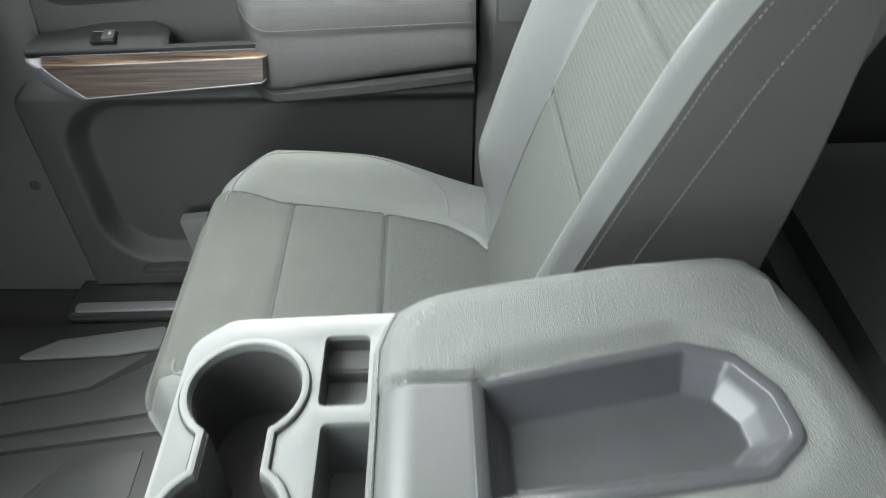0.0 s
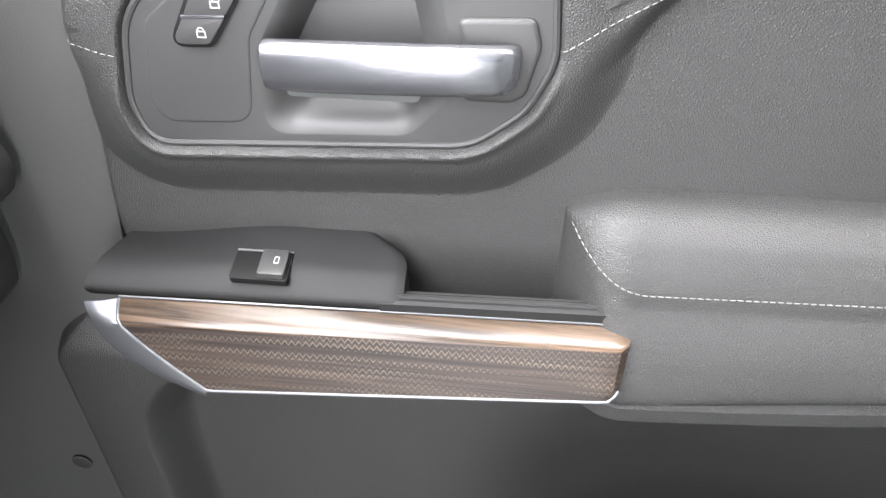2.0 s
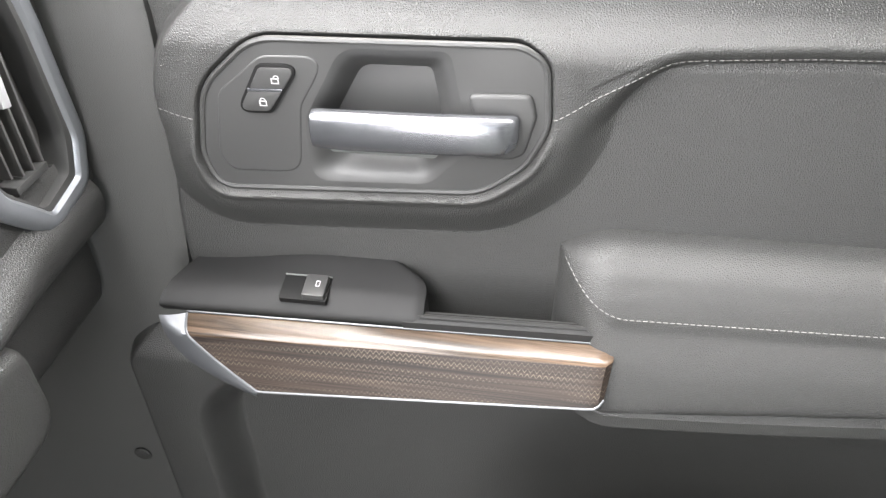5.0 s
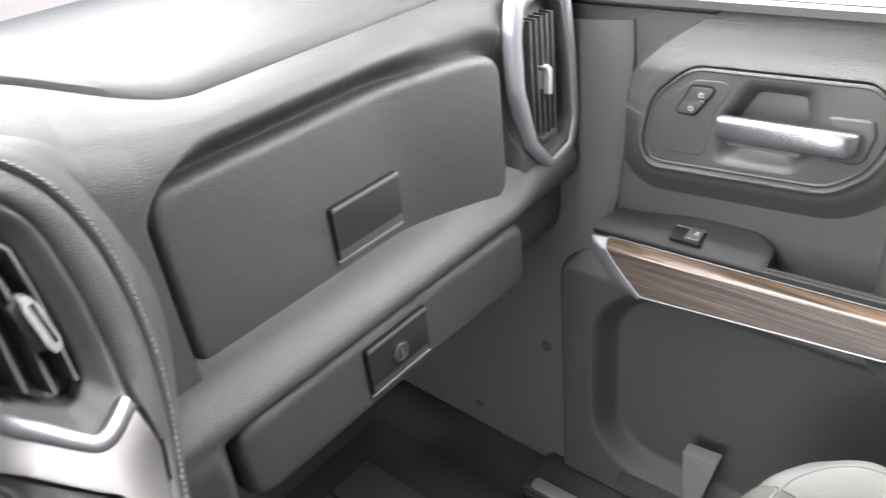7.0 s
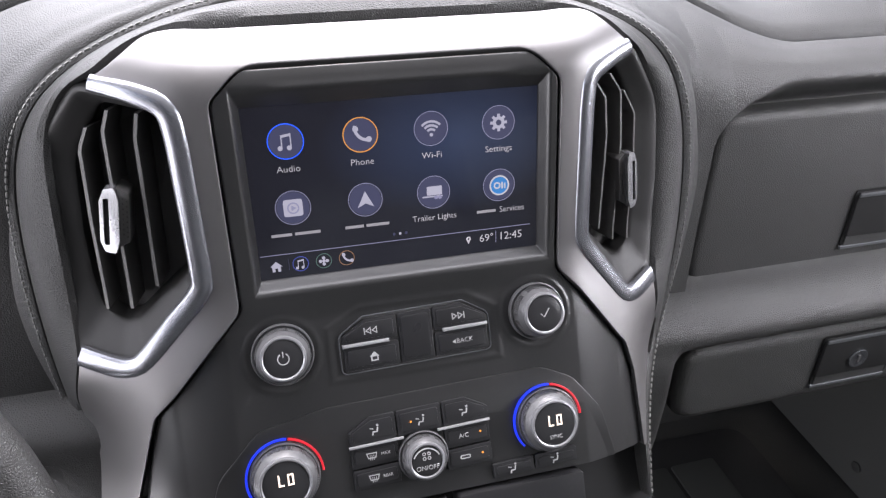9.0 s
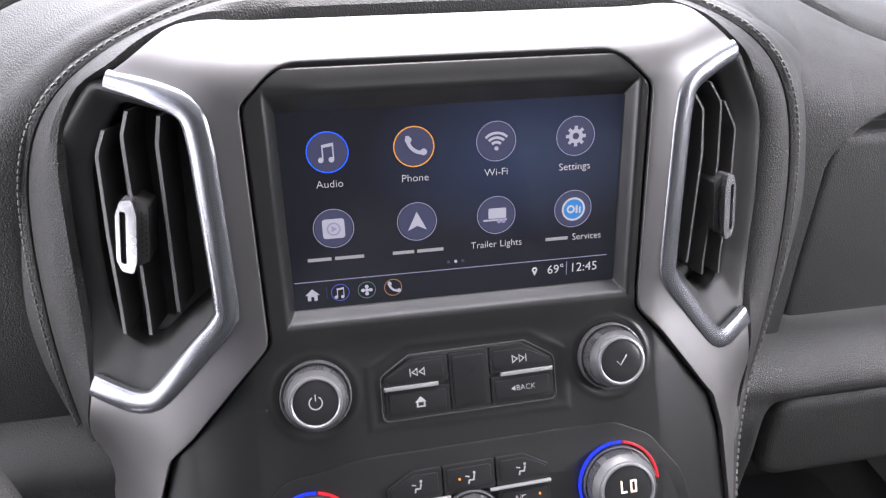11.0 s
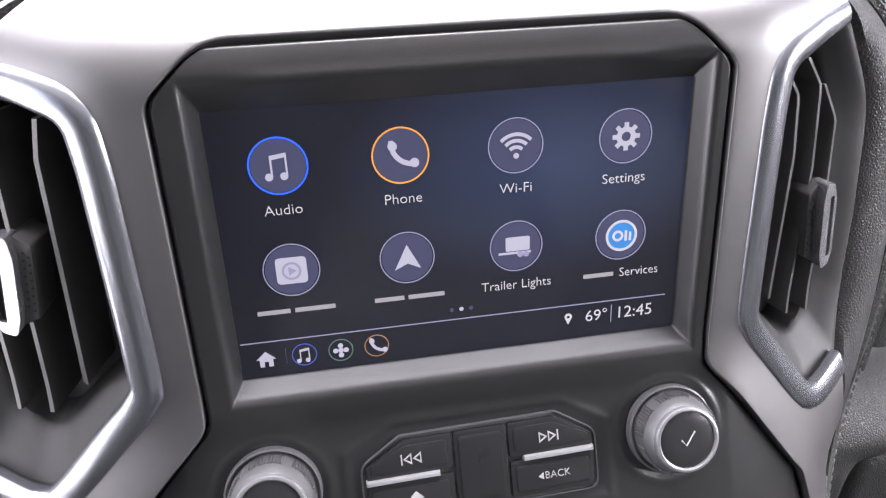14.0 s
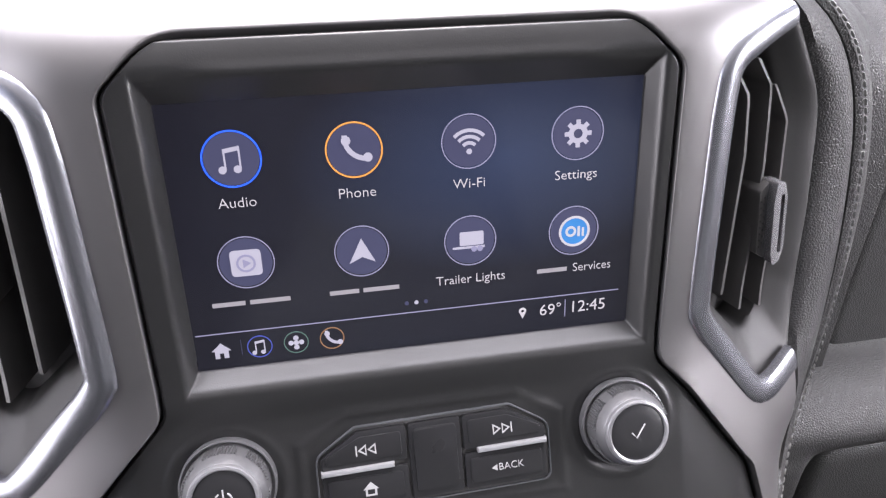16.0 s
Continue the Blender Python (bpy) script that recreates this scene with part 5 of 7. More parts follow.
def door_x(y, z):
    """How far out the door's inner skin lies (x) at y, z."""
    x = 0.797
    s = seam_z(y)
    x -= 0.014 * smoothstep(s - 0.003, s + 0.014, z)
    x += 0.030 * smoothstep(0.698, 0.756, z)
    x += 0.003 * math.exp(-((z - s) / 0.003) ** 2)
    # the skin swells to a lip round the handle surround and opens behind it
    if -0.44 < y < 0.02 and 0.50 < z < 0.78:
        d = outline_field(-y, z, BZ)
        far = smoothstep(0.02, 0.08, d)
        up = smoothstep(s - 0.003 - 0.027 * (1 - far), s + 0.014 * far + 0.0001, z)
        lip = 0.7815 + 0.030 * smoothstep(0.698, 0.756, z) + (0.0175 * smoothstep(0.007, 0.052, d) - 0.0030 * math.exp(-((d - 0.0055) / 0.0038) ** 2)) * (1 - up) + 0.0025 * smoothstep(0.012, 0.03, d) * up
        lip += 0.05 * smoothstep(0.085, 0.14, d)
        x = min(x, lip) if d > 0 else lip
        x += 0.0085 * (1 - smoothstep(-0.001, 0.005, d)) + 0.04 * (1 - smoothstep(-0.010, -0.007, d))
    # lower door, with the map pocket let into it
    low = 1 - smoothstep(0.415, 0.455, z)
    x -= 0.025 * low
    p = box_field(y, z, 0.002, -0.90, 0.078, 0.415, 0.10)
    x += 0.034 * (1 - smoothstep(-0.03, 0.004, p)) * low
    f = door_front(z)
    x += 0.022 * smoothstep(f - 0.014, f, y) ** 2
    return x


part("door_rim", box((0.80, YR - 0.002, 0.02), (0.88, YF, 0.03)), DARK, door)
part("door_core", box((0.86, YR, 0.0), (0.89, YF + 0.01, 0.764)), DARK, door)
part("window_sill", sweep([(0.846, YF + 0.10, 0.767), (0.846, YR, 0.767)], [(-0.035, -0.004), (0.05, -0.004), (0.05, 0.004), (-0.03, 0.004)], up=(0, 0, 1)), DOOR_PLASTIC, door)
glass = bpy.data.materials.new("window_glass")
glass.use_nodes = True
_g = glass.node_tree.nodes["Principled BSDF"]
_g.inputs["Transmission Weight"].default_value, _g.inputs["Roughness"].default_value, _g.inputs["Base Color"].default_value = 1.0, 0.0, (0.93, 0.96, 0.95, 1)
pane = part("window_glass", box((0.852, YR, 0.735), (0.856, 0.30, 1.27)), glass, door, "clear side window glass")
pane.visible_shadow = False
part("window_frame", sweep(spline([(0.86, 0.42, 0.80), (0.80, 0.0, 1.24), (0.79, -0.1, 1.27), (0.79, -0.66, 1.27)], 30), [(-0.02, -0.02), (0.02, -0.02), (0.02, 0.02), (-0.02, 0.02)], up=(-1, 0, 0)), DOOR_PLASTIC, door)


def DM(x, y=0.0, z=0.0):
    """(u to the rear, v up, w into the cab) on the door."""
    return Matrix(((0, 0, -1, x), (-1, 0, 0, y), (0, 1, 0, z), (0, 0, 0, 1)))


# handle recess
def nearer(pts, x):
    """Outlines drawn on the plane x = 0.80, carried to a nearer plane along the camera's sight lines to fit its view.
    """
    f = (x - 0.43) / 0.37
    return [(0.26 + (u - 0.26) * f, 0.839 + (v - 0.839) * f) for u, v in pts]


BEZEL_X = 0.786
BZ = rounded(nearer([(0.100, 0.7005), (0.272, 0.7040), (0.2885, 0.694), (0.2930, 0.650), (0.2800, 0.620), (0.2500, 0.5955), (0.0580, 0.5855), (0.0500, 0.612), (0.0600, 0.665)], BEZEL_X),
             [0.040, 0.022, 0.016, 0.04, 0.04, 0.04, 0.022, 0.04, 0.05], 9)
CUP = rounded(nearer([(0.158, 0.6975), (0.228, 0.6985), (0.2345, 0.668), (0.2400, 0.628), (0.214, 0.6000), (0.129, 0.5960), (0.129, 0.645)], BEZEL_X), [0.02, 0.008, 0.006, 0.014, 0.02, 0.014, 0.02], 6)
bezel = part("handle_bezel", prism(BZ, -0.02, 0.002, 0.0025, holes=[CUP], seg=3), DOOR_PLASTIC, door, "black plastic handle surround", m=DM(BEZEL_X))
part("bezel_rim", sweep([(u, v, 0.0012) for u, v in BZ], tube_profile(0.0022, 8), up=(0, 0, 1), closed=True), DOOR_PLASTIC, bezel, m=DM(BEZEL_X))
part("bezel_field", prism(rounded(nearer([(0.104, 0.690), (0.150, 0.692), (0.128, 0.655), (0.122, 0.602), (0.070, 0.600), (0.062, 0.612), (0.070, 0.662)], BEZEL_X), 0.016, 6), 0.0, 0.0026, 0.0022, seg=6), DOOR_PLASTIC, bezel, m=DM(BEZEL_X))
part("handle_cup", grid(lambda a, b: (lambda p, q: (p[0] + (q[0] - p[0]) * b, p[1] + (q[1] - p[1]) * b, 0.002 - 0.022 * smoothstep(0, 0.55, b)))(CUP[int(round(a * len(CUP))) % len(CUP)], (0.19, 0.655)), len(CUP), 14, closed_u=True), DOOR_PLASTIC, bezel, m=DM(BEZEL_X))
LID_SHAPE = [(0.1600, 0.6935), (0.2225, 0.6950), (0.2240, 0.640), (0.1400, 0.640)]
part("cup_lid", prism(rounded(nearer(LID_SHAPE, 0.80), [0.030, 0.004, 0.002, 0.030], 7), -0.020, -0.0125, 0.0008), DOOR_PLASTIC, bezel, "flat black plate behind the handle", m=DM(BEZEL_X))
# black plate showing as the shaded outline of the lid
part("lid_gap_shade", prism(rounded(nearer([(0.1588, 0.6947), (0.2237, 0.6962), (0.2252, 0.640), (0.1388, 0.640)], 0.80), [0.030, 0.005, 0.002, 0.030], 7), -0.020, -0.0140), WELL, bezel, m=DM(BEZEL_X))


def handle_bar():
    """The chrome pull: a flattened bar, rounded at its free end and hooked at its pivot."""
    bm = bmesh.new()
    rows = []
    for u, hh, ww in [(0.1415, 0.006, -0.003), (0.1418, 0.0100, -0.001), (0.1430, 0.0122, 0.0005), (0.146, 0.0132, 0.001), (0.165, 0.0136, 0.002), (0.20, 0.0135, 0.0025), (0.24, 0.0133, 0.002), (0.260, 0.0130, 0.001), (0.2675, 0.0122, -0.0015), (0.2715, 0.0105, -0.005), (0.2735, 0.006, -0.008)]:
        zc = 0.6535 + (u - 0.13) * 0.022
        ring = []
        for j in range(24):
            t = 2 * math.pi * j / 24
            c, s_ = math.cos(t), math.sin(t)
            r = (abs(c) ** 3.0 + abs(s_) ** 3.0) ** (-1 / 3.0)
            ring.append(bm.verts.new((u, zc + hh * c * r, ww + 0.0065 * s_ * r)))
        rows.append(ring)
    for p, q in zip(rows, rows[1:]):
        for j in range(24):
            bm.faces.new((p[j], p[(j + 1) % 24], q[(j + 1) % 24], q[j]))
    bm.faces.new(rows[0][::-1]), bm.faces.new(rows[-1])
    return bm


hb = part("door_handle", handle_bar(), SATIN_CHROME, door, "satin chrome pull handle", m=DM(0.772))
part("handle_back", prism(rounded(rect(0.150, 0.632, 0.222, 0.650), 0.004), -0.006, -0.003, 0.001), CONSOLE_GREY, hb, m=DM(0.776))
PIV = rounded(nearer([(0.2385, 0.669), (0.281, 0.671), (0.2855, 0.655), (0.279, 0.626), (0.270, 0.6215), (0.243, 0.6215), (0.243, 0.655)], 0.780), [0.006, 0.006, 0.01, 0.01, 0.006, 0.006, 0.004], 5)
part("pivot_cover", prism(PIV, -0.012, 0.001, 0.003, seg=3), DOOR_PLASTIC, bezel, m=DM(0.782))

# lock keys
LX = 0.7822
lk = part("lock_switch", prism(rounded(nearer([(0.0998, 0.6828), (0.1305, 0.6838), (0.1062, 0.6472), (0.0798, 0.6462)], LX), 0.007, 6), -0.004, 0.0005, 0.0004), WELL, door, "black lock switch with padlock signs", m=DM(LX))
for nm, poly in (("unlock_key", [(0.1012, 0.6805), (0.1270, 0.6815), (0.1166, 0.6665), (0.0930, 0.6655)]), ("lock_key", [(0.0922, 0.6640), (0.1158, 0.6650), (0.1048, 0.6495), (0.0830, 0.6485)])):
    poly = nearer(poly, LX)
    k = part(nm, prism(rounded(poly, [0.005, 0.005, 0.001, 0.001] if nm == "unlock_key" else [0.001, 0.001, 0.005, 0.005], 5), 0.0, 0.0018, 0.0006), DOOR_PLASTIC, lk, m=DM(LX))
    cu = sum(p[0] for p in poly) / 4 + 0.002
    cv = sum(p[1] for p in poly) / 4
    mm = DM(LX - 0.0017, 0, 0) @ Matrix.Translation((cu, cv, 0))
    mark("padlock", rect(-0.0025, -0.0034, 0.0025, 0.0004), mm, k, holes=[rect(-0.0018, -0.0027, 0.0018, -0.0003)])
    mark("shackle", stroke(arc(0 if nm == "lock_key" else 0.0010, 0.0004, 0.0017, 0, 180, 8), 0.0006), mm, k)
part("key_divider", prism(nearer([(0.0915, 0.6655), (0.1160, 0.6665), (0.1152, 0.6642), (0.0907, 0.6632)], LX), 0.0, 0.0020, 0.0004), SATIN_CHROME, lk, m=DM(LX))


def door_front(z):
    """Where the door's front edge lies (y) at the height z."""
    return -0.010 + 0.07 * (1 - smoothstep(0.40, 0.50, z)) - 0.014 * smoothstep(0.52, 0.68, z) - 0.075 * max(0.0, (z - 0.655) / 0.097) ** 2.2


SKIN_Z = steps(0.03, 0.415, 90)[:-1] + steps(0.415, 0.552, 50)[:-1] + steps(0.552, 0.735, 180)[:-1] + steps(0.735, 0.772, 26)
SKIN_Y = steps(0.0, 0.50, 290)[:-1] + steps(0.50, 1.0, 110)


def skin_point(a, b):
    """The door's skin, woven finest round the handle."""
    z = SKIN_Z[round(b * (len(SKIN_Z) - 1))]
    f = door_front(z)
    y = f + (YR - f) * SKIN_Y[round(a * (len(SKIN_Y) - 1))]
    return (door_x(y, z), y, z)


part("door_skin", grid(skin_point, len(SKIN_Y), len(SKIN_Z)), VINYL_FINE, door, "grained charcoal door skin")
for q in (STITCH_LINE[5:], STITCH_LINE[1:3]):
    run = spline([(p, r, 0) for p, r in q], 60)
    part("seam_stitching", stitches([(door_x(p[0], p[1] + 0.0035) - 0.0004, p[0], p[1] + 0.0035) for p in run], 0.0043, 0.0031, 0.0004, up=(-1, 0, 0)), THREAD, door, "pale thread stitching")


# armrest
def arm_reach(y):
    """How much of its full depth the armrest's edge has at y; it grows from the skin at its front corner."""
    t = max(0.0, min(1.0, (-0.309 - y) / 0.048))
    return 0.10 + 0.90 * (1 - (1 - t) ** 3)


def arm_edge(y):
    return 0.799 - 0.049 * arm_reach(y)


def arm_edge_z(y):
    t = max(0.0, min(1.0, (-0.309 - y) / 0.050))
    return 0.521 + 0.036 * (1 - t) ** 1.9 + 0.009 * max(0.0, -0.36 - y) / 0.27


def arm_section(y):
    """Cross-section (x, z) from the skin over the top and down the face."""
    xe, ze = arm_edge(y), arm_edge_z(y)
    t = max(0.0, min(1.0, (-0.309 - y) / 0.046))
    xl = 0.799 - 0.066 * math.sin(t * math.pi / 2)
    top = 0.575 - 0.016 * (1 - t) ** 2
    out = [(0.815, top + 0.001), (0.800, top)]
    for f in (0.15, 0.3, 0.5, 0.7, 0.85, 0.95):
        out.append((0.797 + (xe - 0.797) * f, top - 0.001 + (ze + 0.004 - top) * f ** 3.4))
    zb = 0.008 + 0.034 * max(0.0, -0.345 - y) / 0.27          # the lower edge climbs towards the rear
    out += [(xe + 0.0006, ze + 0.0025), (xe + 0.0012, ze + 0.0002), (xe - 0.0003, ze - 0.002)]
    for f in (0.12, 0.3, 0.5, 0.75, 0.92):
        out.append((xe + (xl - xe) * f - 0.003 * math.sin(math.pi * f), ze - 0.002 + (0.444 + zb - ze) * f))
    out += [(xl + 0.001, 0.442 + zb), (xl + 0.006, 0.437 + zb), (xl + 0.02, 0.4345 + zb), (0.815, 0.434 + zb)]
    return out


def arm_pad():
    ys = [-0.3095 - 0.0018 * i for i in range(45)] + [-0.40, -0.42, -0.45, -0.50, -0.55, -0.60, -0.63, -0.638, -0.642, -0.644]
    bm = bmesh.new()
    rows = []
    for y in ys:
        sh = 0.0 if y > -0.635 else 0.25 * (-0.635 - y)
        rows.append([bm.verts.new((p[0] + sh, y, p[1] - sh)) for p in resample([(*q, 0) for q in arm_section(y)], 64)])
    for a, b in zip(rows, rows[1:]):
        for j in range(63):
            bm.faces.new((a[j], b[j], b[j + 1], a[j + 1]))
    bm.faces.new(rows[0][::-1]), bm.faces.new(rows[-1])
    return bm


arm = part("armrest", arm_pad(), VINYL_FINE, door, "padded charcoal armrest with sewn edge")
def arm_top(y, f):
    """A place on the armrest's top, f of the way from the skin to its edge."""
    xe, ze = arm_edge(y), arm_edge_z(y)
    top = 0.575 - 0.016 * (1 - max(0.0, min(1.0, (-0.309 - y) / 0.046))) ** 2
    return Vector((0.797 + (xe - 0.797) * f, y, top - 0.001 + (ze + 0.004 - top) * f ** 3.4))


part("armrest_stitching", stitches([arm_top(-0.313 - 0.327 * i / 160, 0.965) + Vector((-0.0004, 0, 0.0006)) for i in range(161)], 0.0045, 0.0033, 0.00045, up=(-0.7, 0, 0.7)), THREAD, arm, "pale thread stitching")
part("lower_ledge", sweep(spline([(0.790, -0.300, 0.452), (0.768, -0.325, 0.438), (0.752, -0.345, 0.432), (0.748, -0.37, 0.433), (0.748, -0.50, 0.444), (0.750, -0.64, 0.459)], 40), [(-0.012, -0.05), (-0.012, 0.0), (-0.006, 0.006), (0.006, 0.006), (0.012, 0.0), (0.012, -0.05)], up=(-1, 0, 0)), VINYL_FINE, door)

# switch pod and pull cup
def pod_section(y):
    """Cross-section (x, z) of the switch pod from the skin to its front edge; its back climbs towards the rear."""
    up = 0.0125 * smoothstep(-0.015, -0.150, y)
    d = 0.006 * (y + 0.03) / -0.32                # the front edge follows the strip below it
    return [(0.812, 0.5170 + up), (0.797, 0.5160 + up), (0.775, 0.5165 + 0.6 * up), (0.765, 0.5158 + 0.45 * up), (0.757, 0.5128 + 0.2 * up + 0.3 * d), (0.7515, 0.5085 + d), (0.7500, 0.5050 + d), (0.7530, 0.4985 + d)]


def pod_sheet(y0, y1, n):
    """The pod's cover, its rear end rounded where it meets the skin, with a wall down into the pull cup."""
    bm = bmesh.new()
    rows = []
    for i in range(n):
        f = i / (n - 1)
        y = y0 + (y1 - y0) * f
        row = []
        for p in spline([(*q, 0) for q in pod_section(y)], 34):
            yf = y0 - max(0.0, p[0] - 0.750) * 0.30
            yr = y1 + 0.024 * smoothstep(0.768, 0.802, p[0]) ** 2
            yy = yf + (yr - yf) * f
            roll = max(0.0, 1 - (yy - yr) / 0.008)
            row.append(bm.verts.new((p[0], yy, p[1] - 0.0028 * roll * roll)))
        rows.append(row)
    for a, b in zip(rows, rows[1:]):
        for j in range(33):
            bm.faces.new((a[j], b[j], b[j + 1], a[j + 1]))
    last = rows[-1]
    drop = [bm.verts.new((v.co.x, v.co.y - 0.004, v.co.z - 0.05)) for v in last]
    for j in range(33):
        bm.faces.new((last[j], drop[j], drop[j + 1], last[j + 1]))
    return bm


pod = part("switch_pod", pod_sheet(-0.012, -0.214, 70), POD_BLACK, door, "black plastic switch pod")
part("pull_rail", sweep([(0.7562, -0.200, 0.5030), (0.7565, -0.342, 0.5062)], [(-0.0062, -0.004), (-0.0062, 0.0055), (-0.0035, 0.0082), (0.004, 0.0086), (0.0062, 0.007), (0.0062, -0.004)], up=(0, 0, 1)), POD_BLACK, door)
part("pull_cup_floor", box((0.75, -0.315, 0.445), (0.815, -0.215, 0.452), 0.001), VINYL_FINE, door)
SWM = Matrix(((0, 0.984, -0.179, 0.764), (-1, 0, 0, -0.124), (0, 0.179, 0.984, 0.5222), (0, 0, 0, 1)))
sw = part("window_switch", prism(rounded(rect(-0.0175, -0.0115, 0.0185, 0.0115), 0.002), -0.004, 0.0004, 0.0002), WELL, pod, "black window switch", m=SWM)
part("switch_rim", prism(rect(-0.0175, 0.0107, 0.0185, 0.0119), 0.0, 0.0012, 0.0003), CONSOLE_GREY, sw, m=SWM)
tog = part("toggle", prism(rounded(rect(0.0, -0.0102, 0.0170, 0.0102), 0.002), 0.0, 0.0050, 0.0015), DOOR_PLASTIC, sw, m=SWM)
mark("window_sign", rounded(rect(-0.0016, -0.0028, 0.0016, 0.0028), 0.0006, 3), SWM @ Matrix.Translation((0.0105, 0.001, 0.0051)), tog, holes=[rounded(rect(-0.0010, -0.0020, 0.0010, 0.0020), 0.0004, 3)])

# wood-look strip with chrome edging
def wood_look(name, dark, light, rough, woven):
    """Open-pored wood print with fine streaks, and rows of small chevrons woven over it."""
    m = bpy.data.materials.new(name)
    m.use_nodes = True
    n, l = m.node_tree.nodes, m.node_tree.links
    b = n["Principled BSDF"]

    def calc(op, a, c=None):
        k = n.new("ShaderNodeMath")
        k.operation = op
        for q, x in enumerate((a, c)):
            if x is None:
                continue
            if isinstance(x, (int, float)):
                k.inputs[q].default_value = x
            else:
                l.new(x, k.inputs[q])
        return k.outputs[0]

    co, mp, no, ramp = n.new("ShaderNodeTexCoord"), n.new("ShaderNodeMapping"), n.new("ShaderNodeTexNoise"), n.new("ShaderNodeValToRGB")
    mp.inputs["Scale"].default_value, mp.inputs["Rotation"].default_value = (40, 5, 560), (radians(-2), 0, 0)
    no.inputs["Scale"].default_value, no.inputs["Detail"].default_value, no.inputs["Roughness"].default_value, no.inputs["Distortion"].default_value = 1.0, 6, 0.65, 0.4
    l.new(co.outputs["Object"], mp.inputs["Vector"]), l.new(mp.outputs["Vector"], no.inputs["Vector"]), l.new(no.outputs["Fac"], ramp.inputs["Fac"])
    ramp.color_ramp.elements[0].position, ramp.color_ramp.elements[1].position = 0.38, 0.66
    ramp.color_ramp.elements[0].color, ramp.color_ramp.elements[1].color = (*dark, 1), (*light, 1)
    colour, height = ramp.outputs["Color"], no.outputs["Fac"]
    if woven:
        sep = n.new("ShaderNodeSeparateXYZ")
        l.new(co.outputs["Object"], sep.inputs["Vector"])
        zig = calc("PINGPONG", calc("MULTIPLY", sep.outputs["Y"], 1 / 0.0022), 1.0)
        row = calc("FRACT", calc("MULTIPLY", calc("SUBTRACT", sep.outputs["Z"], calc("MULTIPLY", sep.outputs["Y"], -0.019)), 1 / 0.0040))
        gap = calc("ABSOLUTE", calc("SUBTRACT", row, calc("ADD", calc("MULTIPLY", zig, 0.8), 0.10)))
        line = calc("SUBTRACT", 1.0, calc("MULTIPLY", gap, 7.0))
        patch = n.new("ShaderNodeTexNoise")
        patch.inputs["Scale"].default_value, patch.inputs["Detail"].default_value = 1.0, 3
        mq = n.new("ShaderNodeMapping")
        mq.inputs["Scale"].default_value = (20, 9, 190)
        l.new(co.outputs["Object"], mq.inputs["Vector"]), l.new(mq.outputs["Vector"], patch.inputs["Vector"])
        show_ = n.new("ShaderNodeMapRange")
        show_.inputs["From Min"].default_value, show_.inputs["From Max"].default_value = 0.38, 0.58
        l.new(patch.outputs["Fac"], show_.inputs["Value"])
        fac = calc("MULTIPLY", calc("MAXIMUM", line, 0.0), show_.outputs["Result"])
        mix = n.new("ShaderNodeMix")
        mix.data_type = "RGBA"
        mix.inputs["B"].default_value = (0.180, 0.152, 0.118, 1)
        l.new(calc("MULTIPLY", fac, 0.85), mix.inputs["Factor"]), l.new(colour, mix.inputs["A"])
        colour = mix.outputs["Result"]
        height = calc("ADD", no.outputs["Fac"], fac)
    l.new(colour, b.inputs["Base Color"])
    bump = n.new("ShaderNodeBump")
    bump.inputs["Strength"].default_value, bump.inputs["Distance"].default_value = 0.25, 0.0003
    l.new(height, bump.inputs["Height"]), l.new(bump.outputs["Normal"], b.inputs["Normal"])
    b.inputs["Roughness"].default_value, b.inputs["Specular IOR Level"].default_value = rough, 0.4
    return m


WOOD = wood_look("brown_wood_look", (0.010, 0.007, 0.006), (0.046, 0.032, 0.024), 0.45, True)
# lighter copy of the wood: glare on the rolled edge as colour
GLARE_EDGE = wood_look("glare_copper_wood", (0.020, 0.013, 0.008), (0.100, 0.067, 0.045), 0.22, False)


def strip_point(a, b):
    """a from front to rear, b from top to bottom."""
    yf = -0.033 - 0.057 * b ** 1.15
    yr = -0.3525 + 0.004 * b
    y = yf + (yr - yf) * a
    f = (y + 0.03) / -0.32
    zt, zb = 0.4990 + 0.006 * f, 0.4445 + 0.0245 * f
    z = zt + (zb - zt) * b
    x = 0.7500 - 0.0145 * math.sin(min(1.0, b / 0.145) * math.pi / 2) - 0.0135 * b
    k = max(0.0, (a - 0.975) / 0.025)             # the rear end turns into the armrest, its corners rounded
    x += 0.006 * k * k
    z += (0.0035 * max(0.0, (b - 0.9) / 0.1) - 0.0035 * max(0.0, (0.1 - b) / 0.1)) * k * k
    return (x, y, z)


strip = part("wood_strip", grid(lambda a, b: strip_point(a, 0.145 + 0.855 * b), 60, 30), WOOD, door, "brown wood-look trim strip with a woven pattern")
# the glare along the strip's top, put into a copper-toned band
part("glare_edge", grid(lambda a, b: strip_point(a, 0.148 * b), 60, 16), GLARE_EDGE, strip, "lighter copper-brown top edge standing in for lacquer glare")
edge = [strip_point(a / 50, 1.0) for a in range(51)]
front = [strip_point(0, b / 20) for b in range(21)]
part("chrome_edge", sweep(resample([Vector(p) + Vector((-0.0005, 0, 0)) for p in front + edge[1:]], 70), tube_profile(0.0010, 8), up=(-1, 0, 0)), CAP_METAL, strip, "bright chrome edging")


def chrome_cap(a, b):
    p = Vector(strip_point(0, b))
    q = Vector((0.7400 - 0.018 * b, -0.016 - 0.072 * b ** 2.0, 0.504 - 0.061 * b - 0.005 * math.sin(math.pi * b)))
    r = p.lerp(q, a)
    r.x -= 0.0012 * math.sin(math.pi * a)
    return r


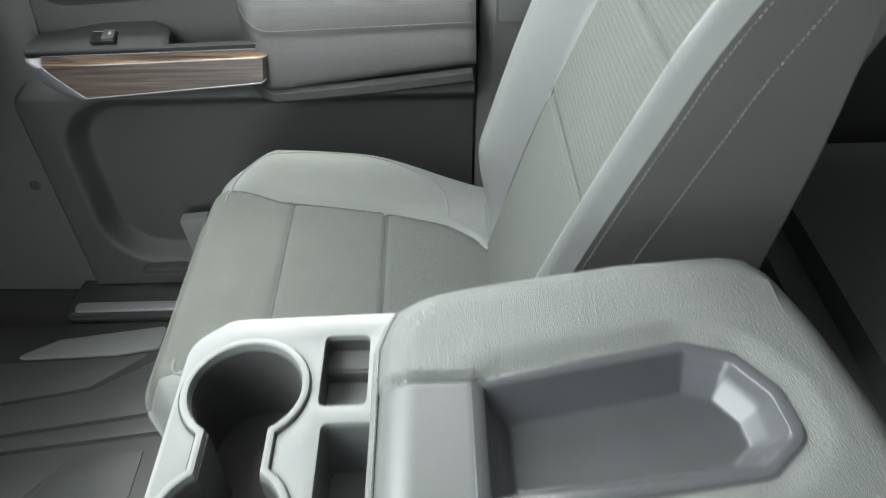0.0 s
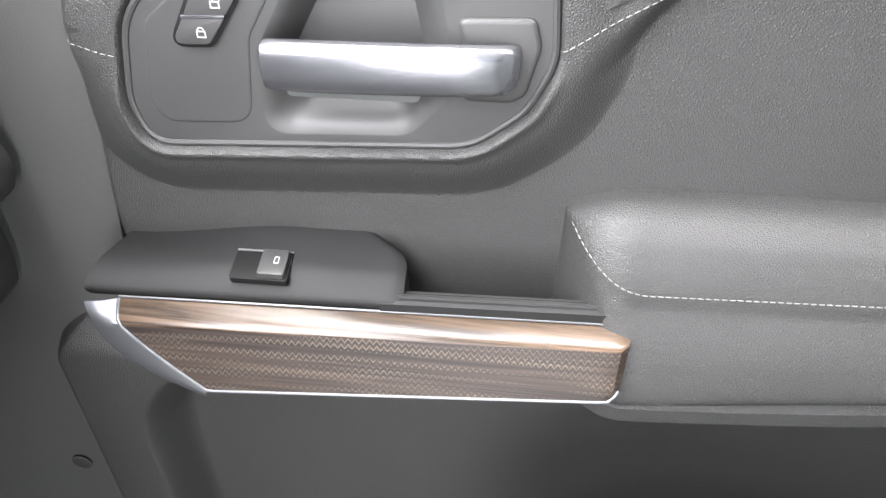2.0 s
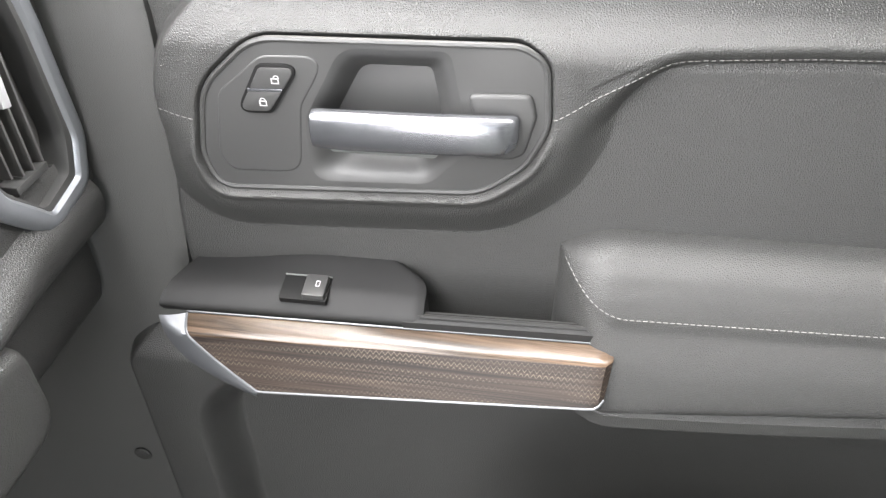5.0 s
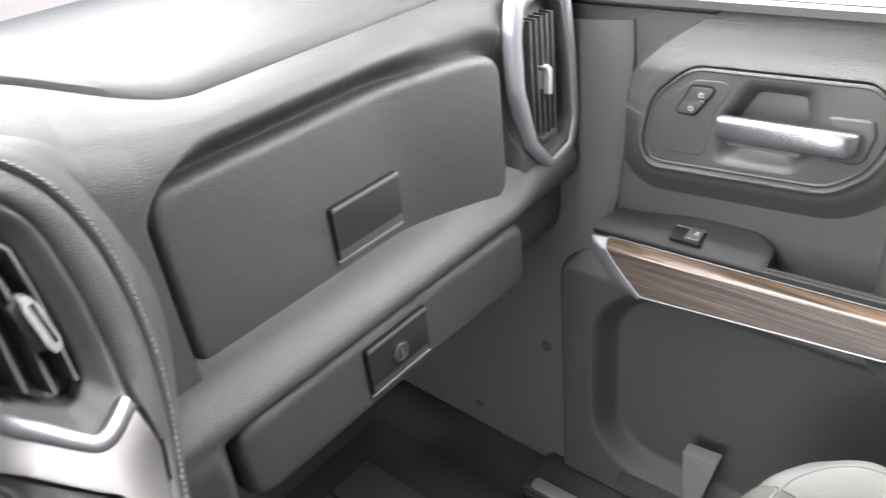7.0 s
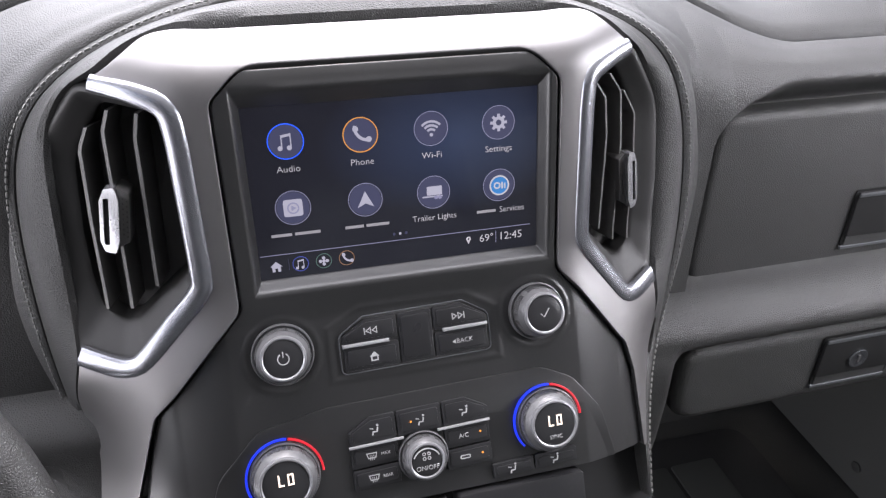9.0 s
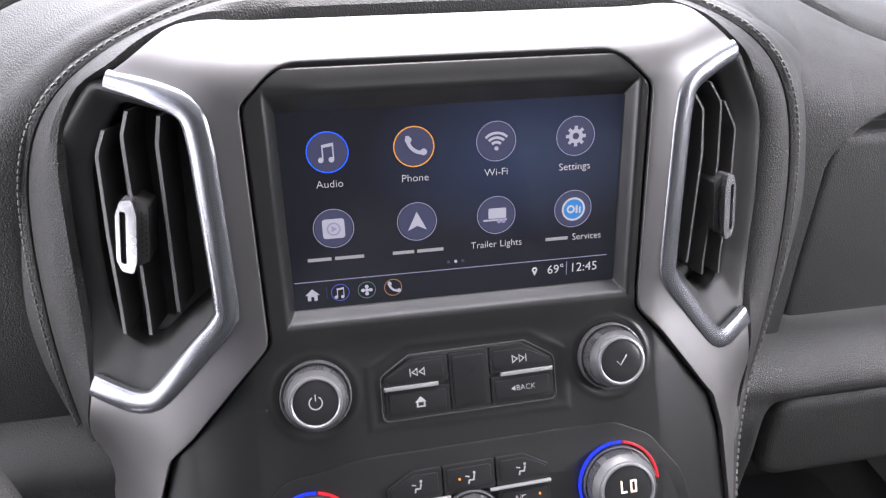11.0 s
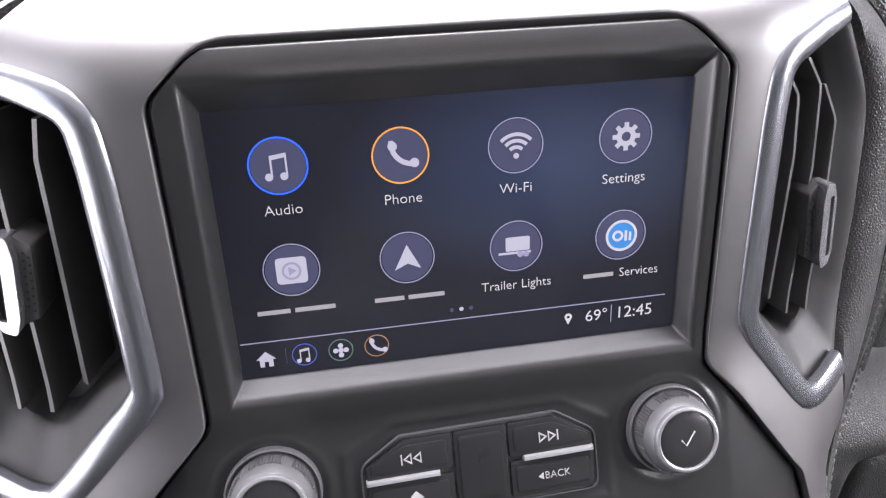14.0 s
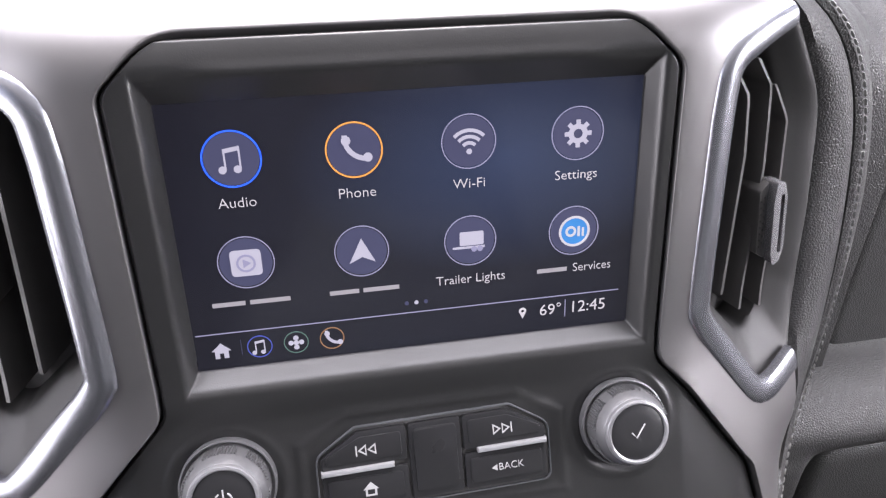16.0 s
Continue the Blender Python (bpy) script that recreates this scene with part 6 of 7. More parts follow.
part("chrome_cap", grid(chrome_cap, 8, 16), DARK_SATIN, strip, "satin chrome end cap")
top = [Vector(strip_point(a / 40, 0.0)) + Vector((0.0004, 0, 0.0012)) for a in range(41)]
part("top_line", sweep(top, tube_profile(0.0009, 6), up=(-1, 0, 0)), CAP_METAL, strip, "thin bright line above the wood")
part("strip_backing", sweep([(0.7545, -0.045, 0.480), (0.7545, -0.353, 0.487)], [(-0.025, -0.010), (-0.030, 0.0), (0.018, 0.004), (0.020, -0.010)], up=(-1, 0, 0)), DARK, strip)
# bottle divider in the pocket
part("pocket_divider", prism(rounded([(0.142, 0.183), (0.190, 0.188), (0.170, 0.085), (0.150, 0.085)], 0.003), -0.02, 0.0, 0.003), CONSOLE_GREY, door, "grey plastic bottle divider", m=DM(0.765))
part("pocket_ledge", box((0.752, -0.60, 0.060), (0.83, -0.05, 0.080), 0.006), VINYL_FINE, door)

# kick panel and sill between door and dashboard
kick = thing("kick_panel", "dark plastic kick panel beside the footwell", "panel", kind="structure")
part("kick_trim", sweep(spline([(0.79, 0.10, 0.0), (0.79, 0.09, 0.25), (0.792, 0.065, 0.45), (0.795, 0.055, 0.55), (0.800, 0.045, 0.68), (0.803, 0.047, 0.738)], 24), [(-0.36, -0.03), (-0.36, 0.0), (0.062, 0.0), (0.074, -0.006), (0.078, -0.03)], up=(-1, 0, 0)), KICK, kick)
part("door_jamb", join(box((0.818, -0.03, 0.0), (0.85, 0.50, 0.735), 0.006), box((0.812, -0.13, 0.655), (0.85, 0.20, 0.760), 0.006)), VINYL_FINE, kick)
for y_, z_ in ((0.088, 0.248), (0.235, 0.05)):
    part("trim_clip", lathe([(0.009, 0.0), (0.009, 0.0010), (0.0075, 0.0018), (0.004, 0.0014), (0, 0.0014)], 20), VINYL_FINE, kick, "small round trim clip", m=Matrix(((0, 0, -1, 0.789), (-1, 0, 0, y_), (0, 1, 0, z_), (0, 0, 0, 1))))
sill = thing("door_sill", "dark sill trim with a metal scuff strip in a lit tone", "sill", kind="structure")
part("sill_trim", box((0.70, -0.72, -0.01), (0.80, 0.09, 0.022), 0.008), DARK, sill)
part("scuff_strip", prism(rounded(rect(-0.730, -0.55, -0.708, 0.075), 0.009), 0.0, 0.004, 0.0015), SCUFF, sill, m=Matrix(((-1, 0, 0, 0), (0, 1, 0, 0), (0, 0, 1, 0.021), (0, 0, 0, 1))))


# ---- passenger seat ----
seat = thing("passenger_seat", "grey cloth and leatherette front passenger seat", "seat")
SX = 0.462


INSERT_HALF = [(-0.24, 0.172), (-0.30, 0.158), (-0.366, 0.143), (-0.52, 0.134), (-0.60, 0.122), (-0.635, 0.102), (-0.655, 0.078), (-0.668, 0.030), (-0.672, 0.0)]


def insert_half(y):
    """Half the width of the cushion's cloth insert, which narrows towards the backrest."""
    if y > INSERT_HALF[0][0]:
        return INSERT_HALF[0][1]
    for (y0, h0), (y1, h1) in zip(INSERT_HALF, INSERT_HALF[1:]):
        if y1 <= y <= y0:
            return h0 + (h1 - h0) * (y0 - y) / (y0 - y1)
    return 0.0


def cushion_z(x, y):
    """Height of the seat cushion's top."""
    c = abs(x - SX)
    t = (-y - 0.25) / 0.43
    z = 0.352 - 0.050 * t + 0.012 * math.sin(math.pi * min(1, max(0, t)))
    bol = smoothstep(0.134, 0.190, c) * (1 - 0.9 * smoothstep(0.200, 0.235, c))
    z += 0.046 * bol * smoothstep(0.0, 0.22, t) * (1 - 0.85 * smoothstep(0.50, 1.0, t))
    z -= 0.005 * math.exp(-((c - insert_half(y)) / 0.005) ** 2)
    for sy in (-0.385, -0.515):
        if c < insert_half(y):
            z -= 0.0035 * math.exp(-((y - sy) / 0.004) ** 2)
    return z


def cushion_point(x, y):
    """A place on the cushion's cover, with its rounded front and sides."""
    b = (-0.245 - y) / 0.475
    c = abs(x - SX) / 0.235
    z = cushion_z(x, y) - 0.05 * smoothstep(0.86, 1.0, c) ** 2 - 0.05 * (1 - smoothstep(0.0, 0.10, b)) ** 2.5
    return Vector((x, y - 0.05 * smoothstep(0.5, 1.0, c) ** 2 * (1 - b) ** 2, z))


def cushion():
    nx, ny = 130, 130
    bm = bmesh.new()
    rows = []
    for i in range(nx):
        a = i / (nx - 1)
        x = SX - 0.235 + 0.47 * a
        row = []
        for j in range(ny):
            b = j / (ny - 1)
            y = -0.245 - 0.475 * b
            row.append(bm.verts.new(cushion_point(x, y)))
        rows.append(row)
    for a, b in zip(rows, rows[1:]):
        for j in range(ny - 1):
            bm.faces.new((a[j], b[j], b[j + 1], a[j + 1]))
    rim = [e for e in bm.edges if e.is_boundary]
    g = bmesh.ops.extrude_edge_only(bm, edges=rim)
    vs = [v for v in g["geom"] if isinstance(v, bmesh.types.BMVert)]
    for v in vs:
        v.co.z = 0.16
        v.co.y += 0.03 * (1 if v.co.y > -0.35 else 0) * -1
    return bm


def split_by(bm, test, index=None):
    """Copies out the faces that pass the test, as a mesh of their own, and takes them from bm."""
    me = bpy.data.meshes.new("tmp")
    bm.to_mesh(me)
    other = bmesh.new()
    other.from_mesh(me)
    bpy.data.meshes.remove(me)
    for m_, keep in ((bm, False), (other, True)):
        kill = [f for f in m_.faces if (f.material_index == index if index else bool(test(f.calc_center_median()))) != keep]
        bmesh.ops.delete(m_, geom=kill, context="FACES")
    return other


cu = cushion()
ins = split_by(cu, lambda p: abs(p.x - SX) < insert_half(p.y) and p.z > 0.17)
panel_ = split_by(cu, lambda p: p.z > 0.30 and (max(0.0, abs(p.x - SX) - 0.139) / 0.060) ** 1.67 < max(0.0, 1 - (abs(p.y + 0.445) / 0.155) ** 2.2) and abs(p.x - SX) > insert_half(p.y) - 0.004)
far_panel = split_by(panel_, lambda p: p.x > SX)
for bm in (panel_, far_panel):
    part("bolster_panel", bm, CLOTH_LIGHT, seat, "pale grey cloth bolster panel")
part("seat_insert", ins, FABRIC, seat, "grey woven cloth insert")
part("seat_cushion", cu, LEATHERETTE, seat, "light grey leatherette cushion sides")
part("seat_base", box((0.27, -0.70, 0.05), (0.67, -0.30, 0.17), 0.01), DARK, seat)

BACK_ORIGIN, BACK_LEAN = (SX, -0.672, 0.30), 20


BACK_SHIFT = 0.022                               # the insert is shifted off the middle, towards the console, to fit the camera's view


def back_wide(v):
    """The backrest's width along its height, as a share of the full width."""
    return 1.0 - 0.12 * smoothstep(0.38, 0.66, v) - 0.13 * (1 - smoothstep(-0.02, 0.20, v))


def back_w(u, v):
    """How far the backrest's front stands out at u, v."""
    c = abs(u - BACK_SHIFT)
    w = 0.02 + 0.01 * math.sin(math.pi * min(1, v / 0.55))
    bol = smoothstep(0.130, 0.172, c) * (1 - 0.5 * smoothstep(0.180, 0.208, c))
    w += 0.046 * bol * smoothstep(0.0, 0.12, v) * (1 - 0.5 * smoothstep(0.42, 0.6, v))
    w -= 0.004 * math.exp(-((c - 0.135) / 0.005) ** 2)
    for sv in (0.235, 0.395):
        if c < 0.137:
            w -= 0.0035 * math.exp(-((v - sv) / 0.004) ** 2)
    return w


def backrest():
    nx, ny = 120, 150
    a = radians(BACK_LEAN)
    m = Matrix(((-1, 0, 0, BACK_ORIGIN[0]), (0, -math.sin(a), math.cos(a), BACK_ORIGIN[1]), (0, math.cos(a), math.sin(a), BACK_ORIGIN[2]), (0, 0, 0, 1)))
    bm = bmesh.new()
    rows = []
    for i in range(nx):
        u0 = -0.208 + 0.416 * i / (nx - 1)
        row = []
        for j in range(ny):
            v = 0.66 * j / (ny - 1)
            wide = back_wide(v)
            u = u0 * wide - 0.018 * math.exp(-((v - 0.33) / 0.17) ** 2) * smoothstep(0.06, 0.2, -u0) - 0.014 * math.exp(-((v - 0.20) / 0.12) ** 2) * smoothstep(0.14, 0.205, -u0) - 0.034 * smoothstep(0.14, 0.40, v) * smoothstep(0.08, 0.208, -u0)
            c = abs(u0) / 0.208
            w = back_w(u0, v) - 0.018 * smoothstep(0.92, 1.0, c) ** 2 - 0.05 * smoothstep(0.58, 0.66, v) ** 2
            row.append(bm.verts.new((u, v, w)))
        rows.append(row)
    for a, b in zip(rows, rows[1:]):
        for j in range(ny - 1):
            bm.faces.new((a[j], b[j], b[j + 1], a[j + 1]))
    return bm, m


bb, bmx = backrest()
insb = split_by(bb, lambda p: abs(p.x - BACK_SHIFT) < 0.135 * back_wide(p.y) and p.y < 0.62)
rim = [e for e in bb.edges if e.is_boundary and (abs(e.verts[0].co.x) > 0.18 or e.verts[0].co.y > 0.655)]
g = bmesh.ops.extrude_edge_only(bb, edges=rim)
for f in [f for f in g["geom"] if isinstance(f, bmesh.types.BMFace)]:
    f.material_index = 1
for v in [v for v in g["geom"] if isinstance(v, bmesh.types.BMVert)]:
    v.co.z = -0.105 + 0.25 * max(0.0, v.co.y - 0.27)
    v.co.x *= 0.985
side = split_by(bb, lambda p: False, 1)
part("backrest_insert", insb, CLOTH_BACK, seat, "grey woven cloth insert", m=bmx)
part("backrest_bolster", bb, LEATHERETTE, seat, "light grey leatherette bolsters", m=bmx)
part("backrest_side", side, LEATHER_SIDE, seat, "darker grey vinyl backrest sides", m=bmx)
part("backrest_shell", prism(rounded(rect(-0.19, 0.0, 0.19, 0.64), 0.03), -0.06, -0.045, 0.005), LEATHER_SIDE, seat, m=bmx)


for off in (0.006, 0.045):
    for sgn in (1, -1):
        run = []
        for i in range(60):
            v = 0.04 + 0.58 * i / 59
            wide = back_wide(v)
            w1 = back_w(0.208, v) - 0.018
            w2 = -0.105 + 0.25 * max(0.0, v - 0.27)
            f = off / max(0.03, w1 - w2)
            run.append(bmx @ Vector((sgn * (0.208 * wide * (1 - 0.015 * f) + 0.0004), v, w1 + (w2 - w1) * f)))
        part("side_stitching", stitches(run, 0.0048, 0.0034, 0.00042, up=(-sgn, 0, 0)), THREAD, seat, "pale thread stitching")


# seams of the seat: fine dark welts along the insert and across it, grey piping on the bolsters
def cushion_seam(name, pts, r, mat_):
    part(name, sweep([cushion_point(x, y) + Vector((0, 0, r * 0.2)) for x, y in pts], tube_profile(r, 6), up=(0, 0, 1)), mat_, seat)


for sgn in (1, -1):
    cushion_seam("insert_welt", [(SX + sgn * insert_half(y), y) for y in steps(-0.285, -0.671, 60)], 0.0012, SEAM)
    cushion_seam("yoke_welt", [(SX + sgn * (0.080 + 0.045 * i / 8), -0.652 - 0.045 * i / 8) for i in range(9)], 0.0010, SEAM)
    cushion_seam("bolster_piping", [(SX + sgn * (0.139 + 0.060 * math.sin(math.pi * i / 60) ** 0.6), -0.445 + 0.155 * math.copysign(abs(math.cos(math.pi * i / 60)) ** 0.7, 30 - i)) for i in range(61)], 0.0014, LEATHERETTE)
    part("insert_welt", sweep([bmx @ Vector((BACK_SHIFT + sgn * 0.135 * back_wide(v), v, back_w(BACK_SHIFT + 0.135, v) + 0.0004)) for v in steps(0.06, 0.62, 60)], tube_profile(0.0012, 6), up=(0, -1, 0.3)), SEAM, seat)
for sy in (-0.385, -0.515):
    cushion_seam("cross_welt", [(SX + insert_half(sy) * (i - 15) / 15, sy) for i in range(31)], 0.0011, SEAM)
for sv in (0.235, 0.395):
    part("cross_welt", sweep([bmx @ Vector((BACK_SHIFT + u * back_wide(sv), sv, back_w(BACK_SHIFT + u, sv) + 0.0003)) for u in steps(-0.134, 0.134, 30)], tube_profile(0.0011, 6), up=(0, -1, 0.3)), SEAM, seat)


# ---- centre console with folded armrest ----
console = thing("centre_console", "grey centre console with cup holders and padded armrest lid", "console")
PZ, LZ = 0.562, 0.622
cups = [(0.121, -0.447), (0.020, -0.447)]


# joined cup outline: two rounds with a straight neck between
def cup_outline(grow=0.0):
    r = 0.040 + grow
    nk = 0.021 + grow
    x1, x2, yc = cups[0][0], cups[1][0], cups[0][1]
    a = math.degrees(math.asin(nk / r))
    right = [(x1 + r * math.cos(radians(t)), yc + r * math.sin(radians(t))) for t in [180 - a - i * (360 - 2 * a) / 28 for i in range(29)]]
    left = [(x2 + r * math.cos(radians(t)), yc + r * math.sin(radians(t))) for t in [-a - i * (360 - 2 * a) / 28 for i in range(29)]]
    return right + left


plate = rounded([(0.192, -0.560), (0.188, -0.425), (0.165, -0.398), (-0.165, -0.398), (-0.188, -0.425), (-0.192, -0.560)], [0.004, 0.02, 0.03, 0.03, 0.02, 0.004], 5)
slot = rounded(rect(0.106, -0.533, 0.170, -0.499), 0.006)
binh = rounded([(0.092, -0.556), (0.092, -0.503), (-0.10, -0.503), (-0.10, -0.556)], 0.006)
part("cup_plate", prism(plate, PZ - 0.008, PZ, 0.002, holes=[cup_outline(0.0055), slot, binh]), CONSOLE_GREY, console, "light grey plastic cup holder plate")
part("cup_rim", prism(cup_outline(0.0055), PZ - 0.006, PZ + 0.0035, 0.002, holes=[cup_outline()]), CONSOLE_GREY, console)
# black ring painting the shade between rim and plate
part("cup_gap_shade", prism(cup_outline(0.0066), PZ - 0.003, PZ + 0.0005, holes=[cup_outline(0.0054)]), WELL, console)
part("cup_well", prism(cup_outline(0.001), PZ - 0.085, PZ - 0.004, holes=[cup_outline(-0.001)]), DARK, console)
part("cup_floor", prism(cup_outline(0.002), PZ - 0.09, PZ - 0.082), DARK, console)
part("slot_well", prism([(u, v) for u, v in rounded(rect(0.104, -0.535, 0.172, -0.497), 0.006)], PZ - 0.05, PZ - 0.006, holes=[slot]), DARK, console)
part("slot_floor", box((0.104, -0.535, PZ - 0.052), (0.172, -0.497, PZ - 0.032)), CONSOLE_GREY, console)
part("slot_step", box((0.150, -0.535, PZ - 0.034), (0.172, -0.497, PZ - 0.018), 0.002), LID_HARD, console)
part("bin_wall", prism(rounded(rect(-0.103, -0.560, 0.095, -0.500), 0.006), PZ - 0.066, PZ - 0.007, holes=[binh]), LID_HARD, console)
part("bin_well", box((-0.10, -0.56, PZ - 0.07), (0.092, -0.50, PZ - 0.064)), CONSOLE_GREY, console)
part("console_body", prism([(u * 0.985, v) for u, v in plate], 0.02, PZ - 0.095, 0.003), DARK, console)
part("console_wall", prism(plate, 0.30, PZ - 0.008, holes=[[(u * 0.97, -0.48 + (v + 0.48) * 0.94) for u, v in plate]]), CONSOLE_GREY, console)

LID_HALF = [(0.118, -0.5445), (0.148, -0.5530), (0.1640, -0.5760), (0.1730, -0.6100), (0.1920, -0.7160), (0.1985, -0.7900), (0.1940, -0.8120), (0.1740, -0.8270), (0.1260, -0.8400), (0.0500, -0.8510), (0.0, -0.8530)]
lid_out = [(p[0], p[1]) for p in resample([(*q, 0) for q in LID_HALF], 46)]
lid_out = lid_out + [(-u, v) for u, v in lid_out[-2::-1]]
TRAY_CORNERS = [(0.0800, -0.6060), (0.1060, -0.7400), (0.0960, -0.7700), (0.0680, -0.7890), (0.0360, -0.7920), (0.0130, -0.7650), (0.0040, -0.7000), (-0.0040, -0.6060)]
TRAY_ROUND = [0.003, 0.014, 0.014, 0.014, 0.014, 0.016, 0.03, 0.003]


def tray_line(d):
    """The pen tray's outline, grown by d."""
    out = []
    n = len(TRAY_CORNERS)
    for i in range(n):
        a, b, c = (Vector(TRAY_CORNERS[(i + k) % n]) for k in (-1, 0, 1))
        e, f = (b - a).normalized(), (c - b).normalized()
        p, q = Vector((e.y, -e.x)), Vector((f.y, -f.x))
        m_ = (p + q).normalized()
        out.append(b - m_ * d / m_.dot(p))
    return rounded([(p.x, p.y) for p in out], [max(0.002, r + 0.5 * d) for r in TRAY_ROUND], 6)


tray_out = tray_line(0.0)


def lid_width(y):
    for (u0, v0), (u1, v1) in zip(lid_out, lid_out[1:]):
        if v1 <= y <= v0:
            return u0 + (u1 - u0) * (v0 - y) / max(1e-9, v0 - v1)
    return 0.0


def lid_z(x, y, edge):
    """Height of the armrest lid: a crowned pad with a rolled rim, a hard front block and a pen tray let in."""
    z = LZ + 0.003 * (1 - (x / 0.2) ** 2)
    e = max(0.0, 1 - edge / 0.026)
    z -= 0.026 * (1 - math.sqrt(max(0.0, 1 - e * e)))
    side = (x - 0.083) if y > -0.620 else 1.0        # seam between the pad and the front block
    if y > -0.620 and x < 0.095:
        z -= 0.0045 * smoothstep(0.004, -0.002, side) * smoothstep(-0.620, -0.608, y)
        z -= 0.0025 * math.exp(-(side / 0.0022) ** 2) * smoothstep(-0.620, -0.608, y)
    if -0.015 < x < 0.14 and -0.83 < y < -0.59:
        d = outline_field(x, y, tray_out)
        z -= 0.0060 * (1 - smoothstep(0.0, 0.022, d)) * smoothstep(-0.600, -0.625, y)
    return z


def armrest_lid():
    rows = []
    ys = [-0.5446] + steps(-0.546, -0.620, 50) + steps(-0.6215, -0.800, 110) + steps(-0.8015, -0.8525, 50)
    for y in ys:
        w = lid_width(y)
        rows.append([(x, y, lid_z(x, y, abs(outline_field(x, y, lid_out)) if max(abs(x) - w + 0.03, abs(y + 0.70) - 0.115) > 0 else 1.0))
                     for x in [w * math.copysign(1 - (1 - abs(a)) ** 1.25, a) for a in steps(-1, 1, 161)]])
    bm = sheet(rows)
    rim = [e for e in bm.edges if e.is_boundary]
    g = bmesh.ops.extrude_edge_only(bm, edges=rim)
    for v in [v for v in g["geom"] if isinstance(v, bmesh.types.BMVert)]:
        v.co.z = LZ - 0.075
    return bm


pad = armrest_lid()
split_by(pad, lambda p: -0.015 < p.x < 0.12 and -0.80 < p.y < -0.60 and outline_field(p.x, p.y, tray_out) < -0.0030).free()
block = split_by(pad, lambda p: p.x < 0.083 and -0.608 < p.y and p.x > -0.05 and p.z > LZ - 0.07)
lid = part("armrest_lid", pad, LID, console, "grey padded armrest lid")
part("lid_panel", block, LID_HARD, lid, "smooth grey plastic front block")
tray_rows = []
for d, dz in ((0.0032, -0.0040), (0.0030, 0.0006), (0.0022, 0.0014), (0.0, 0.0016), (-0.0046, 0.0008), (-0.0056, -0.0002)):
    tray_rows.append([(x, y, lid_z(x, y, 1.0) + dz) for x, y in tray_line(d)])
for d, z in ((-0.0068, LZ - 0.0095), (-0.0130, LZ - 0.0165), (-0.0190, LZ - 0.0250), (-0.0205, LZ - 0.0264), (-0.0225, LZ - 0.0266)):
    tray_rows.append([(x, y, z) for x, y in tray_line(d)])
bm = sheet([row + row[:1] for row in tray_rows])
bmesh.ops.remove_doubles(bm, verts=bm.verts, dist=1e-6)
bm.faces.new([bm.verts.new(p) for p in tray_rows[-1]])
bmesh.ops.remove_doubles(bm, verts=bm.verts, dist=1e-6)
bmesh.ops.recalc_face_normals(bm, faces=bm.faces)
part("pen_tray", bm, TRAY, lid, "dark plastic pen tray")
part("lid_piping", sweep([(u, v, LZ - 0.020) for u, v in [(p[0] * 1.006, -0.70 + (p[1] + 0.70) * 1.006) for p in lid_out]], tube_profile(0.0026, 8), up=(0, 0, 1), closed=True), LID, lid)
part("lid_stitching", stitches([(u, v, LZ - 0.0150) for u, v in [(p[0] * 0.998, -0.70 + (p[1] + 0.70) * 0.998) for p in lid_out + lid_out[:1]]], 0.0060, 0.0044, 0.0007, up=(0, 0, 1)), THREAD, lid, "pale thread stitching")
part("console_rear", box((-0.17, -0.84, 0.05), (0.17, -0.565, LZ - 0.07), 0.01), LEATHER_SIDE, console)


# ---- floor mat and rear seat ----
mat = thing("floor_mat", "black ribbed rubber floor mat in the passenger footwell", "floor mat")
# base sheet coloured dark, so the grooves between panels look shaded
part("mat_sheet", prism(rounded(rect(0.24, -0.36, 0.69, 0.40), 0.04), 0.0, 0.012, 0.004), MAT_GROOVE, mat)
for poly in ([(0.462, 0.34), (0.512, 0.34), (0.512, 0.128), (0.539, -0.011), (0.600, -0.100), (0.600, -0.25), (0.500, -0.25), (0.494, -0.126), (0.459, 0.102)],
             [(0.428, 0.34), (0.456, 0.34), (0.451, 0.102), (0.486, -0.126), (0.490, -0.25), (0.462, -0.25), (0.457, -0.136), (0.428, 0.089)],
             [(0.30, 0.34), (0.422, 0.34), (0.420, 0.089), (0.449, -0.136), (0.452, -0.25), (0.30, -0.25)],
             [(0.520, 0.34), (0.600, 0.34), (0.600, 0.16), (0.604, 0.05), (0.610, -0.045), (0.620, -0.092), (0.545, -0.005), (0.520, 0.128)]):
    part("mat_panel", prism(rounded(poly, 0.006, 4), 0.011, 0.0150, 0.0014), RUBBER, mat)
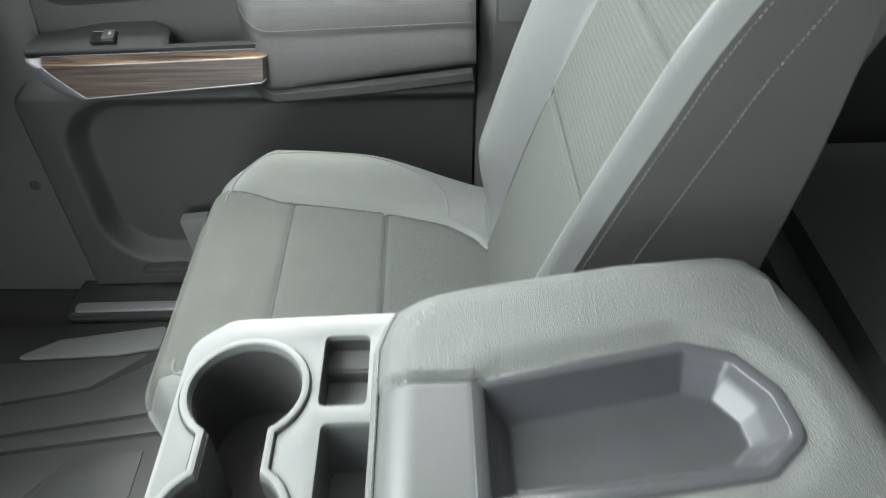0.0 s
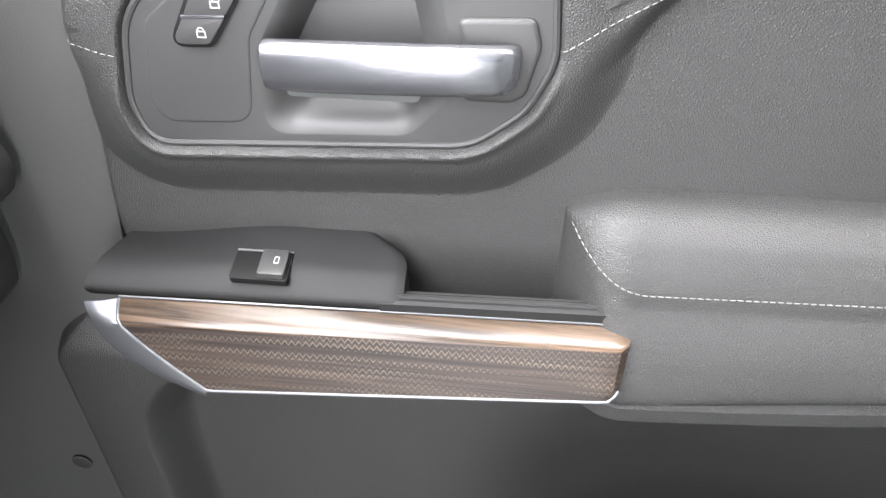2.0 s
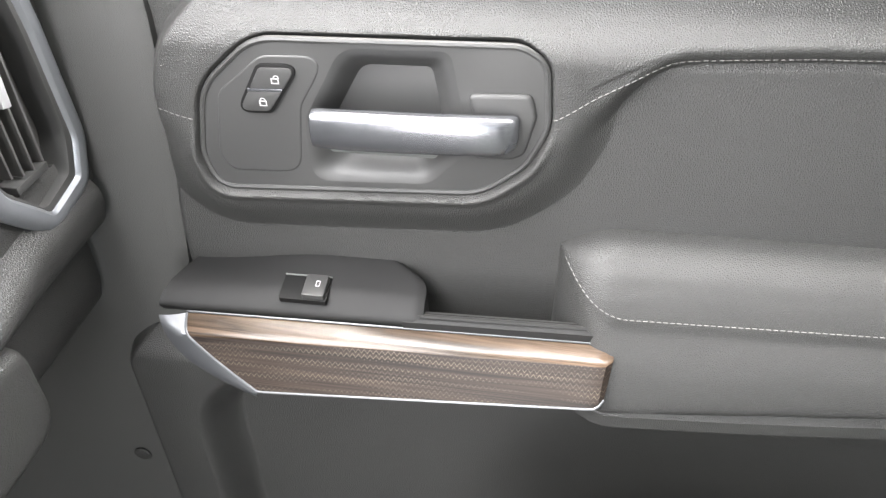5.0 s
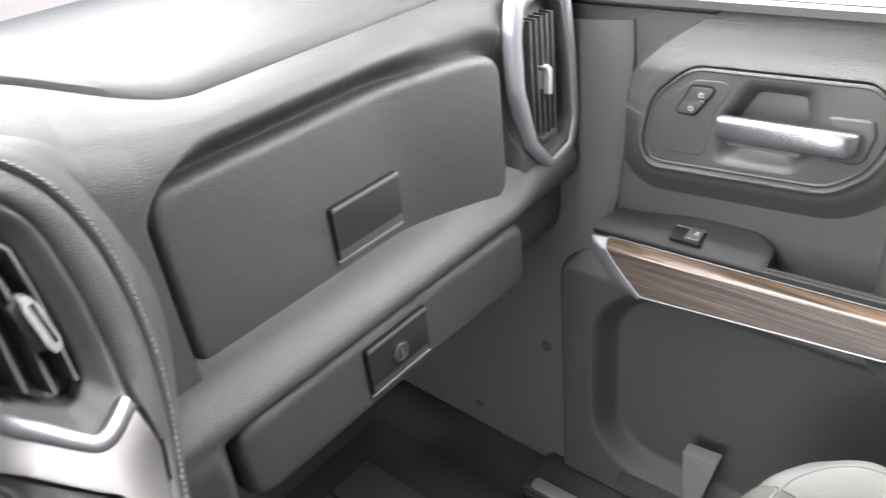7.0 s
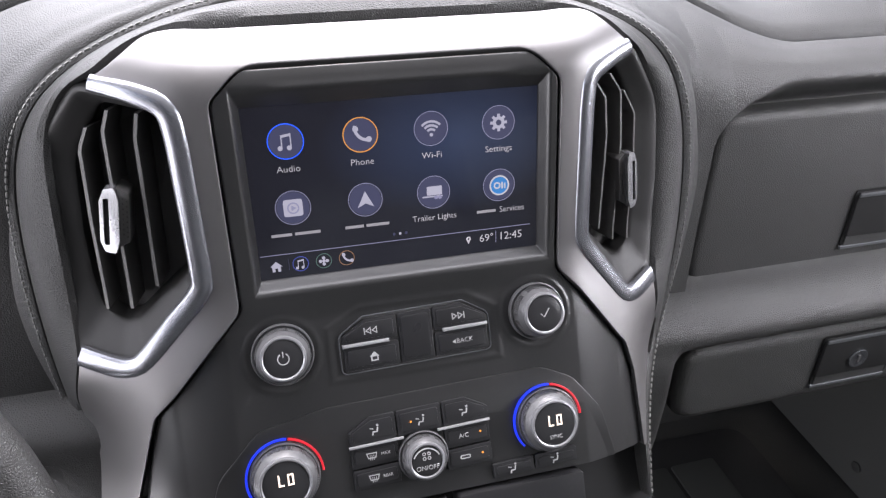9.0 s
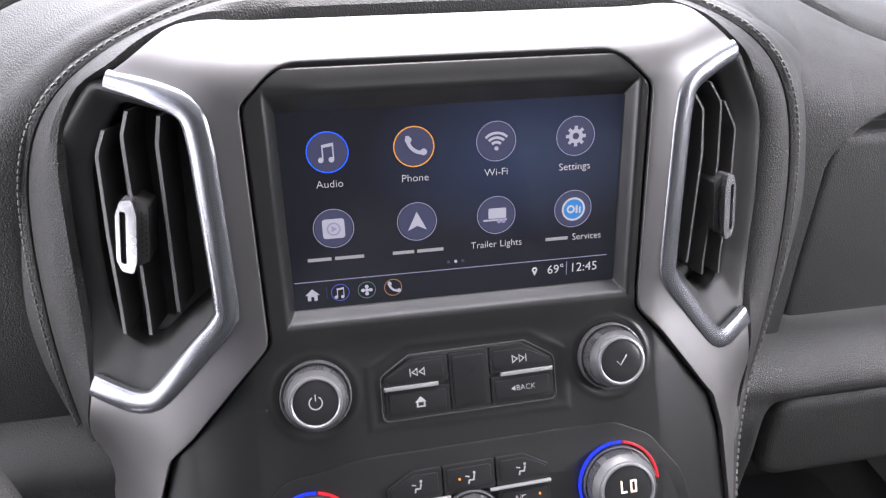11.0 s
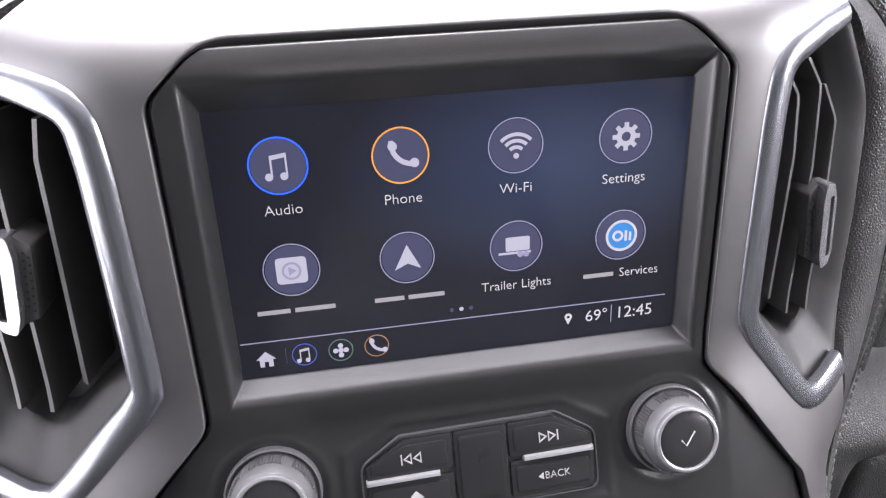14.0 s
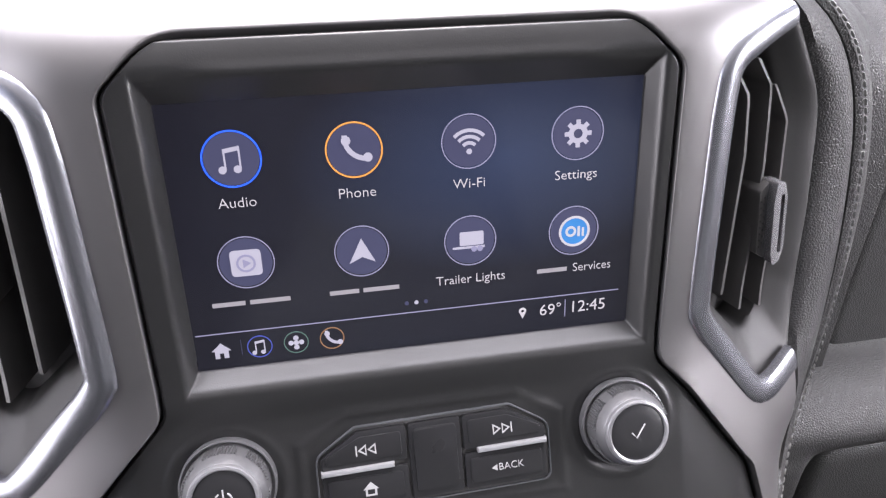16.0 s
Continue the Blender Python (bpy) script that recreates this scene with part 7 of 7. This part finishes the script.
for poly in ([(0.34, 0.26), (0.39, 0.26), (0.40, 0.10), (0.41, -0.02), (0.34, 0.03)], [(0.345, 0.015), (0.413, -0.035), (0.425, -0.13), (0.345, -0.13)]):
    part("mat_pad", prism(rounded(poly, 0.006, 4), 0.0148, 0.0170, 0.0010), RUBBER, mat)
# flap where door light falls, its brightness painted on
part("mat_flap", prism(rounded([(0.607, 0.150), (0.649, 0.080), (0.676, -0.100), (0.626, -0.100), (0.612, -0.030)], 0.008, 4), 0.010, 0.0170, 0.0020), MAT_LIT, mat, "smooth edge flap, door light put into its lighter grey")
rear = thing("rear_bench", "dark grey rear bench seat", "seat")
part("bench_cushion", box((-0.7, -1.5, 0.0), (0.74, -1.02, 0.36), 0.04), LEATHER_SIDE, rear)
part("bench_back", box((-0.7, -1.66, 0.30), (0.74, -1.46, 0.90), 0.04), LEATHER_SIDE, rear)


# ---- steering wheel ----
wheel = thing("steering_wheel", "black leather-wrapped steering wheel in front of the driver seat", "steering wheel")
wm = Matrix.Translation((-0.400, -0.115, 0.590)) @ Matrix.Rotation(radians(62), 4, "X")
ring = [(0.188 * math.cos(2 * math.pi * i / 72), 0.188 * math.sin(2 * math.pi * i / 72), 0) for i in range(72)]
part("wheel_rim", sweep(ring, tube_profile(0.0155, 14), up=(0, 0, 1), closed=True), VINYL, wheel, "grained black leather rim", m=wm)
part("wheel_hub", prism(rounded([(-0.075, 0.05), (0.075, 0.05), (0.06, -0.06), (-0.06, -0.06)], 0.03, 6), -0.03, 0.012, 0.008), VINYL_FINE, wheel, m=wm)
for a_ in (0, 180, 270):
    part("spoke", sweep([Matrix.Rotation(radians(a_), 4, "Z") @ Vector((0.05, 0, 0)), Matrix.Rotation(radians(a_), 4, "Z") @ Vector((0.182, 0, 0))], [(-0.018, -0.01), (0.018, -0.01), (0.018, 0.008), (-0.018, 0.008)], up=(0, 0, 1)), PLASTIC, wheel, m=wm)
part("steering_column", sweep([wm @ Vector((0, 0, -0.02)), wm @ Vector((0, 0, -0.20))], tube_profile(0.05, 16), up=(1, 0, 0)), DARK, wheel)
